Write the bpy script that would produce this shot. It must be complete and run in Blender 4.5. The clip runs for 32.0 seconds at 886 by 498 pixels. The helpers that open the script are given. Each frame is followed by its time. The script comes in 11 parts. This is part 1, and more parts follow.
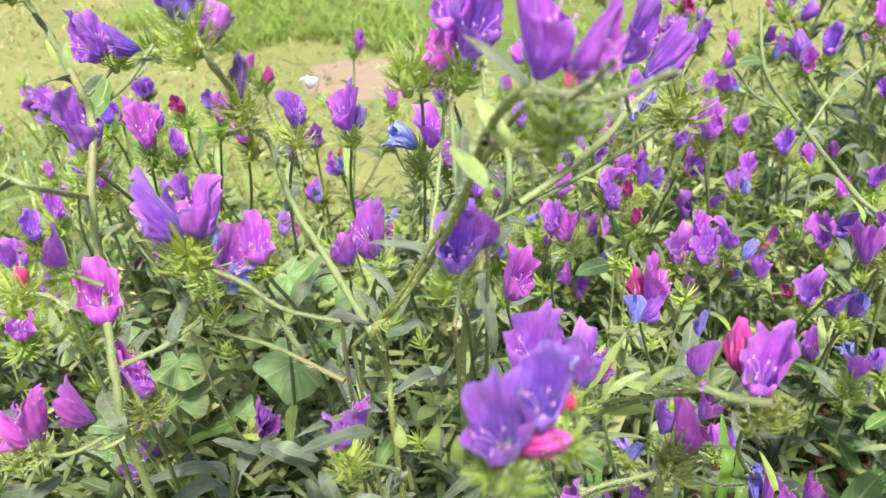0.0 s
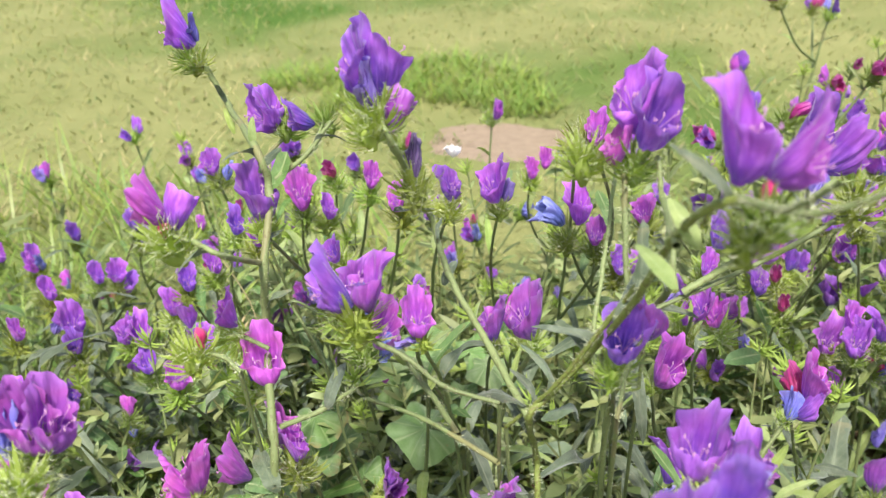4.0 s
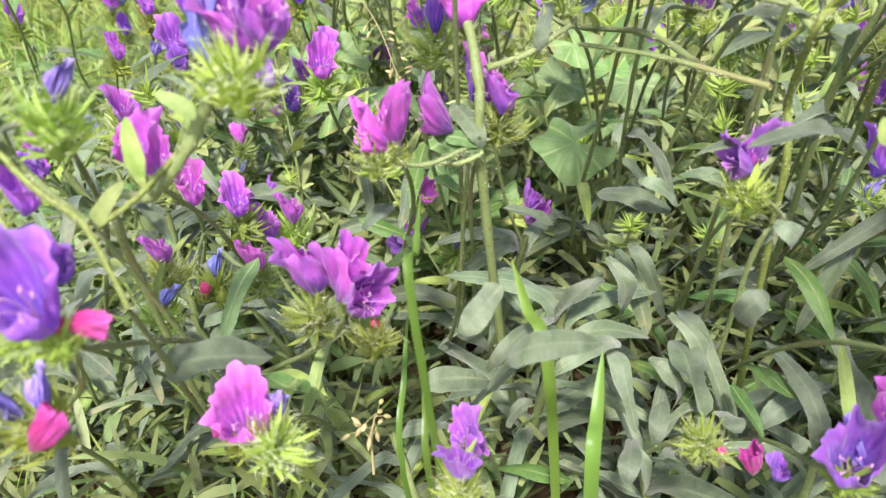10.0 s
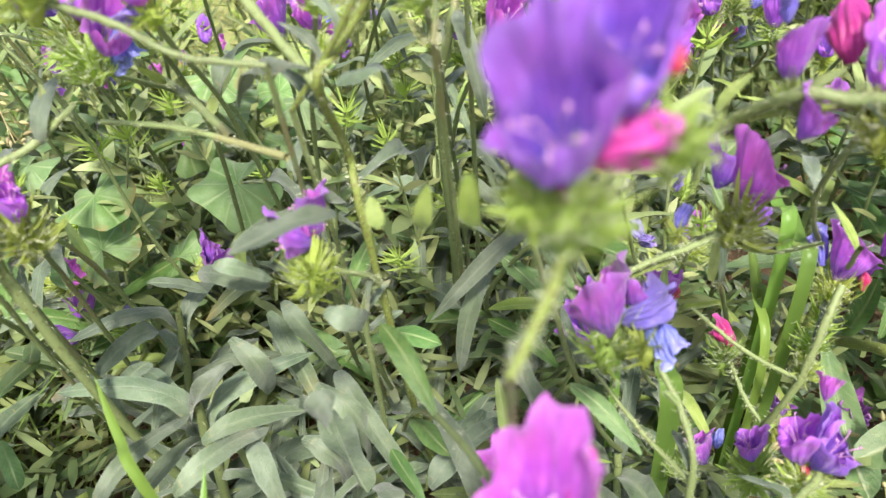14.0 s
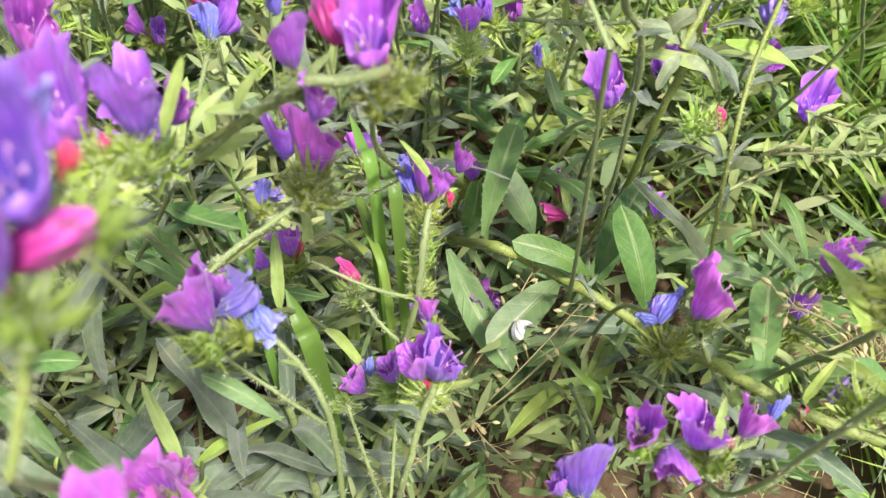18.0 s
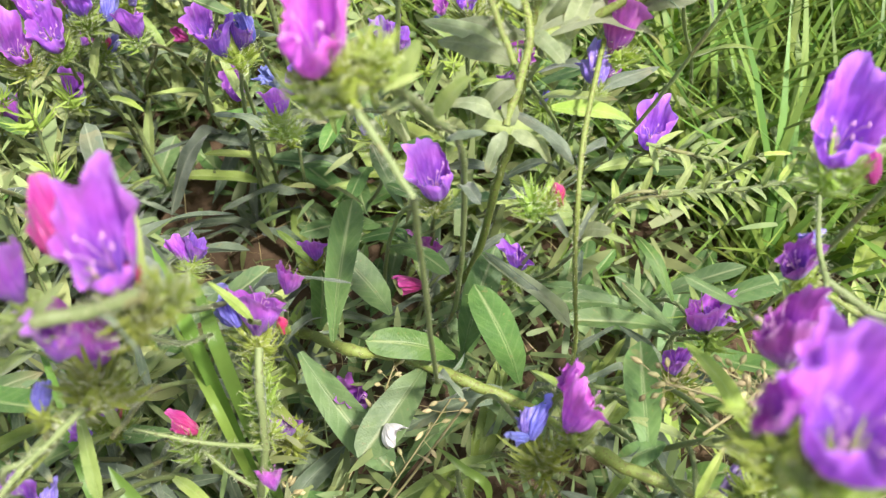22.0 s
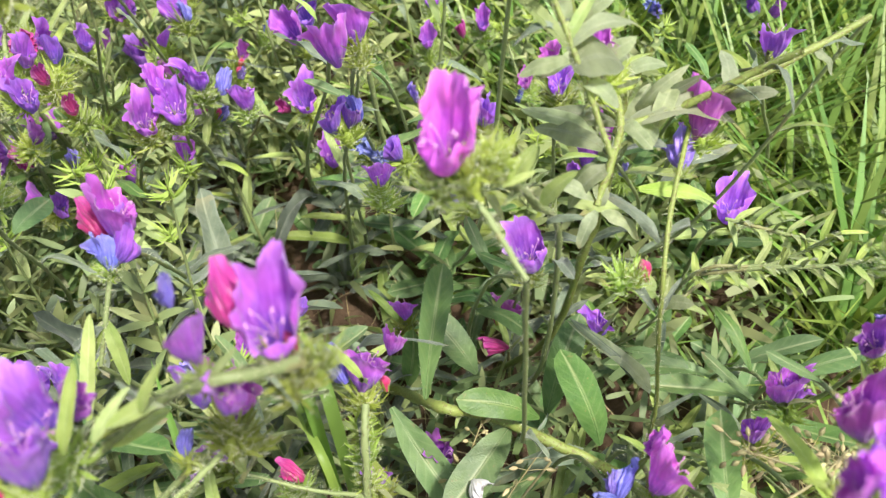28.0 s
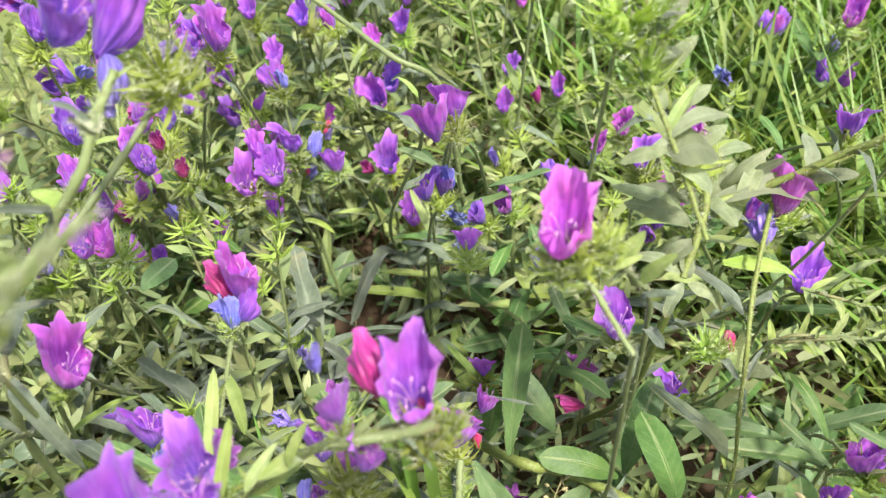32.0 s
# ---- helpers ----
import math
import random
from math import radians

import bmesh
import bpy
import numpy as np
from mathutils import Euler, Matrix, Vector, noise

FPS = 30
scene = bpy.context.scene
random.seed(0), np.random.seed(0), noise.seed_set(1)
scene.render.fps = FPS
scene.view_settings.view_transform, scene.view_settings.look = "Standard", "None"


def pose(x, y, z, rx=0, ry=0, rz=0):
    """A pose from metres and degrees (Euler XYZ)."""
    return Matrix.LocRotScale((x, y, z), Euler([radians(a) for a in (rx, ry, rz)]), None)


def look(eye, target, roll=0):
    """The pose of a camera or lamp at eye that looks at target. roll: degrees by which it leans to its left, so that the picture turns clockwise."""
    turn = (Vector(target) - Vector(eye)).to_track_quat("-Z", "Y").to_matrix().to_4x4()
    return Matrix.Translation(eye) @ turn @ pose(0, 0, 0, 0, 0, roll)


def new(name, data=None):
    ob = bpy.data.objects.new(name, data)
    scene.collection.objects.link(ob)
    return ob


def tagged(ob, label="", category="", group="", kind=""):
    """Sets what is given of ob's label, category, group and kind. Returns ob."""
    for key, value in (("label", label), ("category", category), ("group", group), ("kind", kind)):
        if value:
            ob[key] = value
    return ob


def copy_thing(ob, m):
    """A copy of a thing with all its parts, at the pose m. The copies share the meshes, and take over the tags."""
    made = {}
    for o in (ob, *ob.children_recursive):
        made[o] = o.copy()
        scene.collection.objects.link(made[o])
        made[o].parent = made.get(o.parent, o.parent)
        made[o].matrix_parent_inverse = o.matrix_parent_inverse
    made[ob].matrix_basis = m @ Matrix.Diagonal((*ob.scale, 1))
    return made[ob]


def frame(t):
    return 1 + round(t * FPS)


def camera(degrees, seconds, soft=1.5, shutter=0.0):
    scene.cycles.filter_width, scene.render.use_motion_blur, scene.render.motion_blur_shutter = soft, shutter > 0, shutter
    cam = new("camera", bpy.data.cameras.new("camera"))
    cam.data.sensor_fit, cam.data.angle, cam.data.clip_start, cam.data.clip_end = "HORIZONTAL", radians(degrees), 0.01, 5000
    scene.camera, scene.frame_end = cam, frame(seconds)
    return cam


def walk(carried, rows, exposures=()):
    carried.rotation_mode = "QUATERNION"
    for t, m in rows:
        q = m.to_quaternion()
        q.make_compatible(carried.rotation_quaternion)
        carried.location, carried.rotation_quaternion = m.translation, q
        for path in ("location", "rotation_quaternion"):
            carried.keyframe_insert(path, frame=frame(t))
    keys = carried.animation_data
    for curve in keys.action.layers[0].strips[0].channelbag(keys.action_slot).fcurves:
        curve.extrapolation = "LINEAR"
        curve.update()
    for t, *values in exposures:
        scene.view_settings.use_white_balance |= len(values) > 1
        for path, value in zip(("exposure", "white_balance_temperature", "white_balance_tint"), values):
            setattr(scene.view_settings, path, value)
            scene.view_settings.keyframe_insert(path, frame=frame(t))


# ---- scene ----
cam = camera(55.4, 32.0, 1.3)
PATH = [
    (0, (0.041, 0.02, 0.48), (-0.159, 1.698, -0.59), -2.6),
    (0.5, (0.042, 0.019, 0.483), (-0.213, 1.696, -0.577), -3.2),
    (1, (0.039, 0.014, 0.484), (-0.273, 1.707, -0.535), -3.3),
    (1.5, (0.031, 0.006, 0.488), (-0.342, 1.709, -0.493), -3.3),
    (2, (0.026, 0.005, 0.492), (-0.392, 1.712, -0.462), -3.5),
    (2.5, (0.022, 0.005, 0.5), (-0.416, 1.715, -0.44), -3.8),
    (4.5, (0.025, 0.025, 0.483), (-0.436, 1.729, -0.459), -3.4),
    (5, (0.052, 0.031, 0.474), (-0.278, 1.76, -0.476), -3.1),
    (5.5, (0.062, 0.037, 0.461), (-0.161, 1.753, -0.542), -2.3),
    (6, (0.058, 0.037, 0.457), (-0.148, 1.738, -0.576), -2.7),
    (6.5, (0.044, 0.037, 0.449), (-0.226, 1.707, -0.619), -3.5),
    (7, (0.025, 0.038, 0.44), (-0.298, 1.67, -0.672), -4.7),
    (7.5, (0.009, 0.036, 0.434), (-0.363, 1.637, -0.706), -5.3),
    (8, (-0.009, 0.032, 0.429), (-0.394, 1.597, -0.755), -4.9),
    (8.5, (-0.02, 0.025, 0.422), (-0.429, 1.545, -0.812), -5.0),
    (9, (-0.026, 0.018, 0.418), (-0.433, 1.493, -0.87), -4.9),
    (9.5, (-0.032, 0.016, 0.414), (-0.441, 1.468, -0.898), -4.6),
    (10, (-0.044, 0.009, 0.417), (-0.539, 1.454, -0.874), -6.2),
    (10.5, (-0.056, 0.002, 0.422), (-0.628, 1.44, -0.844), -7.4),
    (11, (-0.061, -0.003, 0.435), (-0.72, 1.47, -0.748), -8.9),
    (11.5, (-0.047, 0.005, 0.428), (-0.609, 1.479, -0.802), -8.3),
    (12, (-0.021, 0.016, 0.423), (-0.499, 1.501, -0.828), -8.4),
    (12.5, (0.005, 0.033, 0.416), (-0.391, 1.52, -0.861), -9.3),
    (13, (0.013, 0.049, 0.417), (-0.241, 1.535, -0.896), -8.2),
    (13.5, (0.021, 0.061, 0.415), (-0.185, 1.542, -0.912), -8.5),
    (14, (0.028, 0.07, 0.409), (-0.094, 1.526, -0.956), -8.0),
    (14.5, (0.036, 0.075, 0.407), (-0.018, 1.516, -0.98), -7.3),
    (15, (0.041, 0.08, 0.402), (0.098, 1.506, -1.0), -4.7),
    (15.5, (0.058, 0.089, 0.399), (0.239, 1.452, -1.054), -3.7),
    (17.5, (0.058, 0.068, 0.426), (0.522, 1.26, -1.112), -3.4),
    (18, (0.062, 0.068, 0.426), (0.565, 1.244, -1.112), -2.6),
    (18.5, (0.066, 0.07, 0.426), (0.591, 1.221, -1.123), -2.5),
    (19, (0.071, 0.072, 0.425), (0.605, 1.221, -1.123), -3.3),
    (19.5, (0.078, 0.073, 0.421), (0.635, 1.193, -1.139), -3.0),
    (20, (0.083, 0.074, 0.42), (0.671, 1.174, -1.144), -2.1),
    (20.5, (0.086, 0.079, 0.419), (0.716, 1.157, -1.143), -0.9),
    (21, (0.085, 0.084, 0.417), (0.751, 1.116, -1.161), 0.3),
    (21.5, (0.085, 0.09, 0.415), (0.737, 1.1, -1.184), -1.2),
    (22, (0.103, 0.106, 0.426), (0.834, 1.129, -1.13), -3.0),
    (22.5, (0.114, 0.109, 0.43), (0.893, 1.115, -1.113), -2.6),
    (23, (0.117, 0.11, 0.43), (0.921, 1.12, -1.098), -2.4),
    (23.5, (0.116, 0.111, 0.433), (0.921, 1.134, -1.085), -2.5),
    (24, (0.114, 0.11, 0.433), (0.899, 1.135, -1.095), -2.9),
    (24.5, (0.111, 0.11, 0.432), (0.88, 1.144, -1.098), -3.7),
    (26.5, (0.103, 0.108, 0.441), (0.835, 1.228, -1.045), -5.5),
    (27, (0.096, 0.107, 0.448), (0.785, 1.281, -1.018), -7.0),
    (27.5, (0.093, 0.105, 0.448), (0.76, 1.29, -1.019), -7.1),
    (28, (0.088, 0.103, 0.449), (0.757, 1.287, -1.019), -6.2),
    (28.5, (0.085, 0.104, 0.453), (0.758, 1.301, -1.0), -5.9),
    (29, (0.081, 0.103, 0.454), (0.741, 1.314, -0.994), -6.3),
    (29.5, (0.078, 0.103, 0.456), (0.71, 1.327, -0.994), -7.0),
    (30, (0.077, 0.103, 0.456), (0.709, 1.327, -0.994), -7.1),
    (30.5, (0.073, 0.102, 0.455), (0.696, 1.329, -0.996), -6.7),
    (31, (0.073, 0.102, 0.462), (0.698, 1.358, -0.963), -6.8),
    (31.5, (0.068, 0.104, 0.471), (0.685, 1.411, -0.912), -7.8),
    (32, (0.07, 0.104, 0.471), (0.689, 1.409, -0.913), -7.8),
]
walk(cam, [(t, look(eye, target, roll)) for t, eye, target, roll in PATH], [(0, 0.68), (2.5, 0.46), (5, 0.42), (7, 0.56), (9.5, 0.80), (15, 0.84), (23, 0.78), (32, 0.76)])
cam.data.dof.use_dof, cam.data.dof.focus_distance, cam.data.dof.aperture_fstop = True, 0.37, 18.0

# ---- sky and sun ----
SUN_UP, SUN_TURN = 62.0, 168.0
world = bpy.data.worlds.new("sky")
scene.world = world
world.use_nodes = True
wn = world.node_tree.nodes
sky = wn.new("ShaderNodeTexSky")
sky.sky_type, sky.sun_disc = "NISHITA", False
sky.sun_elevation, sky.sun_rotation = radians(SUN_UP), radians(SUN_TURN)
sky.dust_density = 3.0
wn["Background"].inputs["Strength"].default_value = 0.15
world.node_tree.links.new(sky.outputs["Color"], wn["Background"].inputs["Color"])
sun = new("sun", bpy.data.lights.new("sun", "SUN"))
sun.data.energy, sun.data.angle, sun.data.color = 4.4, radians(6.0), (1.0, 0.965, 0.91)
_az = radians(SUN_TURN)
_dir = Vector((math.sin(_az) * math.cos(radians(SUN_UP)), math.cos(_az) * math.cos(radians(SUN_UP)), math.sin(radians(SUN_UP))))
sun.matrix_world = look(_dir * 8.0, (0, 0, 0))

# ---- materials ----


class Mat:
    """A small node builder round one Principled surface."""

    def __init__(self, name, rough=0.6, spec=0.4):
        self.m = bpy.data.materials.new(name)
        self.m.use_nodes = True
        self.t = self.m.node_tree
        self.b = self.t.nodes["Principled BSDF"]
        self.b.inputs["Roughness"].default_value = rough
        self.b.inputs["Specular IOR Level"].default_value = spec
        self.out = self.t.nodes["Material Output"]

    def node(self, kind, **kw):
        n = self.t.nodes.new(kind)
        for k, v in kw.items():
            if k == "ins":
                for i, val in v.items():
                    n.inputs[i].default_value = val
            elif k == "op":
                n.operation = v
            elif k == "dt":
                n.data_type = v
            elif k == "blend":
                n.blend_type = v
        return n

    def link(self, a, b):
        self.t.links.new(a, b)

    def noise(self, scale, detail=3.0, coords=None, rough=0.55):
        n = self.node("ShaderNodeTexNoise", ins={"Scale": scale, "Detail": detail, "Roughness": rough})
        c = coords or self.node("ShaderNodeTexCoord").outputs["Object"]
        self.link(c, n.inputs["Vector"])
        return n.outputs["Fac"]

    def ramp(self, fac, stops):
        n = self.node("ShaderNodeValToRGB")
        e = n.color_ramp.elements
        while len(e) < len(stops):
            e.new(0.5)
        for el, (p, c) in zip(e, stops):
            el.position, el.color = p, (*c, 1)
        self.link(fac, n.inputs["Fac"])
        return n.outputs["Color"]

    def mix(self, fac, a, b, blend="MIX"):
        n = self.node("ShaderNodeMix", dt="RGBA", blend=blend)
        for s, v in (("Factor", fac), ("A", a), ("B", b)):
            sock = [i for i in n.inputs if i.name == s and i.enabled][0]
            if hasattr(v, "links"):
                self.link(v, sock)
            elif s == "Factor":
                sock.default_value = v
            else:
                sock.default_value = (*v, 1)
        return [o for o in n.outputs if o.enabled][0]

    def math(self, op, a, b=0.5, clamp=False):
        n = self.node("ShaderNodeMath", op=op)
        n.use_clamp = clamp
        for i, v in enumerate((a, b)):
            if hasattr(v, "links"):
                self.link(v, n.inputs[i])
            else:
                n.inputs[i].default_value = v
        return n.outputs[0]

    def random(self):
        return self.node("ShaderNodeObjectInfo").outputs["Random"]

    def island(self):
        return self.node("ShaderNodeNewGeometry").outputs["Random Per Island"]

    def uv(self):
        s = self.node("ShaderNodeSeparateXYZ")
        self.link(self.node("ShaderNodeTexCoord").outputs["UV"], s.inputs[0])
        return s.outputs[0], s.outputs[1]

    def hsv(self, colour, hue=None, sat=None, val=None):
        n = self.node("ShaderNodeHueSaturation")
        self.link(colour, n.inputs["Color"])
        for k, v in (("Hue", hue), ("Saturation", sat), ("Value", val)):
            if v is not None:
                if hasattr(v, "links"):
                    self.link(v, n.inputs[k])
                else:
                    n.inputs[k].default_value = v
        return n.outputs["Color"]

    def colour(self, c):
        if hasattr(c, "links"):
            self.link(c, self.b.inputs["Base Color"])
        else:
            self.b.inputs["Base Color"].default_value = (*c, 1)
        self.c = c

    def bump(self, height, strength=0.3, dist=0.001):
        n = self.node("ShaderNodeBump", ins={"Strength": strength, "Distance": dist})
        self.link(height, n.inputs["Height"])
        self.link(n.outputs["Normal"], self.b.inputs["Normal"])

    def translucent(self, share, tint=(1.0, 1.0, 0.6)):
        t = self.node("ShaderNodeBsdfTranslucent")
        c = self.mix(1.0, self.c, tint, "MULTIPLY")
        self.link(c, t.inputs["Color"])
        m = self.node("ShaderNodeMixShader", ins={0: share})
        self.link(self.b.outputs[0], m.inputs[1])
        self.link(t.outputs[0], m.inputs[2])
        self.link(m.outputs[0], self.out.inputs["Surface"])
        return self.m


def spread(m, fac, lo, hi):
    n = m.node("ShaderNodeMapRange", ins={3: lo, 4: hi})
    m.link(fac, n.inputs[0])
    return n.outputs[0]


def petal_material(name, base, mid, edge, hue=0.03, share=0.42):
    m = Mat(name, 0.42, 0.4)
    u, v = m.uv()
    c = m.ramp(v, [(0.0, base), (0.14, base), (0.5, mid), (0.88, edge), (1.0, tuple(min(1, x * 1.25 + 0.17 * edge[2]) for x in edge))])
    # darker veins that run from the throat to the rim
    w = m.math("SINE", m.math("MULTIPLY", m.math("ADD", u, m.math("MULTIPLY", m.noise(160), 0.05)), 94.0), 0)
    vein = m.math("MULTIPLY", m.math("POWER", m.math("MULTIPLY", m.math("ADD", w, 1.0), 0.5, True), 7.0), 0.20)
    c = m.mix(vein, c, tuple(x * 0.45 for x in mid))
    c = m.mix(m.math("MULTIPLY", m.noise(240, 4), 0.45), c, tuple(min(1, x * 1.5 + 0.05 * edge[2]) for x in edge))
    # pale streaks along the petal: highlights put into the colour
    st = m.node("ShaderNodeTexNoise", ins={"Scale": 1.0, "Detail": 3.0})
    mp = m.node("ShaderNodeMapping", ins={"Scale": (22.0, 2.5, 1.0)})
    m.link(m.node("ShaderNodeTexCoord").outputs["UV"], mp.inputs["Vector"])
    m.link(mp.outputs[0], st.inputs["Vector"])
    c = m.mix(m.math("MULTIPLY", m.ramp(st.outputs["Fac"], [(0.50, (0, 0, 0)), (0.70, (1, 1, 1))]), 0.6), c, tuple(min(1, x * 1.6 + 0.16 * edge[2]) for x in edge))
    c = m.mix(m.math("MULTIPLY", m.ramp(m.noise(62, 2), [(0.46, (0, 0, 0)), (0.66, (1, 1, 1))]), 0.5), c, tuple(min(1, x * y) for x, y in zip(edge, (1.35, 0.9, 0.72))))
    r = m.random()
    c = m.hsv(c, spread(m, r, 0.5 - hue, 0.5 + hue), spread(m, m.noise(70), 0.92, 1.08), spread(m, m.math("FRACT", m.math("MULTIPLY", r, 7.31), 0), 0.8, 1.25))
    m.colour(c)
    m.b.inputs["Sheen Weight"].default_value = 0.25
    m.bump(m.math("ADD", m.math("MULTIPLY", w, 0.35), m.noise(420, 3)), 0.5, 0.0006)
    return m.translucent(share, (1.0, 0.85, 1.0))


def leaf_material(name, dark, light, rib, share=0.28, rough=0.55, hue=0.012, worn=(0.30, 0.24, 0.10), down=0.3, dusty=0.5):
    m = Mat(name, rough, 0.45)
    u, v = m.uv()
    f = m.noise(55, 4)
    c = m.mix(m.ramp(f, [(0.35, (0, 0, 0)), (0.65, (1, 1, 1))]), dark, light)
    d = m.math("ABSOLUTE", m.math("SUBTRACT", u, 0.5), 0)
    midrib = m.math("SUBTRACT", 1.0, m.math("MULTIPLY", d, 13.0, True), True)
    side = m.math("POWER", m.math("MULTIPLY", m.math("ADD", m.math("SINE", m.math("MULTIPLY", m.math("SUBTRACT", v, m.math("MULTIPLY", d, 0.35)), 62.0), 0), 1.0), 0.5, True), 6.0)
    c = m.mix(m.math("MULTIPLY", side, 0.07), c, rib)
    c = m.mix(m.math("MULTIPLY", midrib, 0.75), c, rib)
    # pale dust and down in patches and along the rims
    dust = m.ramp(m.noise(95, 4), [(0.50, (0, 0, 0)), (0.72, (1, 1, 1))])
    rim = m.math("MULTIPLY", m.math("SUBTRACT", d, 0.40), 8.0, True)
    c = m.mix(m.math("MULTIPLY", m.math("MAXIMUM", dust, rim), dusty), c, tuple(x * 0.8 + 0.13 for x in light))
    r = m.random()
    tip = m.math("MULTIPLY", m.math("POWER", v, 9.0), m.math("GREATER_THAN", m.noise(38, 2), 0.5), True)
    c = m.mix(m.math("MULTIPLY", tip, m.math("GREATER_THAN", m.math("FRACT", m.math("MULTIPLY", r, 13.7), 0), 0.72)), c, worn)
    spots = m.math("GREATER_THAN", m.noise(210, 2), 0.70)
    c = m.mix(m.math("MULTIPLY", spots, 0.4), c, worn)
    c = m.hsv(c, spread(m, r, 0.5 - hue, 0.5 + hue), spread(m, m.math("FRACT", m.math("MULTIPLY", r, 3.77), 0), 0.85, 1.12), spread(m, m.math("FRACT", m.math("MULTIPLY", r, 9.13), 0), 0.72, 1.3))
    m.colour(c)
    m.link(spread(m, m.noise(130), rough - 0.12, rough + 0.15), m.b.inputs["Roughness"])
    m.b.inputs["Sheen Weight"].default_value = down
    m.bump(m.math("ADD", m.noise(900, 2), m.math("MULTIPLY", m.math("ADD", m.math("MULTIPLY", side, 0.3), midrib), -0.5)), 0.45, 0.0006)
    return m.translucent(share, (1.0, 1.0, 0.5))


def plain_green(name, dark, light, share=0.3, rough=0.5, scale=40, hue=0.02, islands=False):
    m = Mat(name, rough, 0.4)
    c = m.mix(m.noise(scale, 3), dark, light)
    r = m.island() if islands else m.random()
    c = m.hsv(c, spread(m, r, 0.5 - hue, 0.5 + hue), None, spread(m, m.math("FRACT", m.math("MULTIPLY", r, 5.3), 0), 0.7, 1.3))
    m.colour(c)
    m.bump(m.noise(scale * 12, 2), 0.25, 0.0005)
    return m.translucent(share, (0.95, 1.0, 0.4))


M_VIOLET = petal_material("petal_violet", (0.085, 0.042, 0.44), (0.23, 0.05, 0.54), (0.38, 0.115, 0.63))
M_MAGENTA = petal_material("petal_magenta", (0.13, 0.036, 0.40), (0.335, 0.045, 0.49), (0.51, 0.115, 0.58))
M_PINK = petal_material("petal_pink", (0.34, 0.012, 0.10), (0.43, 0.018, 0.17), (0.46, 0.045, 0.30), 0.02)
M_BLUE = petal_material("petal_blue_wilted", (0.06, 0.045, 0.34), (0.125, 0.105, 0.52), (0.23, 0.21, 0.62), 0.03, 0.3)
M_DULL = petal_material("petal_wilted_dull", (0.05, 0.03, 0.12), (0.09, 0.05, 0.22), (0.13, 0.09, 0.22), 0.03, 0.2)
M_RED = petal_material("bud_red", (0.36, 0.014, 0.03), (0.44, 0.012, 0.06), (0.44, 0.025, 0.12), 0.015, 0.25)
M_WHITE = petal_material("petal_white", (0.55, 0.55, 0.42), (0.75, 0.73, 0.70), (0.8, 0.78, 0.76), 0.01, 0.3)
M_STAMEN = Mat("stamen", 0.5)
M_STAMEN.colour(M_STAMEN.mix(M_STAMEN.noise(300), (0.50, 0.20, 0.45), (0.70, 0.42, 0.64)))
M_STAMEN = M_STAMEN.m
M_LEAF = leaf_material("leaf_grey_green", (0.066, 0.098, 0.052), (0.150, 0.192, 0.112), (0.27, 0.31, 0.19), 0.2, 0.55, dusty=0.4)
M_LEAF_FRESH = leaf_material("leaf_fresh_green", (0.084, 0.170, 0.046), (0.162, 0.272, 0.080), (0.44, 0.50, 0.24), 0.36, 0.42, down=0.06, dusty=0.12)
M_LEAF_PALE = leaf_material("leaf_hoary", (0.24, 0.29, 0.15), (0.44, 0.49, 0.29), (0.54, 0.57, 0.40), 0.58, 0.5)
M_LEAF_GLOW = leaf_material("leaf_yellow_green", (0.20, 0.29, 0.05), (0.36, 0.44, 0.12), (0.44, 0.52, 0.20), 0.32, dusty=0.15)
M_MALLOW = leaf_material("leaf_mallow", (0.135, 0.24, 0.07), (0.235, 0.345, 0.13), (0.36, 0.45, 0.22), 0.35, 0.5)
M_BRACT = plain_green("bract_hairy", (0.25, 0.35, 0.05), (0.44, 0.52, 0.13), 0.40, 0.6, 90)
M_HAIR = plain_green("plant_hair", (0.55, 0.58, 0.38), (0.72, 0.72, 0.55), 0.4, 0.5, 90)
M_GRASS = plain_green("grass_fresh", (0.175, 0.265, 0.045), (0.345, 0.45, 0.10), 0.35, 0.4, 30, 0.03, True)
M_GRASS_TALL = plain_green("grass_tall", (0.115, 0.205, 0.030), (0.25, 0.36, 0.075), 0.35, 0.4, 30, 0.03, True)
M_GRASS_ONE = plain_green("grass_blade", (0.12, 0.22, 0.035), (0.22, 0.34, 0.07), 0.4, 0.4, 25)
M_MEADOW = plain_green("grass_meadow", (0.17, 0.21, 0.055), (0.36, 0.36, 0.14), 0.3, 0.6, 6, 0.05, True)
M_STRAW = plain_green("straw", (0.40, 0.33, 0.14), (0.60, 0.52, 0.28), 0.25, 0.6, 60, 0.02, True)

_m = Mat("stem_green", 0.55)
_c = _m.mix(_m.noise(45, 3), (0.155, 0.20, 0.07), (0.25, 0.295, 0.12))
_c = _m.mix(_m.math("MULTIPLY", _m.math("GREATER_THAN", _m.noise(700, 1), 0.64), 0.5), _c, (0.10, 0.07, 0.03))
_c = _m.mix(_m.math("MULTIPLY", _m.math("GREATER_THAN", _m.noise(22, 2), 0.62), 0.3), _c, (0.26, 0.15, 0.08))
_m.colour(_m.hsv(_c, None, None, spread(_m, _m.random(), 0.8, 1.2)))
_m.bump(_m.noise(800, 2), 0.5, 0.0005)
M_STEM = _m.m
_m = Mat("stem_yellow", 0.55)
_c = _m.mix(_m.noise(45, 3), (0.15, 0.20, 0.04), (0.24, 0.28, 0.07))
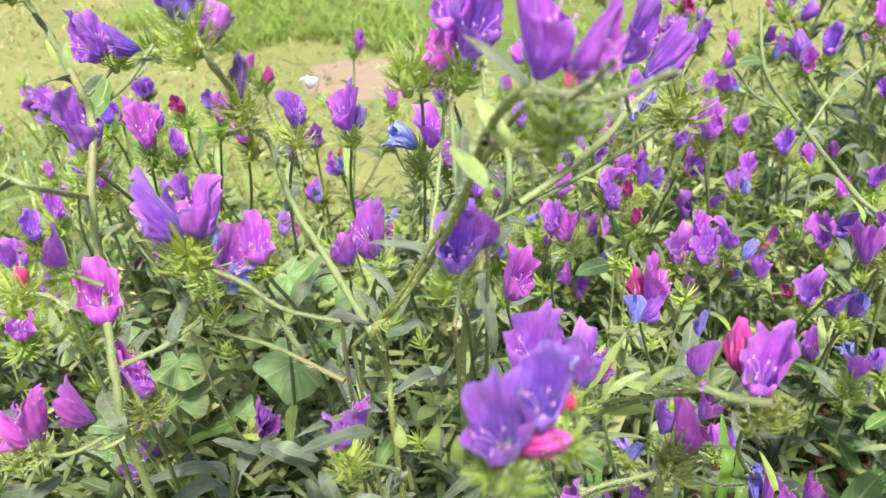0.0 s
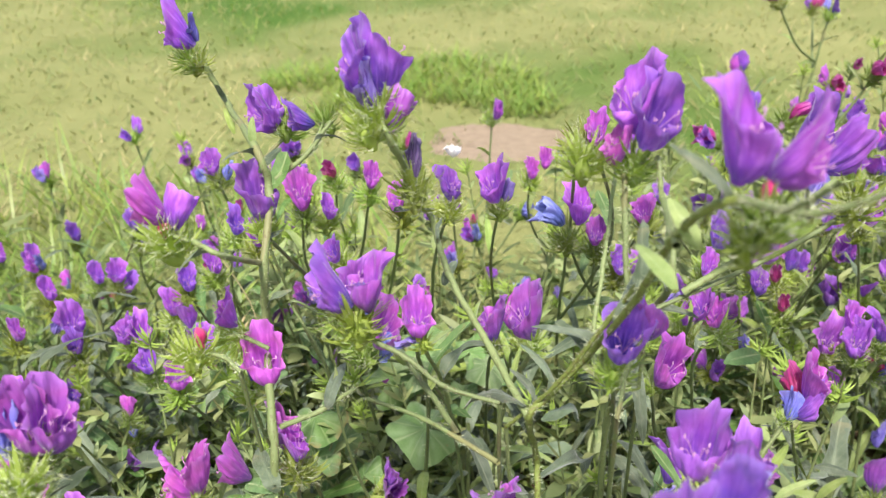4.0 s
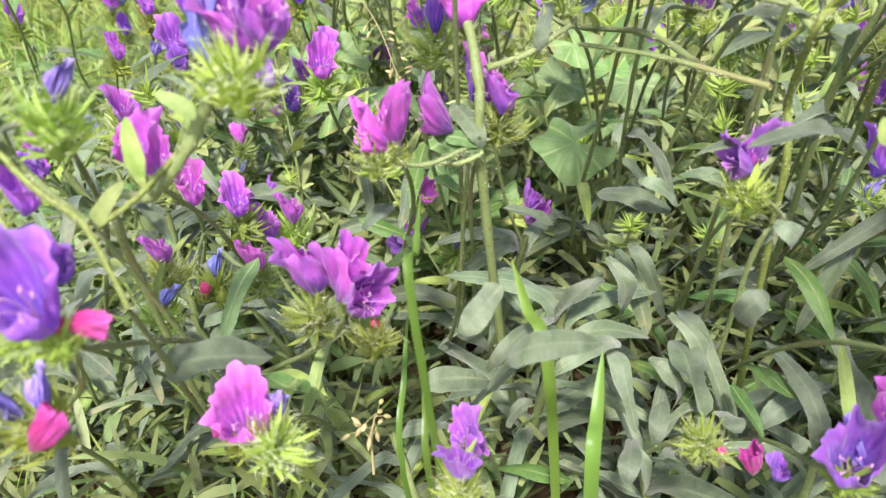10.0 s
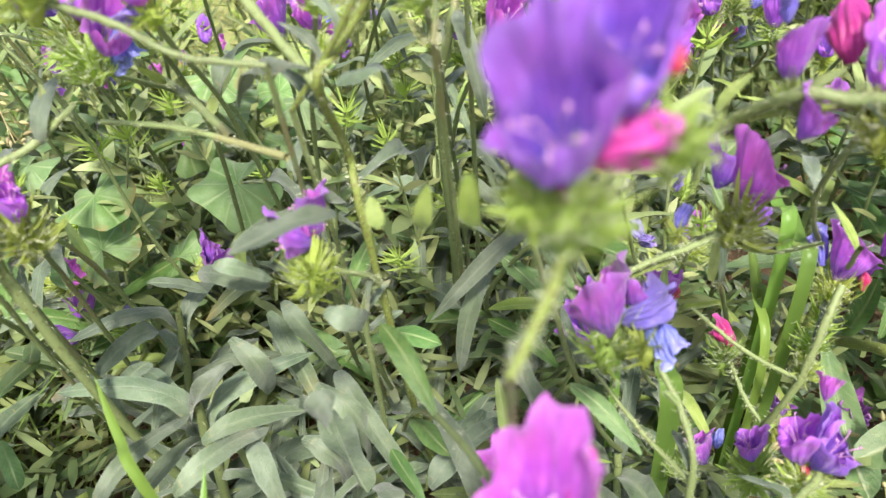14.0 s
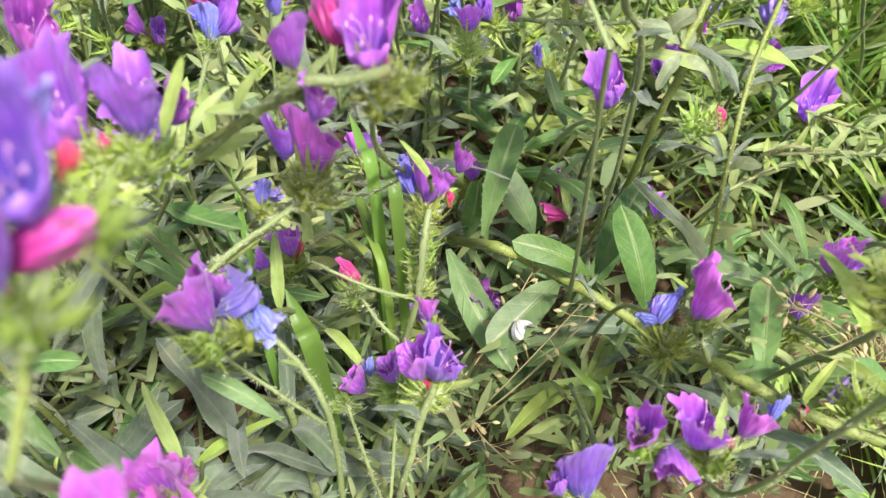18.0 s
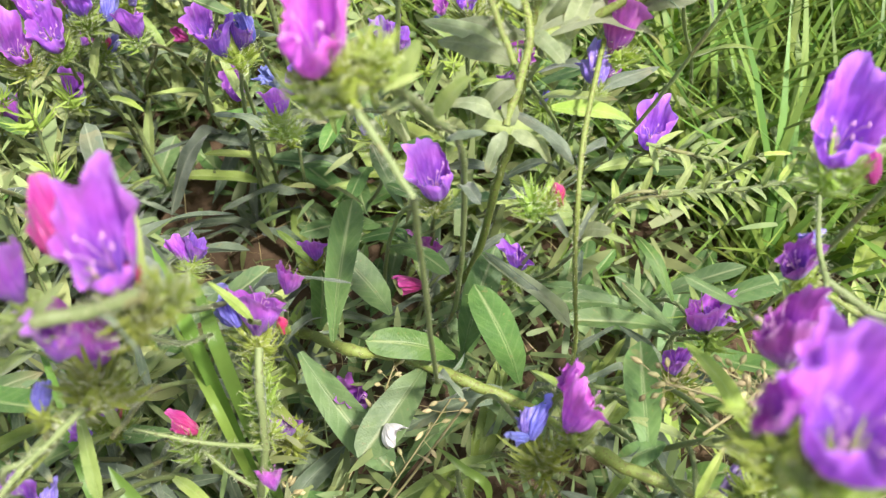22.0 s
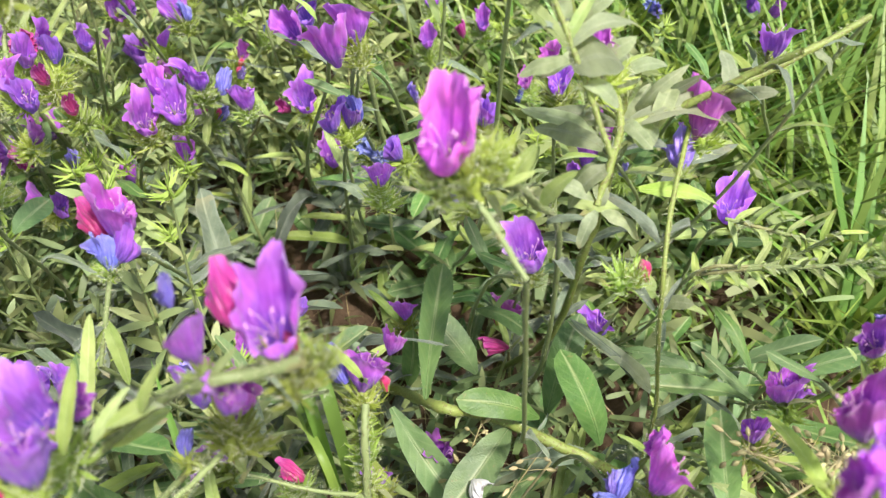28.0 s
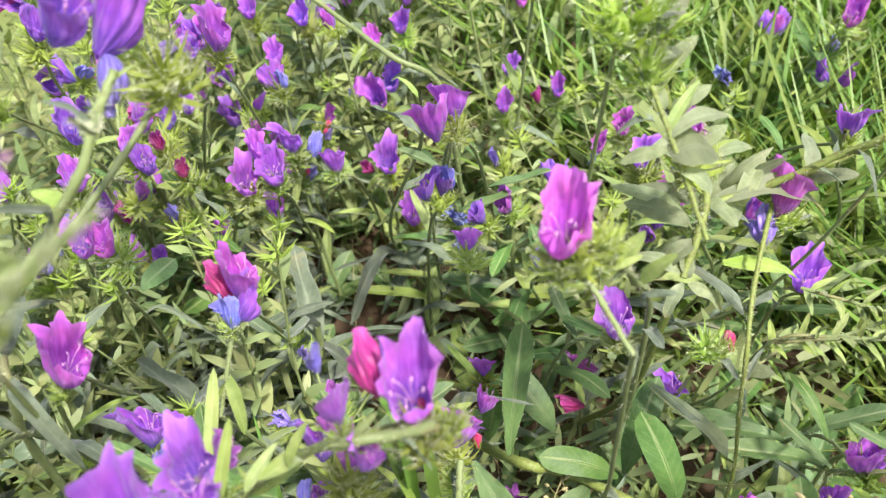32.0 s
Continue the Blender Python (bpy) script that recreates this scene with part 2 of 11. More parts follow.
_c = _m.mix(_m.math("MULTIPLY", _m.math("GREATER_THAN", _m.noise(900, 1), 0.57), 0.6), _c, (0.13, 0.10, 0.035))
_m.colour(_c)
_m.bump(_m.noise(800, 2), 0.5, 0.0005)
M_STEM_YELLOW = _m.m

_m = Mat("earth", 0.95, 0.1)
_g = _m.node("ShaderNodeNewGeometry").outputs["Position"]
_c = _m.mix(_m.noise(28, 6, _g), (0.045, 0.030, 0.018), (0.16, 0.105, 0.065))
_far = _m.mix(_m.noise(3.0, 6, _g), (0.14, 0.16, 0.045), (0.34, 0.33, 0.14))
_far = _m.mix(_m.ramp(_m.noise(1.1, 3, _g), [(0.46, (0, 0, 0)), (0.62, (1, 1, 1))]), _far, (0.075, 0.14, 0.025))
_s = _m.node("ShaderNodeSeparateXYZ")
_m.link(_g, _s.inputs[0])
_meadow = _m.math("GREATER_THAN", _m.math("ADD", _m.math("ADD", _s.outputs[1], _m.math("MULTIPLY", _s.outputs[0], -0.5)), _m.math("MULTIPLY", _m.noise(5, 4, _g), 0.5)), 0.82)
_n = _m.node("ShaderNodeVectorMath", op="DISTANCE")
_m.link(_g, _n.inputs[0])
_n.inputs[1].default_value = (0.25, 0.55, 0.0)
_meadow = _m.math("MAXIMUM", _meadow, _m.math("GREATER_THAN", _m.math("ADD", _n.outputs["Value"], _m.math("MULTIPLY", _m.noise(4, 4, _g), 0.6)), 1.25))
_c = _m.mix(_meadow, _c, _far)
# the bare patch of sandy earth behind the flowers
_v = _m.node("ShaderNodeVectorMath", op="DISTANCE")
_sq = _m.node("ShaderNodeVectorMath", op="MULTIPLY")
_m.link(_g, _sq.inputs[0])
_sq.inputs[1].default_value = (1.0, 1.7, 0.0)
_m.link(_sq.outputs[0], _v.inputs[0])
_v.inputs[1].default_value = (-0.2, 1.27 * 1.7, 0.0)
_bare = _m.math("LESS_THAN", _m.math("ADD", _v.outputs["Value"], _m.math("MULTIPLY", _m.noise(9, 4, _g), 0.16)), 0.22)
_c = _m.mix(_bare, _c, _m.mix(_m.noise(60, 4, _g), (0.23, 0.17, 0.115), (0.37, 0.285, 0.20)))
_m.colour(_c)
_m.bump(_m.noise(120, 5, _g), 0.6, 0.006)
M_EARTH = _m.m

# ---- mesh helpers ----


def part(name, mesh, parent, m=Matrix(), label="", material=None):
    ob = new(name, mesh)
    ob.parent = parent
    ob.matrix_basis = Matrix.Translation(-parent.location) @ m
    if label:
        ob["label"] = label
    return ob


def thing(name, label, category, group="", kind="", at=(0, 0, 0)):
    ob = new(name)
    ob.empty_display_size = 0.02
    ob.location = at
    return tagged(ob, label, category, group, kind)


def finish(name, verts, faces, mats, uvs=None, idx=None, smooth=True):
    me = bpy.data.meshes.new(name)
    me.from_pydata([tuple(v) for v in verts], [], faces)
    for mt in mats:
        me.materials.append(mt)
    if idx is not None:
        me.polygons.foreach_set("material_index", idx)
    if uvs is not None:
        lay = me.uv_layers.new(name="UVMap")
        li = np.empty(len(me.loops), dtype=np.int32)
        me.loops.foreach_get("vertex_index", li)
        lay.data.foreach_set("uv", np.asarray(uvs, dtype=np.float32)[li].ravel())
    if smooth:
        me.polygons.foreach_set("use_smooth", [True] * len(me.polygons))
    me.update()
    return me


class Build:
    """Vertices, faces, UVs and material slots of one mesh that grows piece by piece."""

    def __init__(self):
        self.v, self.f, self.uv, self.i = [], [], [], []

    def grid(self, rows, uvrows, slot=0, closed=False):
        base, n = len(self.v), len(rows[0])
        for r, u in zip(rows, uvrows):
            self.v += [tuple(p) for p in r]
            self.uv += list(u)
        for a in range(len(rows) - 1):
            for b in range(n if closed else n - 1):
                c = (b + 1) % n
                self.f.append((base + a * n + b, base + a * n + c, base + (a + 1) * n + c, base + (a + 1) * n + b))
                self.i.append(slot)

    def blade(self, p, d, side, length, width, bend, slot=0, steps=3):
        """A narrow pointed blade from p along d, arched towards bend."""
        rows, uvs = [], []
        for k in range(steps + 1):
            s = k / steps
            c = p + d * (length * s) + bend * (length * s * s)
            w = width * 0.5 * (0.55 + 1.6 * s - 2.15 * s * s if s < 1 else 0.02)
            rows.append([c - side * w, c + side * w])
            uvs.append([(0, s), (1, s)])
        self.grid(rows, uvs, slot)

    def hair(self, p, d, length, width, slot):
        b = len(self.v)
        s = d.orthogonal().normalized() * width
        self.v += [tuple(p - s), tuple(p + s), tuple(p + d * length)]
        self.uv += [(0, 0), (1, 0), (0.5, 1)]
        self.f.append((b, b + 1, b + 2))
        self.i.append(slot)

    def tube(self, pts, radii, sides=7, slot=0):
        rows, uvs, ref = [], [], None
        for k, p in enumerate(pts):
            d = (pts[min(k + 1, len(pts) - 1)] - pts[max(k - 1, 0)]).normalized()
            ref = (ref - d * ref.dot(d)).normalized() if ref else d.orthogonal().normalized()
            o = d.cross(ref)
            rows.append([p + (ref * math.cos(6.2832 * j / sides) + o * math.sin(6.2832 * j / sides)) * radii[k] for j in range(sides)])
            uvs.append([(j / sides, k / max(1, len(pts) - 1)) for j in range(sides)])
        self.grid(rows, uvs, slot, True)
        return rows

    def mesh(self, name, mats):
        return finish(name, self.v, self.f, mats, self.uv, self.i)


def bezier(pts, n):
    """A smooth line through pts (Catmull-Rom), n steps a span."""
    p = [Vector(q) for q in pts]
    p = [p[0] * 2 - p[1]] + p + [p[-1] * 2 - p[-2]]
    out = []
    for a, b, c, d in zip(p, p[1:], p[2:], p[3:]):
        for k in range(n):
            s = k / n
            out.append(0.5 * ((2 * b) + (c - a) * s + (2 * a - 5 * b + 4 * c - d) * s * s + (3 * b - a - 3 * c + d) * s ** 3))
    return out + [p[-2]]


def corolla(seed, length=0.022, mouth=0.0058, wilt=0.0, flare=1.0, mats=(M_VIOLET,)):
    """One funnel-shaped flower along +z, cut off aslant: five wavy lobes, the upper lip (+y) longer than the lower."""
    rnd = random.Random(seed)
    b = Build()
    n, m = 50, 14
    ph = [rnd.uniform(0, 6.28) for _ in range(8)]
    curl = [rnd.uniform(-0.9, 0.9) for _ in range(5)]
    tall = [rnd.uniform(0.92, 1.08) for _ in range(5)]
    pinch = rnd.uniform(0.80, 1.02)
    crush = rnd.uniform(0.26, 0.44)
    rows, uvs = [], []
    for k in range(m + 1):
        s = k / m
        belly = 0.0014 + (mouth * 1.22 - 0.0014) * math.sin(1.5708 * max(0.0, (s - 0.05) / 0.95) ** 0.72)
        row, ur = [], []
        for j in range(n + 1):
            a = 6.28319 * j / n
            five = 2.5 * (a - 1.5708)
            lobe = abs(math.cos(five)) ** 0.34
            which = int(round((a - 1.5708) / 1.25664)) % 5
            e = max(0.0, (s - 0.66) / 0.34)
            lip = 0.75 + 0.25 * math.sin(a) + 0.06 * math.sin(2 * a + ph[6])
            z = length * s * lip * (1 - 0.15 * e * (1 - lobe)) * (1 + (tall[which] - 1) * e * lobe)
            crease = -0.10 * s * (1 - lobe) ** 1.3 + 0.035 * s * math.cos(4 * (a - 1.5708) * 2.5 + ph[7])
            r = belly * (1 + crease) * (1 + flare * (0.10 * e ** 1.6 + 0.19 * e * e * (0.1 + 0.9 * curl[which]) * lobe))
            r += flare * e * 0.0008 * (math.sin(7 * a + ph[0]) + 0.6 * math.sin(11 * a + ph[1]))
            r *= 1 + 0.09 * math.sin(2 * a + ph[3]) * s + 0.06 * math.sin(3 * a + ph[2]) * s
            r *= 1 + s * crush * noise.noise((2.2 * math.cos(a) + seed, 2.2 * math.sin(a), 2.6 * s))
            r *= 1 + e * crush * 0.7 * noise.noise((4.6 * math.cos(a), 4.6 * math.sin(a) + seed, 3.1 * s))
            if wilt:
                r *= 1 - wilt * (0.55 * s + 0.25 * s * math.sin(5 * a + ph[4] + 5 * s))
                r += wilt * 0.0016 * s * math.sin(11 * a + ph[5] + 9 * s)
                a += wilt * 1.4 * s
            x, y = r * math.cos(a) * pinch, r * math.sin(a)
            y += 0.0030 * s * s * (1 if not wilt else math.sin(ph[6]) * 3)
            x += wilt * 0.004 * s * s * math.sin(ph[7])
            z -= e * e * 0.0022 * flare * max(0.0, curl[which]) * lobe
            z += 0.0016 * e * noise.noise((1.7 * math.cos(a), 1.7 * math.sin(a) + seed, 0.5))
            row.append(Vector((x, y, z)))
            ur.append((j / n, s))
        rows.append(row)
        uvs.append(ur)
    b.grid(rows, uvs)
    return b.mesh("flower", mats)


def stamens(seed, length=0.024):
    """Five thin curved filaments with small anthers, which stand in the mouth of a flower."""
    rnd = random.Random(seed)
    b = Build()
    for q in range(5):
        a = 1.257 * q + rnd.uniform(-0.4, 0.4)
        tip = Vector((0.004 * math.cos(a), 0.003 * math.sin(a) - 0.0015, length * rnd.uniform(0.44, 0.64)))
        line = bezier([(0, 0, 0.004), (0.0022 * math.cos(a), 0.002 * math.sin(a) - 0.001, length * 0.5), tip], 4)
        b.tube(line, [0.00013] * len(line), 4)
        t = line[-1]
        b.tube([t - Vector((0, 0, 0.0004)), t + Vector((0, 0.0003, 0.0004)), t + Vector((0, 0.0006, 0.0009))], [0.0002, 0.00036, 0.0001], 5)
    return b.mesh("stamens", (M_STAMEN,))


def bud(seed, length=0.011, mats=(M_RED, M_BRACT)):
    rnd = random.Random(seed)
    b = Build()
    line = [Vector((0.0004 * math.sin(k), 0.0016 * (k / 8) ** 2, length * k / 8)) for k in range(9)]
    prof = (0.0012, 0.0016, 0.0019, 0.0024, 0.0029, 0.0031, 0.0028, 0.0018, 0.0003)
    b.tube(line, [p * rnd.uniform(0.93, 1.07) for p in prof], 10)
    for q in range(5):
        a = 6.28 * q / 5
        d = Vector((math.cos(a) * 0.35, math.sin(a) * 0.35, 1)).normalized()
        b.blade(Vector((math.cos(a), math.sin(a), 0)) * 0.0014, d, Vector((-math.sin(a), math.cos(a), 0)), 0.009, 0.0016, Vector((0, 0, 0)), 1)
    return b.mesh("bud", mats)


def cyme(seed, size=0.0100, count=92, mats=(M_BRACT, M_HAIR)):
    """A coiled tuft of narrow hairy calyx lobes and bracts, open towards +z."""
    rnd = random.Random(seed)
    b = Build()
    core = [Vector((0, 0.0006 * k, -0.006 + 0.0017 * k)) for k in range(7)]
    b.tube(core, [0.0012, 0.002, 0.0026, 0.0028, 0.0026, 0.002, 0.0008], 7)
    for q in range(count):
        a = q * 2.39996
        h = rnd.uniform(-0.42, 0.95)
        rr = math.sqrt(max(0.05, 1 - h * h))
        d = Vector((rr * math.cos(a), rr * math.sin(a), h * 0.85 + 0.15)).normalized()
        p = d * 0.0022 + Vector((0, 0, rnd.uniform(-0.005, 0.003)))
        side = d.cross(Vector((0, 0, 1)) + d.orthogonal() * 0.4).normalized()
        ln = size * rnd.uniform(0.65, 1.30)
        bend = Vector((0, 0, rnd.uniform(0.05, 0.45))) - d * 0.15
        wd = 0.00130 * rnd.uniform(0.75, 1.35)
        b.blade(p, d, side, ln, wd, bend, 0, 4)
        for k in range(6):
            s = rnd.uniform(0.1, 0.98)
            c = p + d * (ln * s) + bend * (ln * s * s)
            hd = (side * rnd.choice((-1, 1)) + d * 0.55 + d.cross(side) * rnd.uniform(-0.6, 0.6)).normalized()
            b.hair(c, hd, rnd.uniform(0.0016, 0.0040), 0.00009, 1)
    return b.mesh("cyme", mats)


def leaf(seed, length=0.07, width=0.015, arch=0.25, fold=0.25, wave=0.12, mat=M_LEAF, blunt=0.5, hairy=True, foot=0.0, turn=0.5):
    """A lance-shaped leaf that starts along +y, face up (+z), with a sunken midrib and wavy rims, 0.5 mm thick at its rib."""
    rnd = random.Random(seed)
    b = Build()
    ph = [rnd.uniform(0, 6.28) for _ in range(5)]
    m, n = 14, 6
    rows, uvs, under = [], [], []
    twist = rnd.uniform(-turn, turn)
    sway = rnd.uniform(-0.10, 0.10)
    for k in range(m + 1):
        s = k / m
        w = width * 0.5 * max(0.03, (min(1, (s + 0.06) * 3.2) ** 0.7) * (1 - max(0, (s - blunt) / (1 - blunt)) ** 2.2) ** 0.55) if s < 1 else width * 0.02
        w *= 1 - foot * max(0.0, 1 - s / 0.62) ** 1.3
        y = length * (s - 0.12 * arch * s * s)
        z = length * (arch * 0.9 * s - arch * 1.75 * s * s + 0.02 * math.sin(6 * s + ph[4]))
        tw = twist * s * s
        row, ur, low = [], [], []
        for j in range(n + 1):
            t = 2 * j / n - 1
            x = t * w
            zz = fold * abs(t) ** 1.3 * w + wave * w * abs(t) * math.sin(11 * s + ph[0] + (2 if t > 0 else 0)) - (0.10 * w if j == n // 2 else 0)
            row.append(Vector((x * math.cos(tw) - zz * math.sin(tw) + sway * length * s * s, y, z + x * math.sin(tw) + zz * math.cos(tw))))
            ur.append((j / n, s))
        rows.append(row)
        uvs.append(ur)
    b.grid(rows, uvs)
    rib = [r[n // 2] - Vector((0, 0, 0.0003)) for r in rows]
    b.tube(rib, [0.0009 * (1 - 0.85 * k / m) for k in range(m + 1)], 5)
    if hairy:
        for k in range(90):
            r = rnd.randrange(1, m)
            e = rnd.choice((0, n))
            p = rows[r][e]
            out = (rows[r][e] - rows[r][n // 2]).normalized()
            b.hair(p, (out + Vector((0, 0.6, rnd.uniform(-0.5, 0.7)))).normalized(), rnd.uniform(0.0008, 0.0018), 0.00007, 1)
    return b.mesh("leaf", (mat, M_HAIR))


def mallow_leaf(seed, radius=0.022):
    rnd = random.Random(seed)
    b = Build()
    rows, uvs = [], []
    ph = rnd.uniform(0, 6)
    for k in range(8):
        s = k / 7
        row, ur = [], []
        for j in range(37):
            a = -2.75 + 5.5 * j / 36
            r = radius * s * (1 + 0.13 * math.cos(5 * a) + 0.035 * math.cos(31 * a) * s)
            z = 0.010 * s * s * math.sin(2 * a + ph) * 0.6 + 0.0022 * s * math.cos(5 * a) - 0.004 * s * s
            row.append(Vector((r * math.sin(a), r * math.cos(a), z)))
            ur.append((0.5 + 0.5 * math.cos(5 * a) * 0.5, s))
        rows.append(row)
        uvs.append(ur)
    b.grid(rows, uvs)
    return b.mesh("leaf", (M_MALLOW,))


def stem_mesh(pts, r0, r1, seed=0, hairs=60, mats=(M_STEM, M_HAIR), knots=True):
    rnd = random.Random(seed)
    line = bezier(pts, 8)
    n = len(line)
    b = Build()
    rad = [(r0 + (r1 - r0) * k / (n - 1)) * (1 + (0.22 if knots and k % 8 == 0 and 0 < k < n - 1 else 0) + 0.05 * math.sin(k * 1.7 + seed)) for k in range(n)]
    for k in range(1, n - 1):
        line[k] = line[k] + Vector((rnd.gauss(0, 1), rnd.gauss(0, 1), 0)) * r0 * 0.10
    b.tube(line, rad, 9)
    for k in range(hairs * (len(pts) - 1)):
        q = rnd.randrange(1, n - 1)
        p = line[q].lerp(line[q + 1], rnd.random())
        d = Vector((rnd.gauss(0, 1), rnd.gauss(0, 1), rnd.gauss(0, 0.5))).normalized()
        b.hair(p + d * rad[q] * 0.8, d, rnd.uniform(0.0012, 0.0028), 0.00009, 1)
    return b.mesh("stem", mats)


def aim(p, d, roll=0.0, scale=1.0):
    """A pose at p whose +z points along d and whose +y stays as high as it can."""
    z = Vector(d).normalized()
    x = Vector((0, 0, 1)).cross(z)
    x = Vector((1, 0, 0)) if x.length < 0.05 else x.normalized()
    y = z.cross(x)
    m = Matrix((x, y, z)).transposed().to_4x4()
    return Matrix.Translation(p) @ m @ Matrix.Rotation(roll, 4, "Z") @ Matrix.Diagonal((scale, scale, scale, 1))


def lay(p, d, up=(0, 0, 1), scale=1.0, wide=1.0):
    """A pose at p for a leaf: +y along d, +z as near to up as it can be."""
    y = Vector(d).normalized()
    x = y.cross(Vector(up))
    x = Vector((1, 0, 0)) if x.length < 0.05 else x.normalized()
    z = x.cross(y)
    m = Matrix((x, y, z)).transposed().to_4x4()
    return Matrix.Translation(p) @ m @ Matrix.Diagonal((scale * wide, scale, scale, 1))


# ---- shared shapes ----
FLOWERS = {
    "v": [corolla(s, mats=(M_VIOLET,)) for s in range(1, 10)],
    "m": [corolla(s, mats=(M_MAGENTA,)) for s in range(11, 18)],
    "p": [corolla(s, 0.019, 0.0050, 0.48, 0.1, mats=(M_PINK,)) for s in range(21, 24)],
    "c": [corolla(s, 0.022, 0.0060, 0.12, 0.15, mats=(M_VIOLET,)) for s in range(31, 34)],
    "b": [corolla(s, 0.0155, 0.0048, 0.80, 0.9, mats=(M_BLUE,)) for s in range(41, 47)],
    "d": [corolla(s, 0.018, 0.0042, 1.0, 0.5, mats=(M_DULL,)) for s in range(51, 53)],
    "w": [corolla(61, 0.014, 0.007, 0.3, 0.8, mats=(M_WHITE,))],
    "r": [bud(s) for s in range(71, 74)],
}
STAMENS = [stamens(s) for s in range(4)]
CYMES = [cyme(s) for s in range(1, 6)]
LEAVES = {
    "g": [leaf(s, 0.068, 0.0090 + 0.0022 * (s % 3), 0.30 + 0.22 * (s % 4), (0.60, -0.45, 0.45)[s % 3], 0.48, M_LEAF, 0.46 + 0.09 * (s % 3), True, 0.0, 1.3) for s in range(1, 15)],
    "h": [leaf(s, 0.07, 0.0115 + 0.0014 * (s % 3), 0.25 + 0.15 * (s % 3), (0.45, -0.35, 0.30)[s % 3], 0.34, M_LEAF_PALE, 0.42) for s in range(41, 47)],
    "f": [leaf(s, 0.07, 0.017, 0.08 + 0.07 * (s % 4), (0.32, -0.2)[s % 2], 0.14, M_LEAF_FRESH, 0.66, True, 0.50) for s in range(21, 27)],
    "y": [leaf(s, 0.05, 0.009, 0.1 + 0.08 * (s % 3), 0.25, 0.10, M_LEAF_GLOW, 0.3) for s in range(31, 36)],
}
MALLOW = [mallow_leaf(s) for s in range(4)]
rng = random.Random(5)


def flower_name(kind):
    return {"r": "bud", "b": "wilted_flower", "d": "wilted_flower"}.get(kind, "flower")


FLOWER_LABEL = {"v": "violet funnel flower with darker veins", "m": "magenta-purple funnel flower", "p": "pink half-open flower",
                "c": "half-closed violet flower", "b": "shrivelled blue flower", "d": "dried dark blue flower", "w": "small white flower", "r": "red bud"}


def bloom(plant, kind, p, d, size=1.0, roll=0.0):
    """One flower of a plant with its base at p, opening along d."""
    lib = FLOWERS[kind]
    ob = part(flower_name(kind), lib[rng.randrange(len(lib))], plant, aim(p, d, roll + rng.uniform(-0.35, 0.35), size), FLOWER_LABEL[kind])
    if kind in "vm" and p[1] < 0.5 and plant.location.length > 0.001:
        st = new("stamen_tuft", STAMENS[rng.randrange(4)])
        st.parent = ob
        st["label"] = "pink stamens"
    return ob


def tuft(plant, p, d=(0, 0, 1), size=1.0, lib=None):
    lib = lib or CYMES
    return part("cyme", lib[rng.randrange(len(lib))], plant, aim(p, d, rng.uniform(0, 6.28), size), "bristly green calyx cluster")


def foliage(plant, kind, p, d, size=1.0, wide=1.0, up=(0, 0, 1)):
    lib = LEAVES[kind]
    return part("leaf", lib[rng.randrange(len(lib))], plant, lay(p, d, up, size, wide))


def plant(x, y, label):
    return thing("bugloss_plant", label, "flowering plant", "wild bugloss by the path", at=(x, y, lift(x, y)))


def stem(p, r, *pts, yellow=False):
    """A hairy stem through pts, with small leaves that clasp it at its knots."""
    rr = rng.randrange(10000)
    part("stem", stem_mesh([Vector(q) for q in pts], r * (0.66 if yellow else 0.76), r * 0.56, rr, 60, (M_STEM_YELLOW if yellow else M_STEM, M_HAIR)), p)
    if r >= 0.0014:
        for a, c in zip(pts[1:], pts[2:]):
            a, c = Vector(a), Vector(c)
            d = (c - a).normalized() * (1 if c.z > a.z else -1)
            side = Vector((rng.gauss(0, 1), rng.gauss(0, 1), 0)).normalized()
            foliage(p, rng.choice("ggy"), a.lerp(c, rng.uniform(0.0, 0.6)), d * 0.8 + side * 0.55, rng.uniform(0.16, 0.3), 1.1, side * -1 + Vector((0, -0.2, 0.3)))


def stalk(p, kind, *pts):
    """A flowering stalk with leaves up its length."""
    part("stem", stem_mesh([Vector(q) for q in pts], 0.0012, 0.0008, rng.randrange(9999), 40), p)
    line = bezier(pts, 8)
    n = len(line) - 1
    for q in range(4 if open_ground(*pts[0][:2]) else 2):
        s = 0.12 + 0.2 * q + rng.uniform(-0.04, 0.04)
        a = q * 2.4 + rng.uniform(0, 1.5)
        foliage(p, kind, line[int(s * n)], Vector((math.cos(a), math.sin(a), rng.uniform(0.25, 0.9))), rng.uniform(0.55, 0.95) * (1.2 - 0.85 * s) * (1.3 if kind == "y" else 1), rng.uniform(0.7, 1.0))
    foliage(p, "y", line[-2], Vector((rng.gauss(0, 0.5), rng.gauss(0, 0.5), 0.6)), rng.uniform(0.25, 0.4))


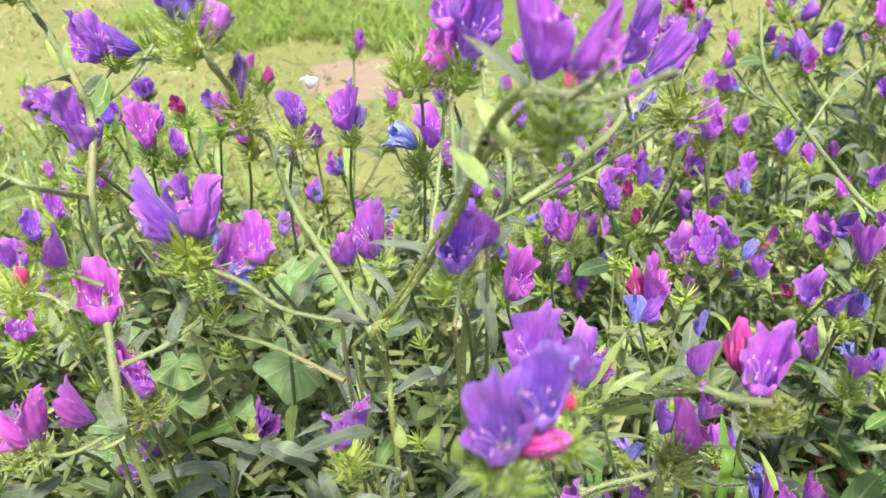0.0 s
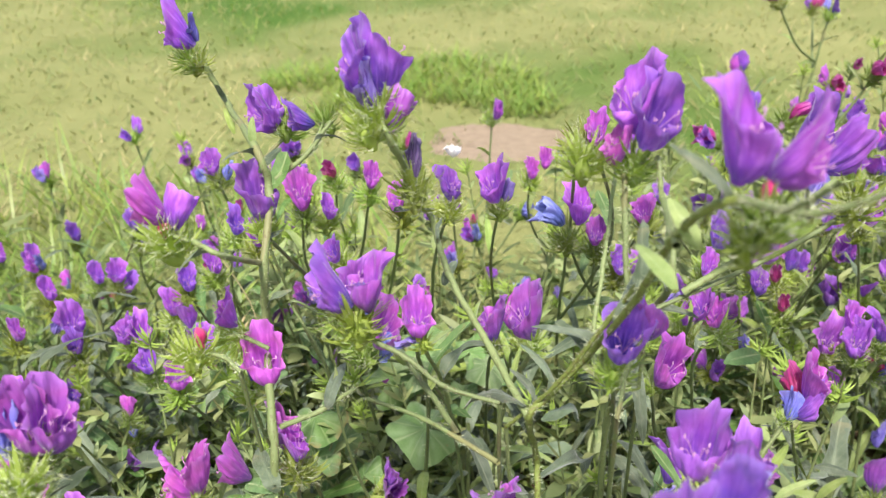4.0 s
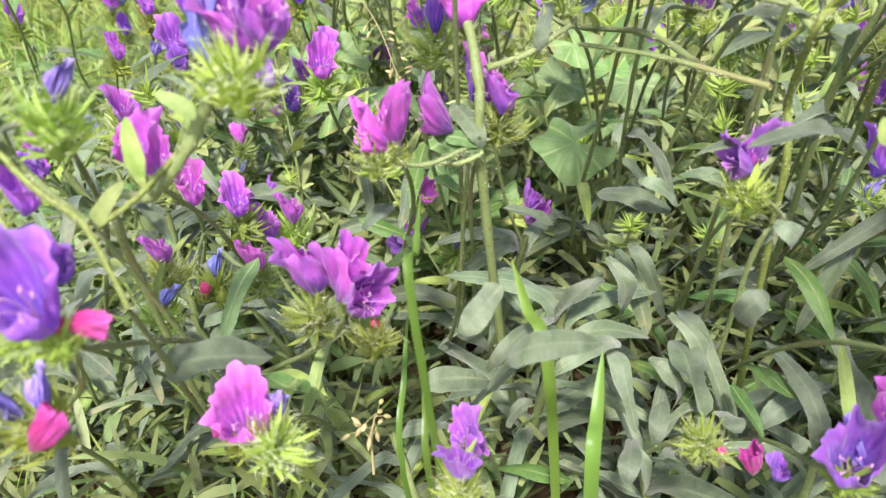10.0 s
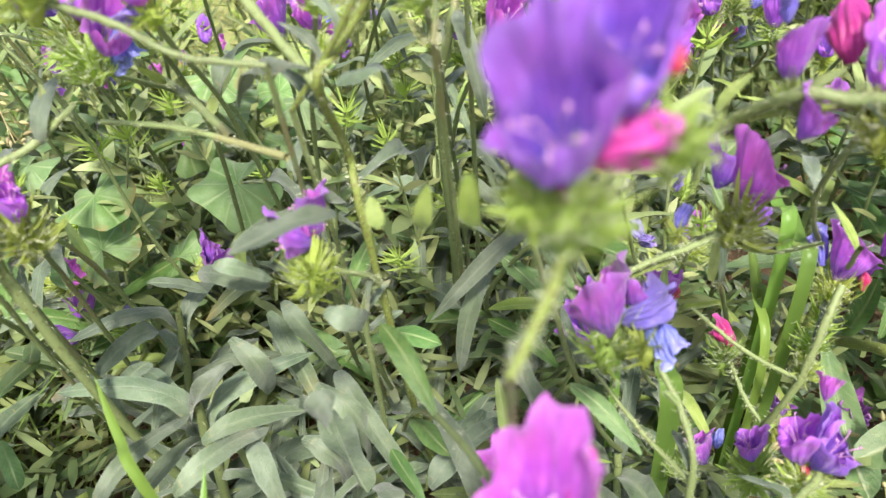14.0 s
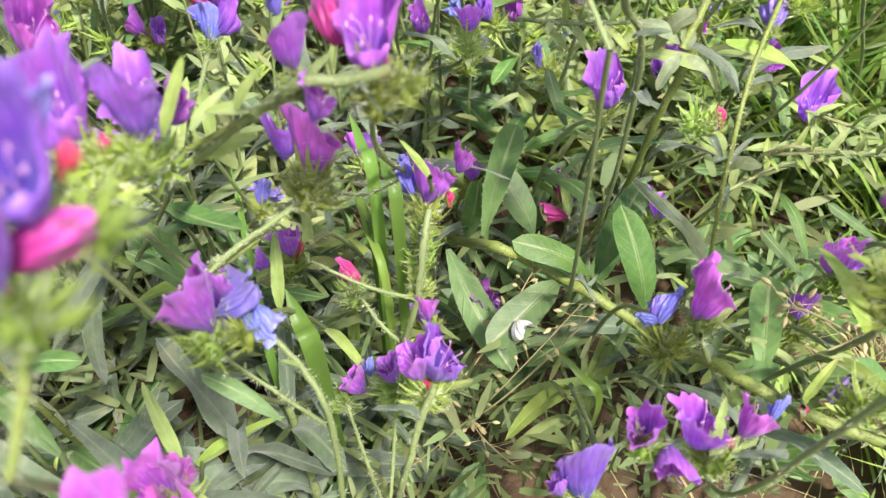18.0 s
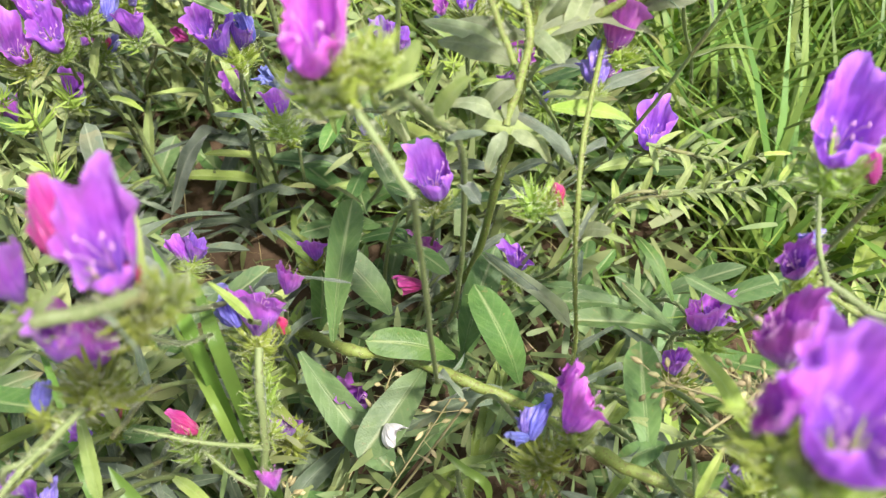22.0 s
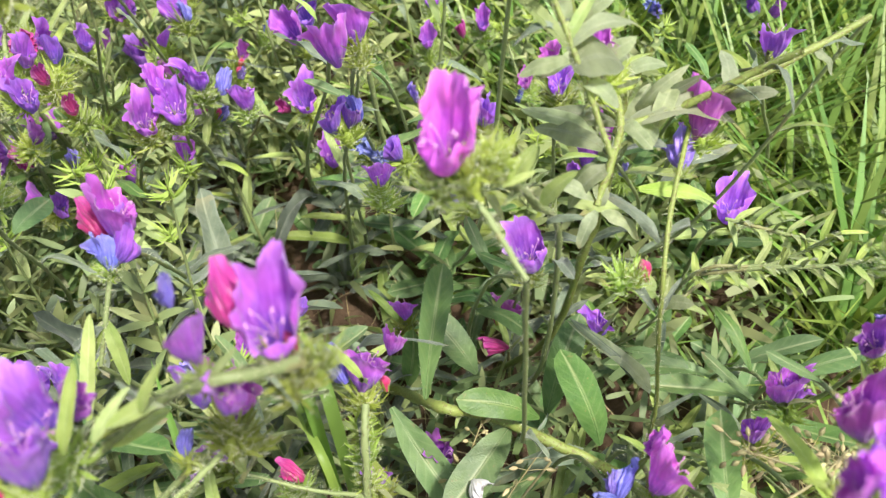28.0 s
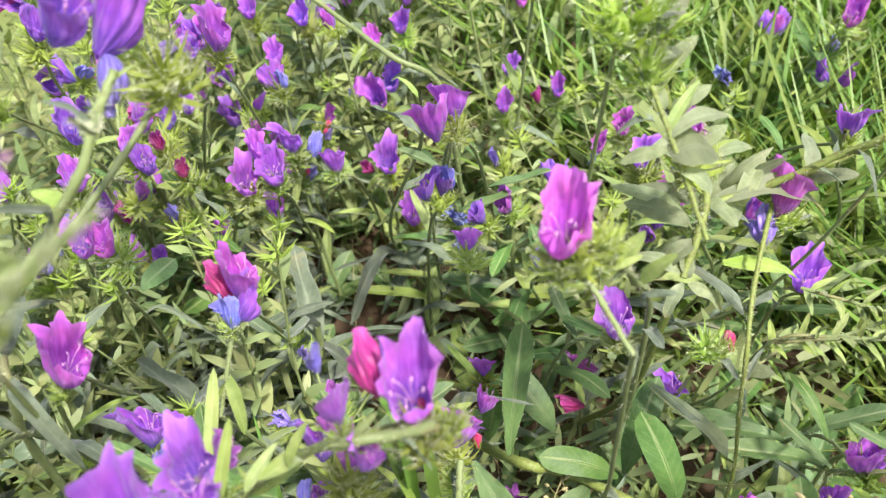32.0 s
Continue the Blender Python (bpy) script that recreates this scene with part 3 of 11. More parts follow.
def grass_blade(x0, y0, z0, x1, y1, z1, width, label="long bright green grass blade growing among the leaves"):
    """One broad blade of grass, folded along its middle, from its foot to its tip."""
    a, c = Vector((x0, y0, z0)), Vector((x1, y1, z1))
    foot = Vector((x0 + (x0 - x1) * 0.15, y0 + 0.012, lift(x0, y0)))
    line = bezier([foot, a, a.lerp(c, 0.55) + Vector((0, -0.002, 0.003)), c], 6)
    side = (c - a).cross(Vector((0.2, 1, -0.4))).normalized()
    b, n = Build(), len(line) - 1
    rows, uvs = [], []
    for k, q in enumerate(line):
        s = k / n
        w = width * 0.5 * (0.7 + 0.3 * math.sin(3 * s)) * max(0.02, 1 - s ** 5)
        dip = Vector((0, 0.25 * w, -0.25 * w))
        rows.append([q - side * w, q - side * w * 0.5 + dip * 0.6, q + dip, q + side * w * 0.5 + dip * 0.6, q + side * w])
        uvs.append([(j / 4, s) for j in range(5)])
    b.grid(rows, uvs)
    ob = new("grass_blade", b.mesh("grass_blade", (M_GRASS_ONE,)))
    return tagged(ob, label, "grass blade", "grass blades among the leaves")


def dry_stalk(*pts):
    """A thin dry grass stalk with a loose head of pale husks at its end."""
    line = bezier(pts, 8)
    b = Build()
    b.tube(line, [0.0006 * (1 - 0.5 * k / len(line)) for k in range(len(line))], 5)
    for k in range(13):
        p = line[-1 - k % 9]
        d = Vector((rng.gauss(0, 1), rng.gauss(0, 1), rng.gauss(0.2, 0.6))).normalized()
        q = p + d * rng.uniform(0.003, 0.009)
        b.tube([p, q], [0.00016, 0.00013], 4)
        d = (d + Vector((0, 0, -0.5))).normalized()
        ln = rng.uniform(0.003, 0.0052)
        b.tube([q + d * ln * s for s in (0, 0.2, 0.5, 0.8, 1)], [0.0002, 0.0008, 0.0010, 0.0006, 0.0001], 6)
    return tagged(new("dry_grass_stalk", b.mesh("dry_grass_stalk", (M_STRAW,))), "thin straw-coloured dry grass stalk with loose husks", "grass stalk", "dry grass stalks")


def mallow(x, y, z, nx, ny, nz, size):
    p = thing("mallow_plant", "mallow plant with a broad lobed pale green leaf", "plant", "mallow leaves", at=(x + 0.01, y + 0.02, lift(x, y)))
    m = aim((x, y, z), (nx, ny, nz), rng.uniform(0, 6.28), size)
    part("leaf", MALLOW[rng.randrange(4)], p, m)
    part("leaf_stalk", stem_mesh([Vector((x + 0.01, y + 0.02, 0)), Vector((x + 0.012, y + 0.02, z * 0.6)), Vector((x, y, z - 0.001))], 0.0011, 0.0009, 3, 10), p)


def runner(p, kind, count, *pts):
    """A creeping leafy stem with close-set small pointed leaves."""
    stem(p, 0.0013, *pts)
    line = bezier(pts, 16)
    n = len(line) - 1
    for q in range(count):
        k = int((q + 0.5) / count * n)
        d = (line[min(k + 1, n)] - line[max(k - 1, 0)]).normalized()
        a = q * 2.4
        side = (d.orthogonal().normalized() * math.cos(a) + d.cross(d.orthogonal().normalized()) * math.sin(a))
        foliage(p, kind, line[k], side + d * 0.6 + Vector((0, 0, 0.35)), rng.uniform(0.18, 0.34), rng.uniform(1.0, 1.5))

# ---- ground ----


def lift(x, y):
    """The height of the ground."""
    far = max(0.0, y - 1.2)
    return 0.012 * noise.noise((x * 3, y * 3, 0)) + 0.05 * far * noise.noise((x * 0.6, y * 0.6, 4)) * min(1, far) + 0.01 * far


b = Build()
xs = [-400, -120, -40, -14, -6] + [-3 + 0.1 * k for k in range(61)] + [6, 14, 40, 120, 400]
ys = [-400, -100, -20, -5, -2] + [-1 + 0.1 * k for k in range(61)] + [8, 14, 30, 80, 200, 500]
b.grid([[Vector((x, y, lift(x, y) if abs(x) < 3.1 and -1.1 < y < 5.1 else (0.038 if y > 4 else 0))) for x in xs] for y in ys], [[(0, 0)] * len(xs)] * len(ys))
ground = tagged(new("ground", b.mesh("ground", (M_EARTH,))), "dry brown earth under the plants with a sandy bare patch and meadow beyond", "ground", "", "structure")

# ---- wild plants that fill the bed ----


def bugloss(seed, height, arms, bare=0.25, leaf_kind="g", flowers="vvmbcr", lean=0.25, stem_r=0.0021):
    """A bugloss plant at the origin: a hairy stem, leaves up the stem, side arms that end in a calyx cluster with flowers."""
    rnd = random.Random(seed)
    plant = thing("bugloss_plant", "bristly purple bugloss with violet funnel flowers and grey-green leaves", "flowering plant", "wild bugloss in the bed")
    top = Vector((rnd.uniform(-lean, lean) * height, rnd.uniform(-lean, lean) * height, height))
    pts = [Vector((0, 0, -0.01)), Vector((top.x * 0.2, top.y * 0.1, height * 0.35)), Vector((top.x * 0.6, top.y * 0.6, height * 0.72)), top]
    part("stem", stem_mesh(pts, stem_r, stem_r * 0.55, seed, 30), plant)
    line = bezier(pts, 8)
    ends = [(top, Vector((top.x, top.y, height * 0.8)).normalized())]
    for q in range(arms):
        s = rnd.uniform(0.35, 0.9)
        p = line[int(s * (len(line) - 1))]
        a = 6.28 * q / max(1, arms) + rnd.uniform(-0.5, 0.5)
        ln = height * rnd.uniform(0.22, 0.42)
        d = Vector((math.cos(a), math.sin(a), rnd.uniform(0.35, 1.0))).normalized()
        e = p + d * ln + Vector((0, 0, ln * 0.25))
        part("branch", stem_mesh([p, p + d * ln * 0.5, e], stem_r * 0.7, stem_r * 0.45, seed + q, 24), plant)
        foliage(plant, leaf_kind, p, Vector((d.x, d.y, 0.25)), rnd.uniform(0.35, 0.6))
        foliage(plant, "y", p + d * ln * 0.5, Vector((d.y, -d.x, 0.5)), rnd.uniform(0.35, 0.6))
        ends.append((e, (d + Vector((0, 0, 0.5))).normalized()))
    for e, d in ends:
        tuft(plant, e, d, rnd.uniform(0.8, 1.15))
        for q in range(rnd.choice((1, 2, 2, 3))):
            fd = (d + Vector((rnd.gauss(0, 0.55), rnd.gauss(0, 0.55) - 0.25, rnd.uniform(0.1, 0.5)))).normalized()
            bloom(plant, rnd.choice(flowers), e + fd * 0.004, fd, rnd.uniform(0.72, 1.0))
        for q in range(2):
            fd = (d + Vector((rnd.gauss(0, 0.9), rnd.gauss(0, 0.9), 0.2))).normalized()
            foliage(plant, "y", e - d * 0.01, fd, rnd.uniform(0.25, 0.45))
    for q in range(int(9 * (1 - bare)) + 3):
        s = rnd.uniform(0.03, 0.85)
        p = line[int(s * (len(line) - 1))]
        a = q * 2.4 + rnd.uniform(-0.4, 0.4)
        foliage(plant, leaf_kind, p, Vector((math.cos(a), math.sin(a), rnd.uniform(0.1, 0.9))), rnd.uniform(0.55, 1.0) * (1.15 - 0.7 * s))
    return plant


def rosette(seed, kind, count, size, label, group, broad=1.0):
    """A low clump of leaves at the origin."""
    rnd = random.Random(seed)
    plant = thing("leaf_clump", label, "plant", group)
    for q in range(count):
        a = q * 2.4 + rnd.uniform(-0.4, 0.4)
        e = rnd.uniform(0.15, 1.5)
        foliage(plant, kind, Vector((math.cos(a) * 0.006, math.sin(a) * 0.006, 0.004 + 0.012 * rnd.random())), Vector((math.cos(a), math.sin(a), e)), size * rnd.uniform(0.6, 1.2), broad * rnd.uniform(0.85, 1.2))
    return plant


def scatter(protos, spots, flat=1.0):
    """Copies of the prototypes on the spots; the first of each is the prototype itself."""
    rnd = random.Random(len(spots) * 7 + 1)
    used = set()
    for k, (x, y, s) in enumerate(spots):
        p = protos[k % len(protos)]
        m = Matrix.Translation((x, y, lift(x, y))) @ Matrix.Rotation(rnd.uniform(0, 6.28), 4, "Z") @ Matrix.Rotation(rnd.uniform(-0.15, 0.15), 4, "X")
        m = m @ Matrix.Diagonal((s, s, s * flat, 1))
        if p.name in used:
            copy_thing(p, m)
        else:
            used.add(p.name)
            p.matrix_basis = m


def spots(seed, n, x0, x1, y0, y1, s0, s1, gap, keep=None):
    rnd = random.Random(seed)
    out, tries = [], 0
    while len(out) < n and tries < n * 60:
        tries += 1
        x, y = rnd.uniform(x0, x1), rnd.uniform(y0, y1)
        if keep and not keep(x, y):
            continue
        if all((x - a) ** 2 + (y - c) ** 2 > gap * gap for a, c, _ in out):
            out.append((x, y, rnd.uniform(s0, s1)))
    return out


def in_bed(x, y):
    """The bed of flowers: wide on the right, shorter on the left, and open where the camera is carried."""
    return y < 0.85 + 0.55 * max(-0.6, min(1.2, x)) + 0.08 * math.sin(9 * x)


def sparse(x, y):
    """The hollow where only low leaves grow and the soil shows."""
    return ((x - 0.222) / 0.085) ** 2 + ((y - 0.455) / 0.125) ** 2 < 1


def open_ground(x, y):
    """Where the creeping stem with its broad leaves lies, with little else over it."""
    return ((x - 0.205) / 0.10) ** 2 + ((y - 0.245) / 0.095) ** 2 > 1


GREY = "low clump of downy grey-green lance-shaped leaves"
grey = [rosette(s, "g", 11, 0.85, GREY, "leaf clumps in the bed") for s in (1, 2, 3)]
fresh = [rosette(s, "f", 11, 0.58, "low clump of fresh green bugloss leaves", "leaf clumps in the bed", 1.2) for s in (11, 12)]
thin = [rosette(s, "y", 9, 0.85, "clump of narrow yellow-green leaves", "leaf clumps in the bed") for s in (21, 22)]
scatter(grey, spots(3, 32, -0.45, 0.22, 0.15, 0.62, 0.75, 1.15, 0.045, open_ground))
scatter(fresh, spots(4, 44, 0.05, 0.62, 0.08, 0.6, 0.75, 1.1, 0.05, open_ground))
scatter(thin, spots(5, 22, -0.6, 0.9, 0.3, 1.0, 0.8, 1.3, 0.06, in_bed) + spots(6, 9, 0.27, 0.6, 0.12, 0.5, 0.9, 1.5, 0.05))


def shoot(seed, height, count, size):
    """A leafy shoot with no flower: long drooping downy leaves round a short stem."""
    rnd = random.Random(seed)
    p = thing("leafy_shoot", "leafy bugloss shoot with long drooping downy grey-green leaves", "plant", "leafy shoots in the bed")
    top = Vector((rnd.uniform(-0.02, 0.02), rnd.uniform(-0.02, 0.02), height))
    pts = [Vector((0, 0, -0.005)), top * 0.5 + Vector((0.004, 0, 0)), top]
    part("stem", stem_mesh(pts, 0.0022, 0.0014, seed, 30), p)
    line = bezier(pts, 8)
    for q in range(count):
        s = 0.12 + 0.88 * q / count
        a = q * 2.4 + rnd.uniform(-0.4, 0.4)
        foliage(p, "g", line[int(s * 16)], Vector((math.cos(a), math.sin(a), rnd.uniform(-0.1, 1.0) + 0.5 * s * s)), size * rnd.uniform(0.75, 1.15) * (1.1 - 0.45 * s), rnd.uniform(0.6, 1.25))
    return p


shoots = [shoot(s, h, 15, 0.84) for s, h in ((51, 0.11), (52, 0.15), (53, 0.085))]
scatter(shoots, [(-0.03, 0.222, 1.1), (0.004, 0.232, 1.15), (-0.058, 0.215, 1.0), (0.03, 0.25, 1.1), (-0.1, 0.19, 0.9)] + spots(9, 42, -0.36, 0.13, 0.24, 0.55, 0.8, 1.15, 0.05))
low = [bugloss(s, 0.15, 4, 0.2, "gf"[s % 2], "vmbvcr") for s in (31, 32, 33)]
tall = [bugloss(s, 0.235, 5, 0.3, "gy"[s % 2], "vvmcbp") for s in (41, 42, 43, 44)]
scatter(low, spots(7, 16, -0.5, 0.6, 0.36, 0.62, 0.8, 1.1, 0.075, in_bed))
scatter(tall, spots(8, 46, -0.75, 1.35, 0.62, 1.6, 0.85, 1.15, 0.1, lambda x, y: in_bed(x, y) and (x > 0.1 or y < 0.66)))


def slim(seed, height, flowers):
    """A single thin flowering stem at the origin."""
    rnd = random.Random(seed)
    p = thing("bugloss_plant", "slender purple bugloss with a few violet flowers on one stem", "flowering plant", "wild bugloss in the bed")
    top = Vector((rnd.uniform(-0.04, 0.04), rnd.uniform(-0.04, 0.04), height))
    part("stem", stem_mesh([Vector((0, 0, -0.01)), top * 0.5 + Vector((0.006, 0.004, 0)), top], 0.0015, 0.001, seed, 24), p)
    tuft(p, top, (0, 0, 1), 1.1)
    for kind in flowers:
        fd = Vector((rnd.gauss(0, 0.6), rnd.gauss(-0.25, 0.6), 0.7)).normalized()
        bloom(p, kind, top + fd * 0.004, fd, rnd.uniform(0.75, 1.0))
    for q in range(3):
        a = q * 2.4 + seed
        foliage(p, "gyy"[q], top * (0.55 + 0.15 * q), Vector((math.cos(a), math.sin(a), 0.8)), rnd.uniform(0.4, 0.6))
    return p


slims = [slim(s, h, f) for s, h, f in ((61, 0.21, "vvb"), (62, 0.24, "mv"), (63, 0.19, "vmb"), (64, 0.225, "vc"))]
scatter(slims, spots(10, 40, -0.62, 0.42, 0.5, 0.84, 0.85, 1.12, 0.05, lambda x, y: in_bed(x, y - 0.06)))

# ---- grass, straw and undergrowth ----


def grass(name, seed, n, x0, x1, y0, y1, h0, h1, w, mat, label, keep=None, upright=0.35, mess=0.35):
    rnd = random.Random(seed)
    b = Build()
    for _ in range(n):
        y = y0 + (y1 - y0) * rnd.random() ** 1.5
        x = rnd.uniform(x0, x1) * (1 + 0.35 * max(0, y - 1))
        if keep and not keep(x, y):
            continue
        a = rnd.uniform(0, 6.28)
        d = Vector((math.cos(a) * upright, math.sin(a) * upright, 1)).normalized()
        h = rnd.uniform(h0, h1)
        b.blade(Vector((x, y, lift(x, y) - 0.004)), d, Vector((-math.sin(a), math.cos(a), 0)), h, w * rnd.uniform(0.6, 1.3), Vector((math.cos(a) * mess, math.sin(a) * mess, -mess * 0.5 * rnd.random())), 0, 3)
    return tagged(new(name, b.mesh(name, (mat,))), label, "grass", "", "stuff")


def bare(x, y):
    return (x + 0.19) ** 2 + (y - 1.27) ** 2 < 0.005


grass("meadow_grass", 1, 66000, -1.9, 1.9, 0.4, 5.5, 0.010, 0.032, 0.0030, M_MEADOW, "short pale yellow-green meadow grass", lambda x, y: not bare(x, y) and not in_bed(x, y - 0.1), 0.9)
grass("dry_meadow_grass", 8, 12000, -1.7, 1.7, 0.9, 5.0, 0.012, 0.035, 0.0022, M_STRAW, "pale dry tufts in the meadow grass", lambda x, y: not bare(x, y) and not in_bed(x, y - 0.1) and noise.noise((x * 2.2, y * 2.2, 9)) > -0.05, 0.9)
grass("green_grass", 2, 5000, -1.2, 1.2, 0.7, 4.0, 0.02, 0.06, 0.0026, M_GRASS, "patches of lush green grass", lambda x, y: not bare(x, y) and noise.noise((x * 1.6, y * 1.6, 3)) > 0.08, 0.8)
grass("green_grass", 12, 6800, -0.62, -0.02, 1.34, 1.76, 0.02, 0.055, 0.0028, M_GRASS, "a lush dark green tuft of grass behind the bare patch", lambda x, y: not bare(x, y) and ((x + 0.4) / 0.33) ** 2 + ((y - 1.55) / 0.19) ** 2 + 0.9 * noise.noise((x * 6, y * 6, 1)) < 0.85, 0.8)
grass("tall_grass", 3, 650, -0.9, -0.25, 0.30, 1.0, 0.06, 0.14, 0.0035, M_GRASS, "tall fresh green grass among the plants", None, 0.5)
grass("tall_grass", 4, 1300, 0.36, 1.0, 0.40, 1.05, 0.08, 0.2, 0.0042, M_GRASS_TALL, "tall fresh green grass among the plants", None, 0.5)
grass("tall_grass", 14, 900, 0.62, 1.25, 0.15, 0.85, 0.09, 0.19, 0.006, M_GRASS_TALL, "tall broad-bladed bright green grass beside the bed", lambda x, y: y < 0.15 + 1.1 * (x - 0.45), 0.45)
grass("tall_grass", 24, 1500, 0.42, 0.86, 0.22, 0.8, 0.09, 0.21, 0.0055, M_GRASS_TALL, "tall broad-bladed bright green grass beside the bed", None, 0.35)
grass("short_grass", 6, 900, 0.33, 0.75, 0.1, 0.65, 0.03, 0.1, 0.0028, M_GRASS, "fresh yellow-green grass between the plants", None, 0.7)
grass("short_grass", 7, 3000, -1.1, -0.2, 0.12, 1.05, 0.03, 0.085, 0.0026, M_GRASS, "fresh yellow-green grass between the plants", None, 0.7)
grass("straw", 5, 420, -0.3, 0.5, 0.12, 0.9, 0.03, 0.11, 0.0007, M_STRAW, "thin dry straw-coloured grass stalks on the ground", None, 1.6, 0.8)


def undergrowth(seed, n, mat, label, x0, x1, y0, y1, top, size):
    """A tangle of small leaves between the stems."""
    rnd = random.Random(seed)
    b = Build()
    for _ in range(n):
        x, y = rnd.uniform(x0, x1), rnd.uniform(y0, y1)
        if not in_bed(x, y - 0.1) or sparse(x, y) and rnd.random() < 0.8:
            continue
        z = lift(x, y) + top * rnd.random() ** 1.3
        a = rnd.uniform(0, 6.28)
        d = Vector((math.cos(a), math.sin(a), rnd.uniform(-0.2, 1.0))).normalized()
        side = d.cross(Vector((rnd.gauss(0, 0.5), rnd.gauss(0, 0.5), 1))).normalized()
        ln = size * rnd.uniform(0.5, 1.3)
        b.blade(Vector((x, y, z)), d, side, ln, ln * rnd.uniform(0.14, 0.26), Vector((0, 0, rnd.uniform(-0.35, 0.1))), 0, 4)
    return tagged(new("undergrowth", b.mesh("undergrowth", (mat,))), label, "undergrowth", "", "stuff")


M_UNDER = plain_green("undergrowth_green", (0.110, 0.155, 0.052), (0.285, 0.335, 0.135), 0.3, 0.5, 60, 0.03, True)
undergrowth(1, 5200, M_UNDER, "tangle of small green leaves under the flowers", -0.6, 0.5, 0.22, 1.0, 0.10, 0.028)
undergrowth(2, 6500, M_UNDER, "tangle of small green leaves under the flowers", -0.8, 1.6, 0.6, 1.8, 0.17, 0.034)
undergrowth(3, 4600, M_UNDER, "tangle of small green leaves under the flowers", -0.45, 0.28, 0.16, 0.6, 0.11, 0.019)


def thicket(seed, n, x0, x1, y0, y1, h0, h1, mat, label):
    """Many thin leafy stems that stand close together behind the nearer flowers."""
    rnd = random.Random(seed)
    b = Build()
    for _ in range(n):
        x, y = rnd.uniform(x0, x1), rnd.uniform(y0, y1)
        if not in_bed(x, y) or sparse(x, y):
            continue
        h = rnd.uniform(h0, h1)
        top = Vector((x + rnd.gauss(0, 0.03), y + rnd.gauss(0, 0.03), h))
        foot = Vector((x, y, lift(x, y)))
        line = bezier([foot, foot.lerp(top, 0.5) + Vector((rnd.gauss(0, 0.008), rnd.gauss(0, 0.008), 0.01)), top], 5)
        b.tube(line, [0.0011 - 0.00005 * k for k in range(len(line))], 5, 1)
        for q in range(36):
            s = rnd.random()
            p = line[int(s * 10)]
            a = q * 2.4 + rnd.uniform(-0.5, 0.5)
            d = Vector((math.cos(a), math.sin(a), rnd.uniform(0.3, 1.3))).normalized()
            side = d.cross(Vector((rnd.gauss(0, 0.4), rnd.gauss(0, 0.4), 1))).normalized()
            ln = rnd.uniform(0.010, 0.030) * (1.2 - 0.55 * s)
            b.blade(p, d, side, ln, ln * rnd.uniform(0.24, 0.42), Vector((0, 0, rnd.uniform(-0.4, 0.1))), 0, 4)
        for q in range(26):
            d = Vector((rnd.gauss(0, 1), rnd.gauss(0, 1), rnd.uniform(-0.2, 1.4))).normalized()
            b.blade(top + Vector((0, 0, rnd.uniform(-0.008, 0))), d, d.orthogonal().normalized(), rnd.uniform(0.007, 0.013), 0.0013, Vector((0, 0, 0.25)), 2, 3)
    return tagged(new("thicket", b.mesh("thicket", (mat, M_STEM, M_BRACT))), label, "undergrowth", "", "stuff")


M_THICKET = plain_green("thicket_green", (0.205, 0.255, 0.095), (0.45, 0.50, 0.215), 0.3, 0.5, 60, 0.025, True)
thicket(1, 120, -0.30, 0.30, 0.36, 0.66, 0.12, 0.235, M_THICKET, "thicket of thin leafy bugloss stems with narrow leaves")
thicket(2, 190, -0.40, 1.1, 0.55, 1.25, 0.15, 0.25, M_THICKET, "thicket of thin leafy bugloss stems with narrow leaves")
thicket(3, 30, 0.30, 0.45, 0.36, 0.6, 0.06, 0.14, M_THICKET, "thicket of thin leafy bugloss stems with narrow leaves")
undergrowth(5, 1200, M_UNDER, "tangle of small green leaves under the flowers", 0.1, 0.5, 0.1, 0.45, 0.05, 0.014)
undergrowth(4, 2600, M_UNDER, "tangle of small green leaves under the flowers", -0.75, -0.18, 0.12, 0.6, 0.10, 0.026)

# ---- the flowers and leaves near the path, plant by plant ----

p = plant(0.0012, 0.2892, "bristly purple bugloss with violet flowers and shrivelled blue ones")
stem(p, 0.0019, (0.0012, 0.2892, 0), (-0.006, 0.2601, 0.1391), (-0.0082, 0.2492, 0.2541), (-0.01, 0.2586, 0.2705), (-0.0099, 0.2385, 0.306), (-0.004, 0.2427, 0.3127), (0.009, 0.2429, 0.3311), (0.023, 0.2213, 0.3669), (0.0301, 0.2046, 0.3934), (0.0361, 0.1904, 0.4086), (0.0423, 0.1854, 0.414), yellow=True)
stem(p, 0.0018, (-0.0099, 0.2385, 0.306), (-0.0263, 0.2616, 0.3152), (-0.0484, 0.2912, 0.3284), (-0.0583, 0.3043, 0.348), (-0.0555, 0.2598, 0.3918), (-0.0631, 0.2647, 0.4032))
stem(p, 0.0013, (0.0308, 0.1964, 0.3962), (0.028, 0.2497, 0.3836), (0.0262, 0.2635, 0.3911))
stem(p, 0.0011, (0.0423, 0.1854, 0.414), (0.055, 0.1791, 0.4143), (0.0679, 0.173, 0.4226))
stem(p, 0.0011, (0.0423, 0.1854, 0.414), (0.049, 0.1731, 0.4176), (0.055, 0.1605, 0.4288))
stem(p, 0.0011, (0.009, 0.2429, 0.3311), (0.0111, 0.2668, 0.3506), (0.013, 0.2892, 0.3785))
stem(p, 0.0011, (-0.0583, 0.3043, 0.348), (-0.0556, 0.2882, 0.3568), (-0.0535, 0.2725, 0.3732))
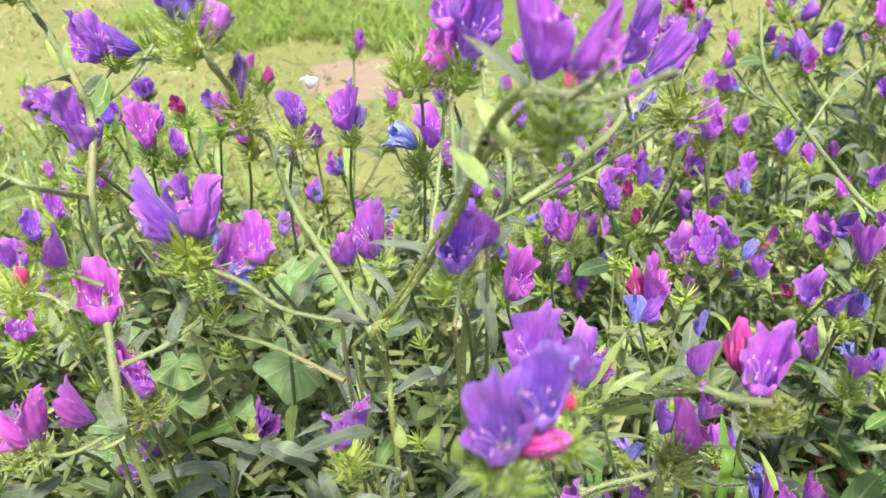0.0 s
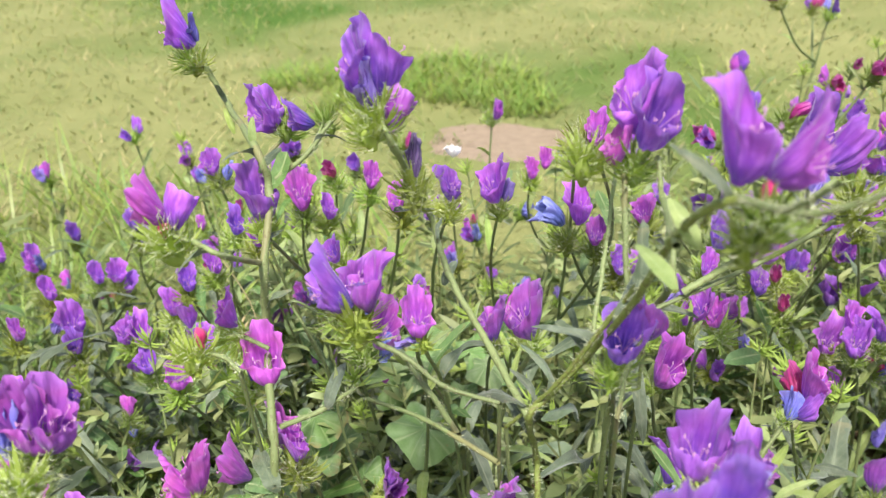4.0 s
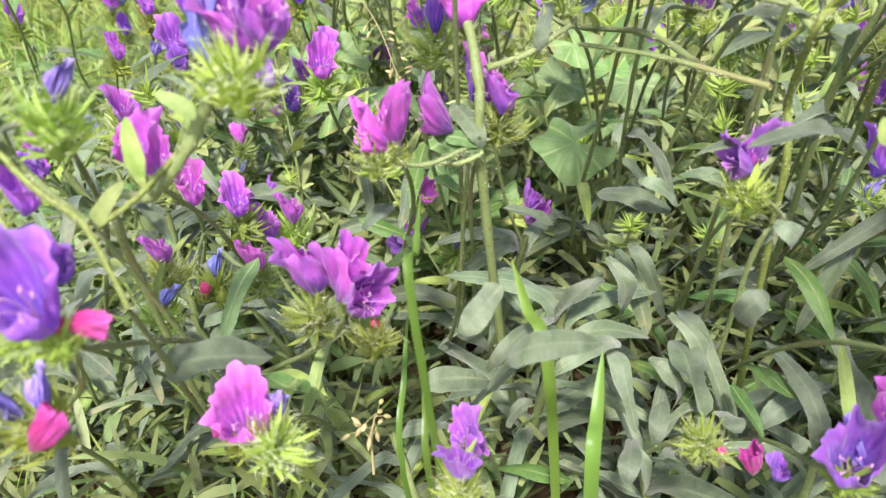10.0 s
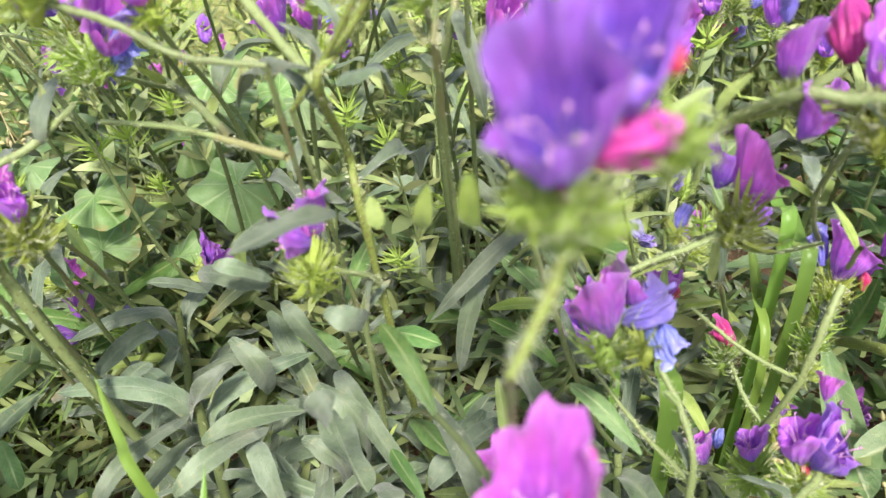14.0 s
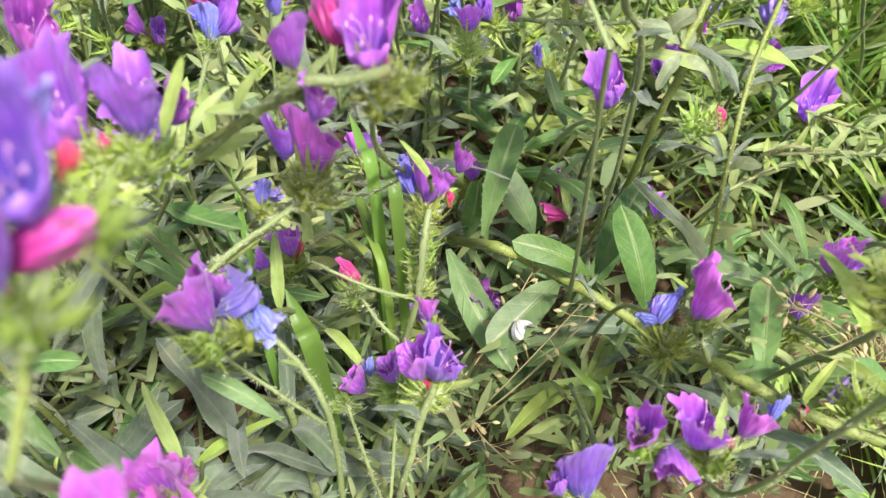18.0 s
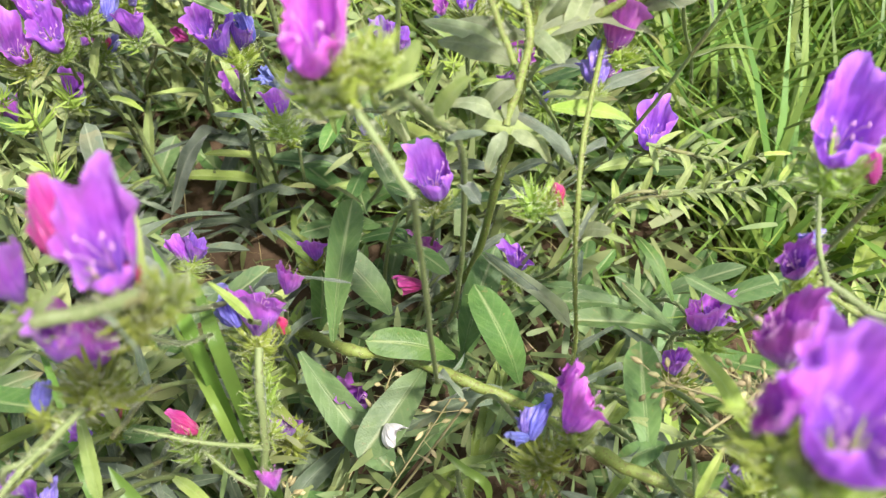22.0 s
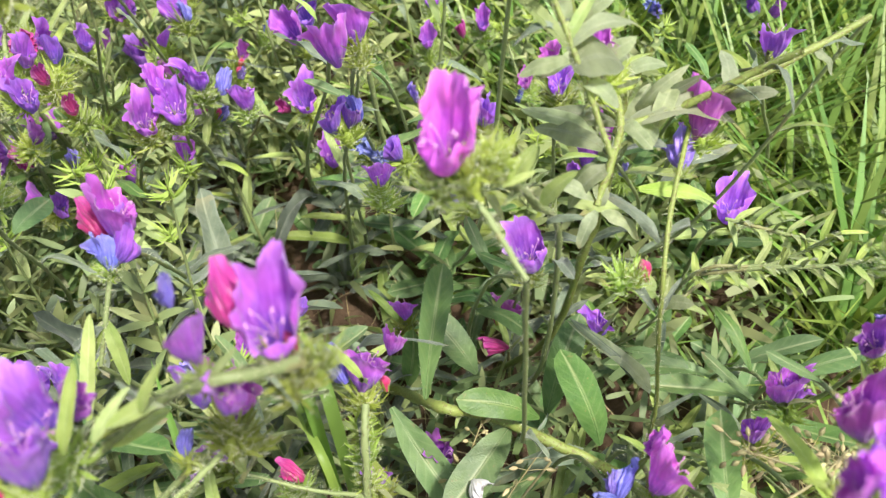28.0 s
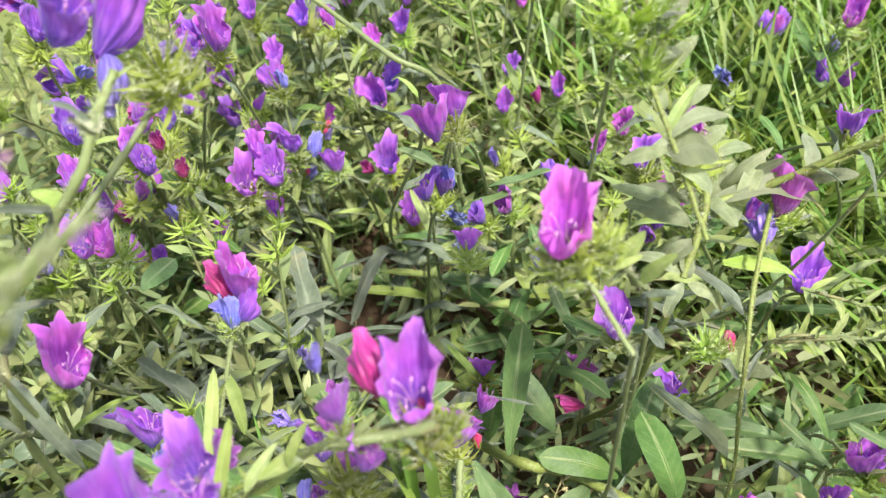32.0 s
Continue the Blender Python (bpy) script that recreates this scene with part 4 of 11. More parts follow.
stem(p, 0.0011, (0.0321, 0.1549, 0.3331), (0.039, 0.1622, 0.3328), (0.0457, 0.1693, 0.3406))
bloom(p, "v", (-0.0644, 0.2668, 0.4072), (-0.45, -0.21, 0.87), 1.01)
bloom(p, "v", (-0.0618, 0.2676, 0.4071), (0.25, 0.12, 0.96), 1.14)
bloom(p, "b", (-0.0631, 0.2647, 0.4032), (-0.42, 0.23, 0.88), 0.99)
bloom(p, "c", (-0.0574, 0.2639, 0.3964), (0.12, 0.29, 0.95), 0.70)
bloom(p, "d", (-0.0537, 0.2739, 0.3759), (-0.06, 0.43, 0.9), 0.87)
tuft(p, (-0.0611, 0.2643, 0.3993), (0, 0.16, 0.99), 1.06)
tuft(p, (-0.0639, 0.261, 0.3957), (-0.27, 0.1, 0.96), 0.88)
tuft(p, (-0.0532, 0.2714, 0.3695), (-0.03, 0.24, 0.97), 1.00)
foliage(p, "g", (-0.005, 0.2056, 0.2946), (-0.78, -0.54, 0.31), 0.36, 1.32, (0.05, -0.51, 0.86))
foliage(p, "g", (-0.0054, 0.239, 0.3055), (0.49, 0.83, -0.25), 0.50, 0.73, (0.12, -0.47, 0.87))
foliage(p, "g", (-0.011, 0.2402, 0.3092), (-0.83, 0.53, -0.17), 0.61, 0.54, (0.13, -0.48, 0.87))
foliage(p, "g", (-0.0092, 0.2548, 0.2648), (0.58, 0.77, -0.27), 0.71, 0.52, (0.11, -0.44, 0.89))
foliage(p, "g", (-0.0123, 0.2509, 0.2599), (-0.51, -0.68, 0.53), 0.57, 0.64, (0.11, -0.43, 0.9))
foliage(p, "g", (0.0106, 0.2437, 0.3319), (-0.85, 0.08, 0.52), 0.23, 1.58, (0.09, -0.52, 0.85))
foliage(p, "g", (0.0122, 0.2458, 0.3348), (0.46, 0.4, 0.79), 0.21, 1.57, (0.08, -0.53, 0.85))
foliage(p, "g", (-0.0522, 0.297, 0.3195), (0.2, 0.42, 0.88), 0.16, 2.26, (0.2, -0.54, 0.82))
foliage(p, "y", (0.0358, 0.198, 0.3948), (-0.5, 0.3, 0.82), 0.28, 1.77, (0.03, -0.59, 0.8))
foliage(p, "y", (0.0312, 0.1928, 0.3867), (-0.51, 0.75, 0.41), 0.34, 1.45, (0.05, -0.56, 0.82))
foliage(p, "g", (0.0109, 0.2443, 0.3327), (-0.53, -0.3, 0.79), 0.26, 1.67, (0.12, -0.55, 0.83))
foliage(p, "y", (0.0056, 0.1967, 0.2976), (-0.48, 0.41, 0.78), 0.13, 3.25, (0.01, -0.5, 0.87))
foliage(p, "y", (0.0141, 0.1971, 0.2959), (0, -0.25, 0.97), 0.25, 1.69, (-0.02, -0.49, 0.87))
foliage(p, "y", (0.0245, 0.1695, 0.3202), (0.07, -0.28, 0.96), 0.24, 1.75, (-0.06, -0.5, 0.87))
p = plant(-0.0284, 0.5812, "bristly bugloss stem with fresh green lance-shaped leaves")
stalk(p, 'g', (-0.0359, 0.5892, 0), (-0.033, 0.5325, 0.1376), (-0.0167, 0.4389, 0.275), (-0.008, 0.3736, 0.3509))
tuft(p, (-0.0057, 0.3748, 0.3479), (-0.6, -0.3, 0.74), 1.14)
p = plant(-0.0415, 0.3127, "bristly purple bugloss with magenta-purple flowers on hairy stems")
stem(p, 0.0014, (-0.0415, 0.3127, 0), (-0.0205, 0.2612, 0.1232), (-0.0131, 0.2433, 0.2211), (-0.0067, 0.2432, 0.2358), (-0.015, 0.2309, 0.2535), (-0.0237, 0.2314, 0.2557))
foliage(p, "g", (0.0271, 0.2798, 0.2022), (-0.51, -0.72, -0.47), 0.59, 1.24, (-0.11, -0.49, 0.87))
foliage(p, "g", (-0.0619, 0.294, 0.1729), (0.55, -0.74, -0.39), 0.57, 1.27, (0.05, -0.47, 0.88))
foliage(p, "g", (-0.0337, 0.2682, 0.1654), (0.48, -0.87, -0.09), 0.76, 1.15, (0, -0.44, 0.9))
foliage(p, "g", (-0.001, 0.2264, 0.1497), (0.69, 0.46, 0.56), 0.51, 1.86, (-0.06, -0.38, 0.92))
foliage(p, "g", (-0.0419, 0.2527, 0.2287), (-0.96, 0.19, 0.21), 0.43, 1.54, (0.02, -0.5, 0.87))
foliage(p, "g", (-0.0755, 0.2067, 0.1873), (0.78, 0.58, 0.26), 0.53, 1.51, (0.09, -0.39, 0.92))
foliage(p, "g", (-0.0374, 0.2127, 0.147), (-0.05, 0.8, 0.6), 0.39, 1.60, (0.01, -0.36, 0.93))
foliage(p, "g", (-0.0461, 0.1953, 0.145), (-0.1, 0.85, 0.51), 0.30, 2.43, (0.03, -0.33, 0.94))
foliage(p, "g", (-0.1197, 0.1939, 0.1851), (0.88, 0.33, 0.34), 0.33, 2.19, (0.17, -0.36, 0.92))
foliage(p, "g", (-0.0989, 0.2023, 0.1884), (0.62, 0.66, 0.43), 0.56, 1.18, (0.13, -0.38, 0.92))
foliage(p, "g", (-0.1418, 0.2133, 0.2393), (0.28, 0.96, -0.07), 0.35, 1.65, (0.24, -0.44, 0.86))
foliage(p, "g", (-0.1692, 0.133, 0.25), (0.87, 0.34, 0.36), 0.38, 1.95, (0.35, -0.3, 0.89))
foliage(p, "g", (-0.0342, 0.248, 0.1698), (0.24, -0.97, -0.01), 0.44, 1.99, (0.08, -0.38, 0.92))
foliage(p, "g", (-0.0754, 0.2334, 0.1757), (0.88, 0.44, 0.16), 0.53, 1.52, (0.16, -0.36, 0.92))
foliage(p, "g", (-0.0591, 0.2348, 0.1747), (0.49, -0.87, 0.04), 0.45, 1.47, (0.13, -0.36, 0.92))
foliage(p, "g", (-0.0572, 0.2997, 0.1726), (0.54, -0.78, -0.32), 0.48, 1.67, (0.11, -0.44, 0.89))
foliage(p, "g", (-0.1061, 0.2902, 0.1715), (-0.5, -0.71, 0.5), 0.39, 1.49, (0.2, -0.42, 0.89))
foliage(p, "g", (-0.0936, 0.3156, 0.1657), (-0.89, 0.06, 0.45), 0.37, 1.48, (0.17, -0.44, 0.88))
foliage(p, "g", (-0.0532, 0.2447, 0.2465), (0.95, -0.23, -0.2), 0.24, 2.30, (0.15, -0.47, 0.87))
foliage(p, "g", (-0.1076, 0.2569, 0.1787), (0.21, 0.96, 0.18), 0.20, 2.51, (0.21, -0.38, 0.9))
foliage(p, "g", (-0.0921, 0.1571, 0.2557), (0.64, 0.46, 0.61), 0.24, 2.77, (0.29, -0.31, 0.91))
foliage(p, "g", (-0.0794, 0.1546, 0.2502), (0.79, -0.06, 0.61), 0.31, 2.37, (0.25, -0.3, 0.92))
foliage(p, "g", (-0.0104, 0.2108, 0.1645), (-0.23, 0.96, 0.18), 0.19, 3.79, (0.04, -0.32, 0.95))
foliage(p, "g", (-0.0137, 0.2076, 0.2628), (0.79, -0.09, -0.61), 0.23, 2.49, (-0.05, -0.5, 0.87))
foliage(p, "g", (-0.0139, 0.1949, 0.2479), (-0.61, -0.41, -0.68), 0.20, 2.99, (-0.04, -0.45, 0.89))
p = plant(-0.0991, 0.2886, "bristly purple bugloss with violet flowers and shrivelled blue ones")
stem(p, 0.0024, (-0.0991, 0.2886, 0), (-0.1032, 0.2489, 0.1394), (-0.104, 0.2329, 0.252), (-0.1046, 0.2377, 0.2866), (-0.1159, 0.2649, 0.3072), (-0.1143, 0.2702, 0.3384), (-0.1171, 0.2898, 0.3604), (-0.1248, 0.2976, 0.3759), (-0.1759, 0.3757, 0.364), (-0.1896, 0.3837, 0.3835))
stem(p, 0.0014, (-0.1152, 0.2925, 0.3642), (-0.1045, 0.2992, 0.3716), (-0.096, 0.3081, 0.3826))
stem(p, 0.0014, (-0.1155, 0.2706, 0.3393), (-0.1062, 0.2302, 0.3651), (-0.116, 0.231, 0.369), (-0.1235, 0.2307, 0.3709))
stem(p, 0.0015, (-0.1022, 0.2392, 0.2884), (-0.0906, 0.2509, 0.2885), (-0.0785, 0.2582, 0.2952))
stem(p, 0.0012, (-0.1108, 0.2565, 0.3106), (-0.1196, 0.2566, 0.3145), (-0.1263, 0.2564, 0.3165))
stem(p, 0.0012, (-0.102, 0.228, 0.2646), (-0.1088, 0.2241, 0.2624), (-0.1209, 0.2301, 0.2574))
stem(p, 0.0011, (-0.1045, 0.2992, 0.3716), (-0.1057, 0.313, 0.3703), (-0.1071, 0.3267, 0.3768))
bloom(p, "v", (-0.1943, 0.3861, 0.3899), (-0.65, -0.25, 0.71), 1.18)
bloom(p, "b", (-0.1929, 0.3878, 0.392), (-0.49, 0.1, 0.86), 0.79)
bloom(p, "v", (-0.1104, 0.3248, 0.3749), (-0.74, -0.53, 0.41), 0.76)
bloom(p, "m", (-0.1244, 0.2326, 0.3751), (-0.61, -0.34, 0.71), 0.83)
bloom(p, "c", (-0.1224, 0.2327, 0.3722), (0.08, 0.13, 0.99), 0.70)
bloom(p, "r", (-0.1266, 0.2307, 0.3687), (0.25, 0.16, 0.96), 0.70)
bloom(p, "v", (-0.1244, 0.2592, 0.3175), (-0.35, -0.22, 0.91), 0.76)
tuft(p, (-0.1959, 0.3832, 0.3815), (-0.45, -0.12, 0.88), 0.97)
tuft(p, (-0.1926, 0.3827, 0.3801), (0.42, 0.17, 0.89), 0.79)
tuft(p, (-0.1058, 0.3268, 0.373), (-0.32, -0.04, 0.95), 0.79)
tuft(p, (-0.1236, 0.2303, 0.3657), (-0.49, -0.2, 0.85), 1.06)
tuft(p, (-0.1244, 0.2572, 0.313), (-0.63, -0.78, 0.01), 0.88)
foliage(p, "f", (-0.102, 0.228, 0.2646), (-0.89, -0.02, 0.45), 0.27, 1.91, (0.12, -0.36, 0.92))
foliage(p, "g", (-0.1021, 0.229, 0.2661), (-0.56, 0.32, 0.77), 0.28, 1.81, (0.17, -0.51, 0.84))
foliage(p, "g", (-0.1214, 0.2921, 0.3666), (0.48, 0.39, 0.78), 0.19, 1.56, (0.34, -0.55, 0.76))
foliage(p, "y", (-0.1248, 0.2976, 0.3759), (-0.17, 0.32, 0.93), 0.22, 1.64, (0.29, -0.58, 0.76))
foliage(p, "y", (-0.1721, 0.3697, 0.3519), (-0.36, 0.26, 0.9), 0.30, 1.24, (0.31, -0.58, 0.75))
foliage(p, "f", (-0.1167, 0.2899, 0.3604), (0.47, 0.41, 0.78), 0.23, 2.00, (0.19, -0.4, 0.9))
foliage(p, "g", (-0.0885, 0.2515, 0.2883), (0.28, 0.41, 0.87), 0.26, 1.65, (0.2, -0.45, 0.87))
p = plant(-0.0966, 0.4103, "bristly purple bugloss with violet funnel flowers on hairy green stems")
stem(p, 0.0012, (-0.0966, 0.4103, 0), (-0.1251, 0.3644, 0.1305), (-0.1313, 0.3466, 0.2358), (-0.1459, 0.3491, 0.2707), (-0.1187, 0.333, 0.2738))
stem(p, 0.0016, (-0.0363, 0.2457, 0.2887), (-0.0571, 0.2777, 0.2836), (-0.0921, 0.3419, 0.254), (-0.1134, 0.3336, 0.2723))
stem(p, 0.0013, (-0.0191, 0.2304, 0.2924), (-0.0506, 0.2525, 0.2884), (-0.0768, 0.2644, 0.2853))
bloom(p, "v", (-0.1148, 0.3373, 0.2838), (-0.54, -0.23, 0.81), 1.18)
bloom(p, "v", (-0.1061, 0.3393, 0.2789), (-0.03, -0.07, 1), 1.07)
bloom(p, "b", (-0.1019, 0.3383, 0.2752), (-0.33, 0.27, 0.9), 0.93)
tuft(p, (-0.1148, 0.3361, 0.2723), (-0.69, -0.66, 0.3), 1.06)
tuft(p, (-0.1112, 0.3362, 0.2729), (0, 0.16, 0.99), 0.97)
p = plant(-0.0899, 0.4279, "bristly purple bugloss with violet funnel flowers on hairy green stems")
stalk(p, 'y', (-0.0948, 0.4263, 0), (-0.092, 0.375, 0.1161), (-0.0717, 0.3268, 0.2328), (-0.0611, 0.2832, 0.2969))
p = plant(-0.0817, 0.5058, "bristly purple bugloss with violet funnel flowers on hairy green stems")
stalk(p, 'y', (-0.075, 0.515, 0), (-0.0543, 0.4677, 0.0975), (-0.0483, 0.4171, 0.1919), (-0.0349, 0.3728, 0.2455))
stem(p, 0.0011, (-0.0483, 0.4171, 0.1919), (-0.0508, 0.4069, 0.2144), (-0.0526, 0.3963, 0.2453))
bloom(p, "m", (-0.0345, 0.3743, 0.2489), (-0.29, -0.06, 0.95), 1.18)
tuft(p, (-0.035, 0.3722, 0.2414), (0, 0.16, 0.99), 0.62)
p = plant(0.0075, 0.5644, "bristly purple bugloss with violet funnel flowers on hairy green stems")
stalk(p, 'f', (0.0183, 0.5812, 0), (0.0331, 0.5449, 0.1125), (-0.0056, 0.4615, 0.2234), (-0.0151, 0.4092, 0.285))
stem(p, 0.0011, (-0.0056, 0.4615, 0.2234), (-0.0035, 0.4459, 0.2422), (-0.0016, 0.4301, 0.2691))
stem(p, 0.0011, (-0.0056, 0.4615, 0.2234), (0.0093, 0.4527, 0.2466), (0.024, 0.4437, 0.2778))
stem(p, 0.0011, (-0.0056, 0.4615, 0.2234), (0.0027, 0.4465, 0.2335), (0.011, 0.4314, 0.2517))
bloom(p, "b", (-0.0175, 0.4118, 0.2913), (-0.5, 0.11, 0.86), 1.15)
bloom(p, "v", (-0.0099, 0.4139, 0.2913), (0.14, -0.06, 0.99), 1.00)
bloom(p, "m", (-0.0014, 0.429, 0.272), (0.01, -0.34, 0.94), 0.76)
bloom(p, "m", (0.0235, 0.4423, 0.2804), (-0.17, -0.46, 0.87), 0.76)
bloom(p, "v", (0.0114, 0.4301, 0.2545), (0.15, -0.4, 0.91), 0.76)
tuft(p, (-0.0152, 0.4086, 0.2811), (0, 0.16, 0.99), 1.06)
tuft(p, (-0.0016, 0.4308, 0.2652), (0.01, -0.19, 0.98), 1.00)
tuft(p, (0.0244, 0.4449, 0.274), (-0.1, -0.26, 0.96), 1.00)
tuft(p, (0.0106, 0.4323, 0.2478), (0.08, -0.22, 0.97), 1.00)
p = plant(-0.1109, 0.5864, "bristly purple bugloss with violet funnel flowers on hairy green stems")
stalk(p, 'y', (-0.1018, 0.5778, 0), (-0.078, 0.5343, 0.1154), (-0.0688, 0.4738, 0.2288), (-0.0534, 0.4277, 0.2919))
bloom(p, "v", (-0.0551, 0.4289, 0.2948), (-0.19, -0.34, 0.92), 1.15)
bloom(p, "b", (-0.0506, 0.4298, 0.2945), (0.15, 0.3, 0.94), 0.84)
tuft(p, (-0.0535, 0.4272, 0.288), (0, 0.16, 0.99), 0.79)
p = plant(-0.1515, 0.5518, "bristly purple bugloss with violet funnel flowers on hairy green stems")
stalk(p, 'y', (-0.1489, 0.5493, 0), (-0.1232, 0.5131, 0.125), (-0.0932, 0.4261, 0.2488), (-0.0671, 0.371, 0.3183))
bloom(p, "v", (-0.0666, 0.3708, 0.3213), (0.17, -0.07, 0.98), 0.76)
tuft(p, (-0.0676, 0.3712, 0.3142), (0.1, -0.04, 0.99), 1.00)
p = plant(-0.1734, 0.5551, "bristly purple bugloss with violet funnel flowers on hairy green stems")
stalk(p, 'y', (-0.1763, 0.5642, 0), (-0.1674, 0.5301, 0.1194), (-0.1231, 0.4443, 0.2369), (-0.0981, 0.3907, 0.303))
bloom(p, "m", (-0.0982, 0.3894, 0.3057), (-0.06, -0.4, 0.91), 0.76)
tuft(p, (-0.098, 0.3917, 0.299), (-0.03, -0.22, 0.97), 1.00)
p = plant(-0.2457, 0.5750, "bristly purple bugloss with violet funnel flowers on hairy green stems")
stalk(p, 'y', (-0.255, 0.5901, 0), (-0.2233, 0.553, 0.1107), (-0.1973, 0.4801, 0.2187), (-0.1717, 0.4321, 0.2787))
bloom(p, "m", (-0.1713, 0.4315, 0.2816), (0.1, -0.16, 0.98), 1.18)
tuft(p, (-0.1719, 0.4324, 0.2746), (0.05, -0.09, 0.99), 1.00)
p = plant(-0.2594, 0.5191, "bristly purple bugloss with violet funnel flowers on hairy green stems")
stalk(p, 'y', (-0.2463, 0.5033, 0), (-0.2168, 0.4671, 0.108), (-0.2044, 0.4297, 0.2136), (-0.1854, 0.397, 0.2725))
bloom(p, "v", (-0.1845, 0.3964, 0.2753), (0.27, -0.18, 0.94), 0.76)
tuft(p, (-0.186, 0.3975, 0.2684), (0.15, -0.1, 0.98), 1.00)
p = plant(-0.3065, 0.5217, "bristly purple bugloss with violet funnel flowers on hairy green stems")
stalk(p, 'y', (-0.3002, 0.5212, 0), (-0.2698, 0.512, 0.1026), (-0.2465, 0.4632, 0.202), (-0.223, 0.4379, 0.257))
stalk(p, 'g', (-0.303, 0.5215, 0), (-0.2788, 0.4797, 0.0983), (-0.2475, 0.4425, 0.193), (-0.2232, 0.4081, 0.2455))
bloom(p, "v", (-0.2217, 0.4373, 0.2596), (0.44, -0.16, 0.88), 0.81)
bloom(p, "v", (-0.2223, 0.4075, 0.2483), (0.26, -0.17, 0.95), 0.76)
tuft(p, (-0.2241, 0.4382, 0.2531), (0.25, -0.09, 0.97), 1.00)
tuft(p, (-0.2237, 0.4084, 0.2414), (0.14, -0.09, 0.99), 1.00)
p = plant(-0.2885, 0.5893, "bristly purple bugloss with violet funnel flowers on hairy green stems")
stalk(p, 'f', (-0.2919, 0.5913, 0), (-0.2968, 0.5423, 0.1149), (-0.2529, 0.4949, 0.2271), (-0.2357, 0.4531, 0.2891))
bloom(p, "v", (-0.2359, 0.452, 0.292), (-0.05, -0.34, 0.94), 0.76)
bloom(p, "b", (-0.2282, 0.4519, 0.2889), (-0.08, 0.26, 0.96), 0.81)
tuft(p, (-0.2357, 0.4538, 0.2852), (-0.03, -0.19, 0.98), 1.00)
p = plant(-0.0010, 0.5503, "bristly purple bugloss with violet funnel flowers on hairy green stems")
stalk(p, 'f', (0.0154, 0.535, 0), (-0.0391, 0.495, 0.1362), (0.0054, 0.4247, 0.2723), (0.0015, 0.3769, 0.3473))
bloom(p, "m", (0.0013, 0.3758, 0.3501), (-0.11, -0.32, 0.94), 0.76)
bloom(p, "v", (0.0124, 0.3756, 0.3424), (0.01, -0.29, 0.96), 0.76)
tuft(p, (0.0018, 0.3776, 0.3434), (-0.06, -0.18, 0.98), 1.00)
p = plant(-0.2117, 0.5886, "bristly purple bugloss with violet funnel flowers on hairy green stems")
stalk(p, 'f', (-0.2306, 0.5842, 0), (-0.204, 0.5512, 0.1037), (-0.1876, 0.4972, 0.2045), (-0.1684, 0.4593, 0.2602))
bloom(p, "v", (-0.1675, 0.4586, 0.263), (0.33, -0.2, 0.92), 0.76)
tuft(p, (-0.1693, 0.4598, 0.2562), (0.18, -0.11, 0.98), 1.00)
p = plant(-0.2277, 0.6358, "bristly purple bugloss with violet flowers and red buds")
stalk(p, 'f', (-0.223, 0.6307, 0), (-0.1828, 0.5896, 0.108), (-0.1906, 0.5369, 0.2134), (-0.1763, 0.4963, 0.2715))
bloom(p, "p", (-0.1763, 0.496, 0.2745), (-0.03, -0.12, 0.99), 0.70)
tuft(p, (-0.1763, 0.4967, 0.2675), (-0.02, -0.06, 1), 1.00)
p = plant(-0.2155, 0.6208, "bristly purple bugloss with violet funnel flowers on hairy green stems")
stalk(p, 'y', (-0.2277, 0.6313, 0), (-0.208, 0.5815, 0.113), (-0.1648, 0.5085, 0.2232), (-0.137, 0.4551, 0.2844))
bloom(p, "m", (-0.1362, 0.4543, 0.2872), (0.28, -0.23, 0.93), 0.76)
tuft(p, (-0.1377, 0.4556, 0.2804), (0.16, -0.13, 0.98), 1.00)
p = plant(-0.1954, 0.5493, "bristly purple bugloss with violet funnel flowers on hairy green stems")
stalk(p, 'f', (-0.1994, 0.531, 0), (-0.1942, 0.5018, 0.1068), (-0.1564, 0.4372, 0.2106), (-0.136, 0.3951, 0.2691))
bloom(p, "v", (-0.1365, 0.3933, 0.2716), (-0.19, -0.57, 0.8), 0.76)
tuft(p, (-0.1358, 0.3967, 0.2652), (-0.11, -0.33, 0.94), 1.00)
p = plant(-0.0733, 0.7187, "bristly purple bugloss with magenta-purple flowers on hairy stems")
stalk(p, 'y', (-0.0823, 0.7241, 0), (-0.0578, 0.6927, 0.0946), (-0.0672, 0.6297, 0.186), (-0.0606, 0.5892, 0.2363))
bloom(p, "m", (-0.0599, 0.5883, 0.2392), (0.22, -0.26, 0.94), 0.76)
bloom(p, "m", (-0.0502, 0.5948, 0.2448), (0.14, -0.28, 0.95), 0.76)
tuft(p, (-0.061, 0.5897, 0.2324), (0.12, -0.15, 0.98), 1.00)
p = plant(-0.3084, 0.5498, "bristly purple bugloss with violet funnel flowers on hairy green stems")
stalk(p, 'f', (-0.3121, 0.5563, 0), (-0.2841, 0.518, 0.0852), (-0.2798, 0.4754, 0.1662), (-0.2658, 0.4404, 0.2108))
bloom(p, "v", (-0.2647, 0.4398, 0.2136), (0.31, -0.22, 0.93), 0.90)
tuft(p, (-0.2664, 0.441, 0.2069), (0.17, -0.12, 0.98), 1.00)
p = plant(-0.5506, 0.6807, "bristly purple bugloss with violet funnel flowers on hairy green stems")
stalk(p, 'f', (-0.5395, 0.6852, 0), (-0.5209, 0.6694, 0.055), (-0.5166, 0.6478, 0.1039), (-0.5068, 0.6317, 0.1308))
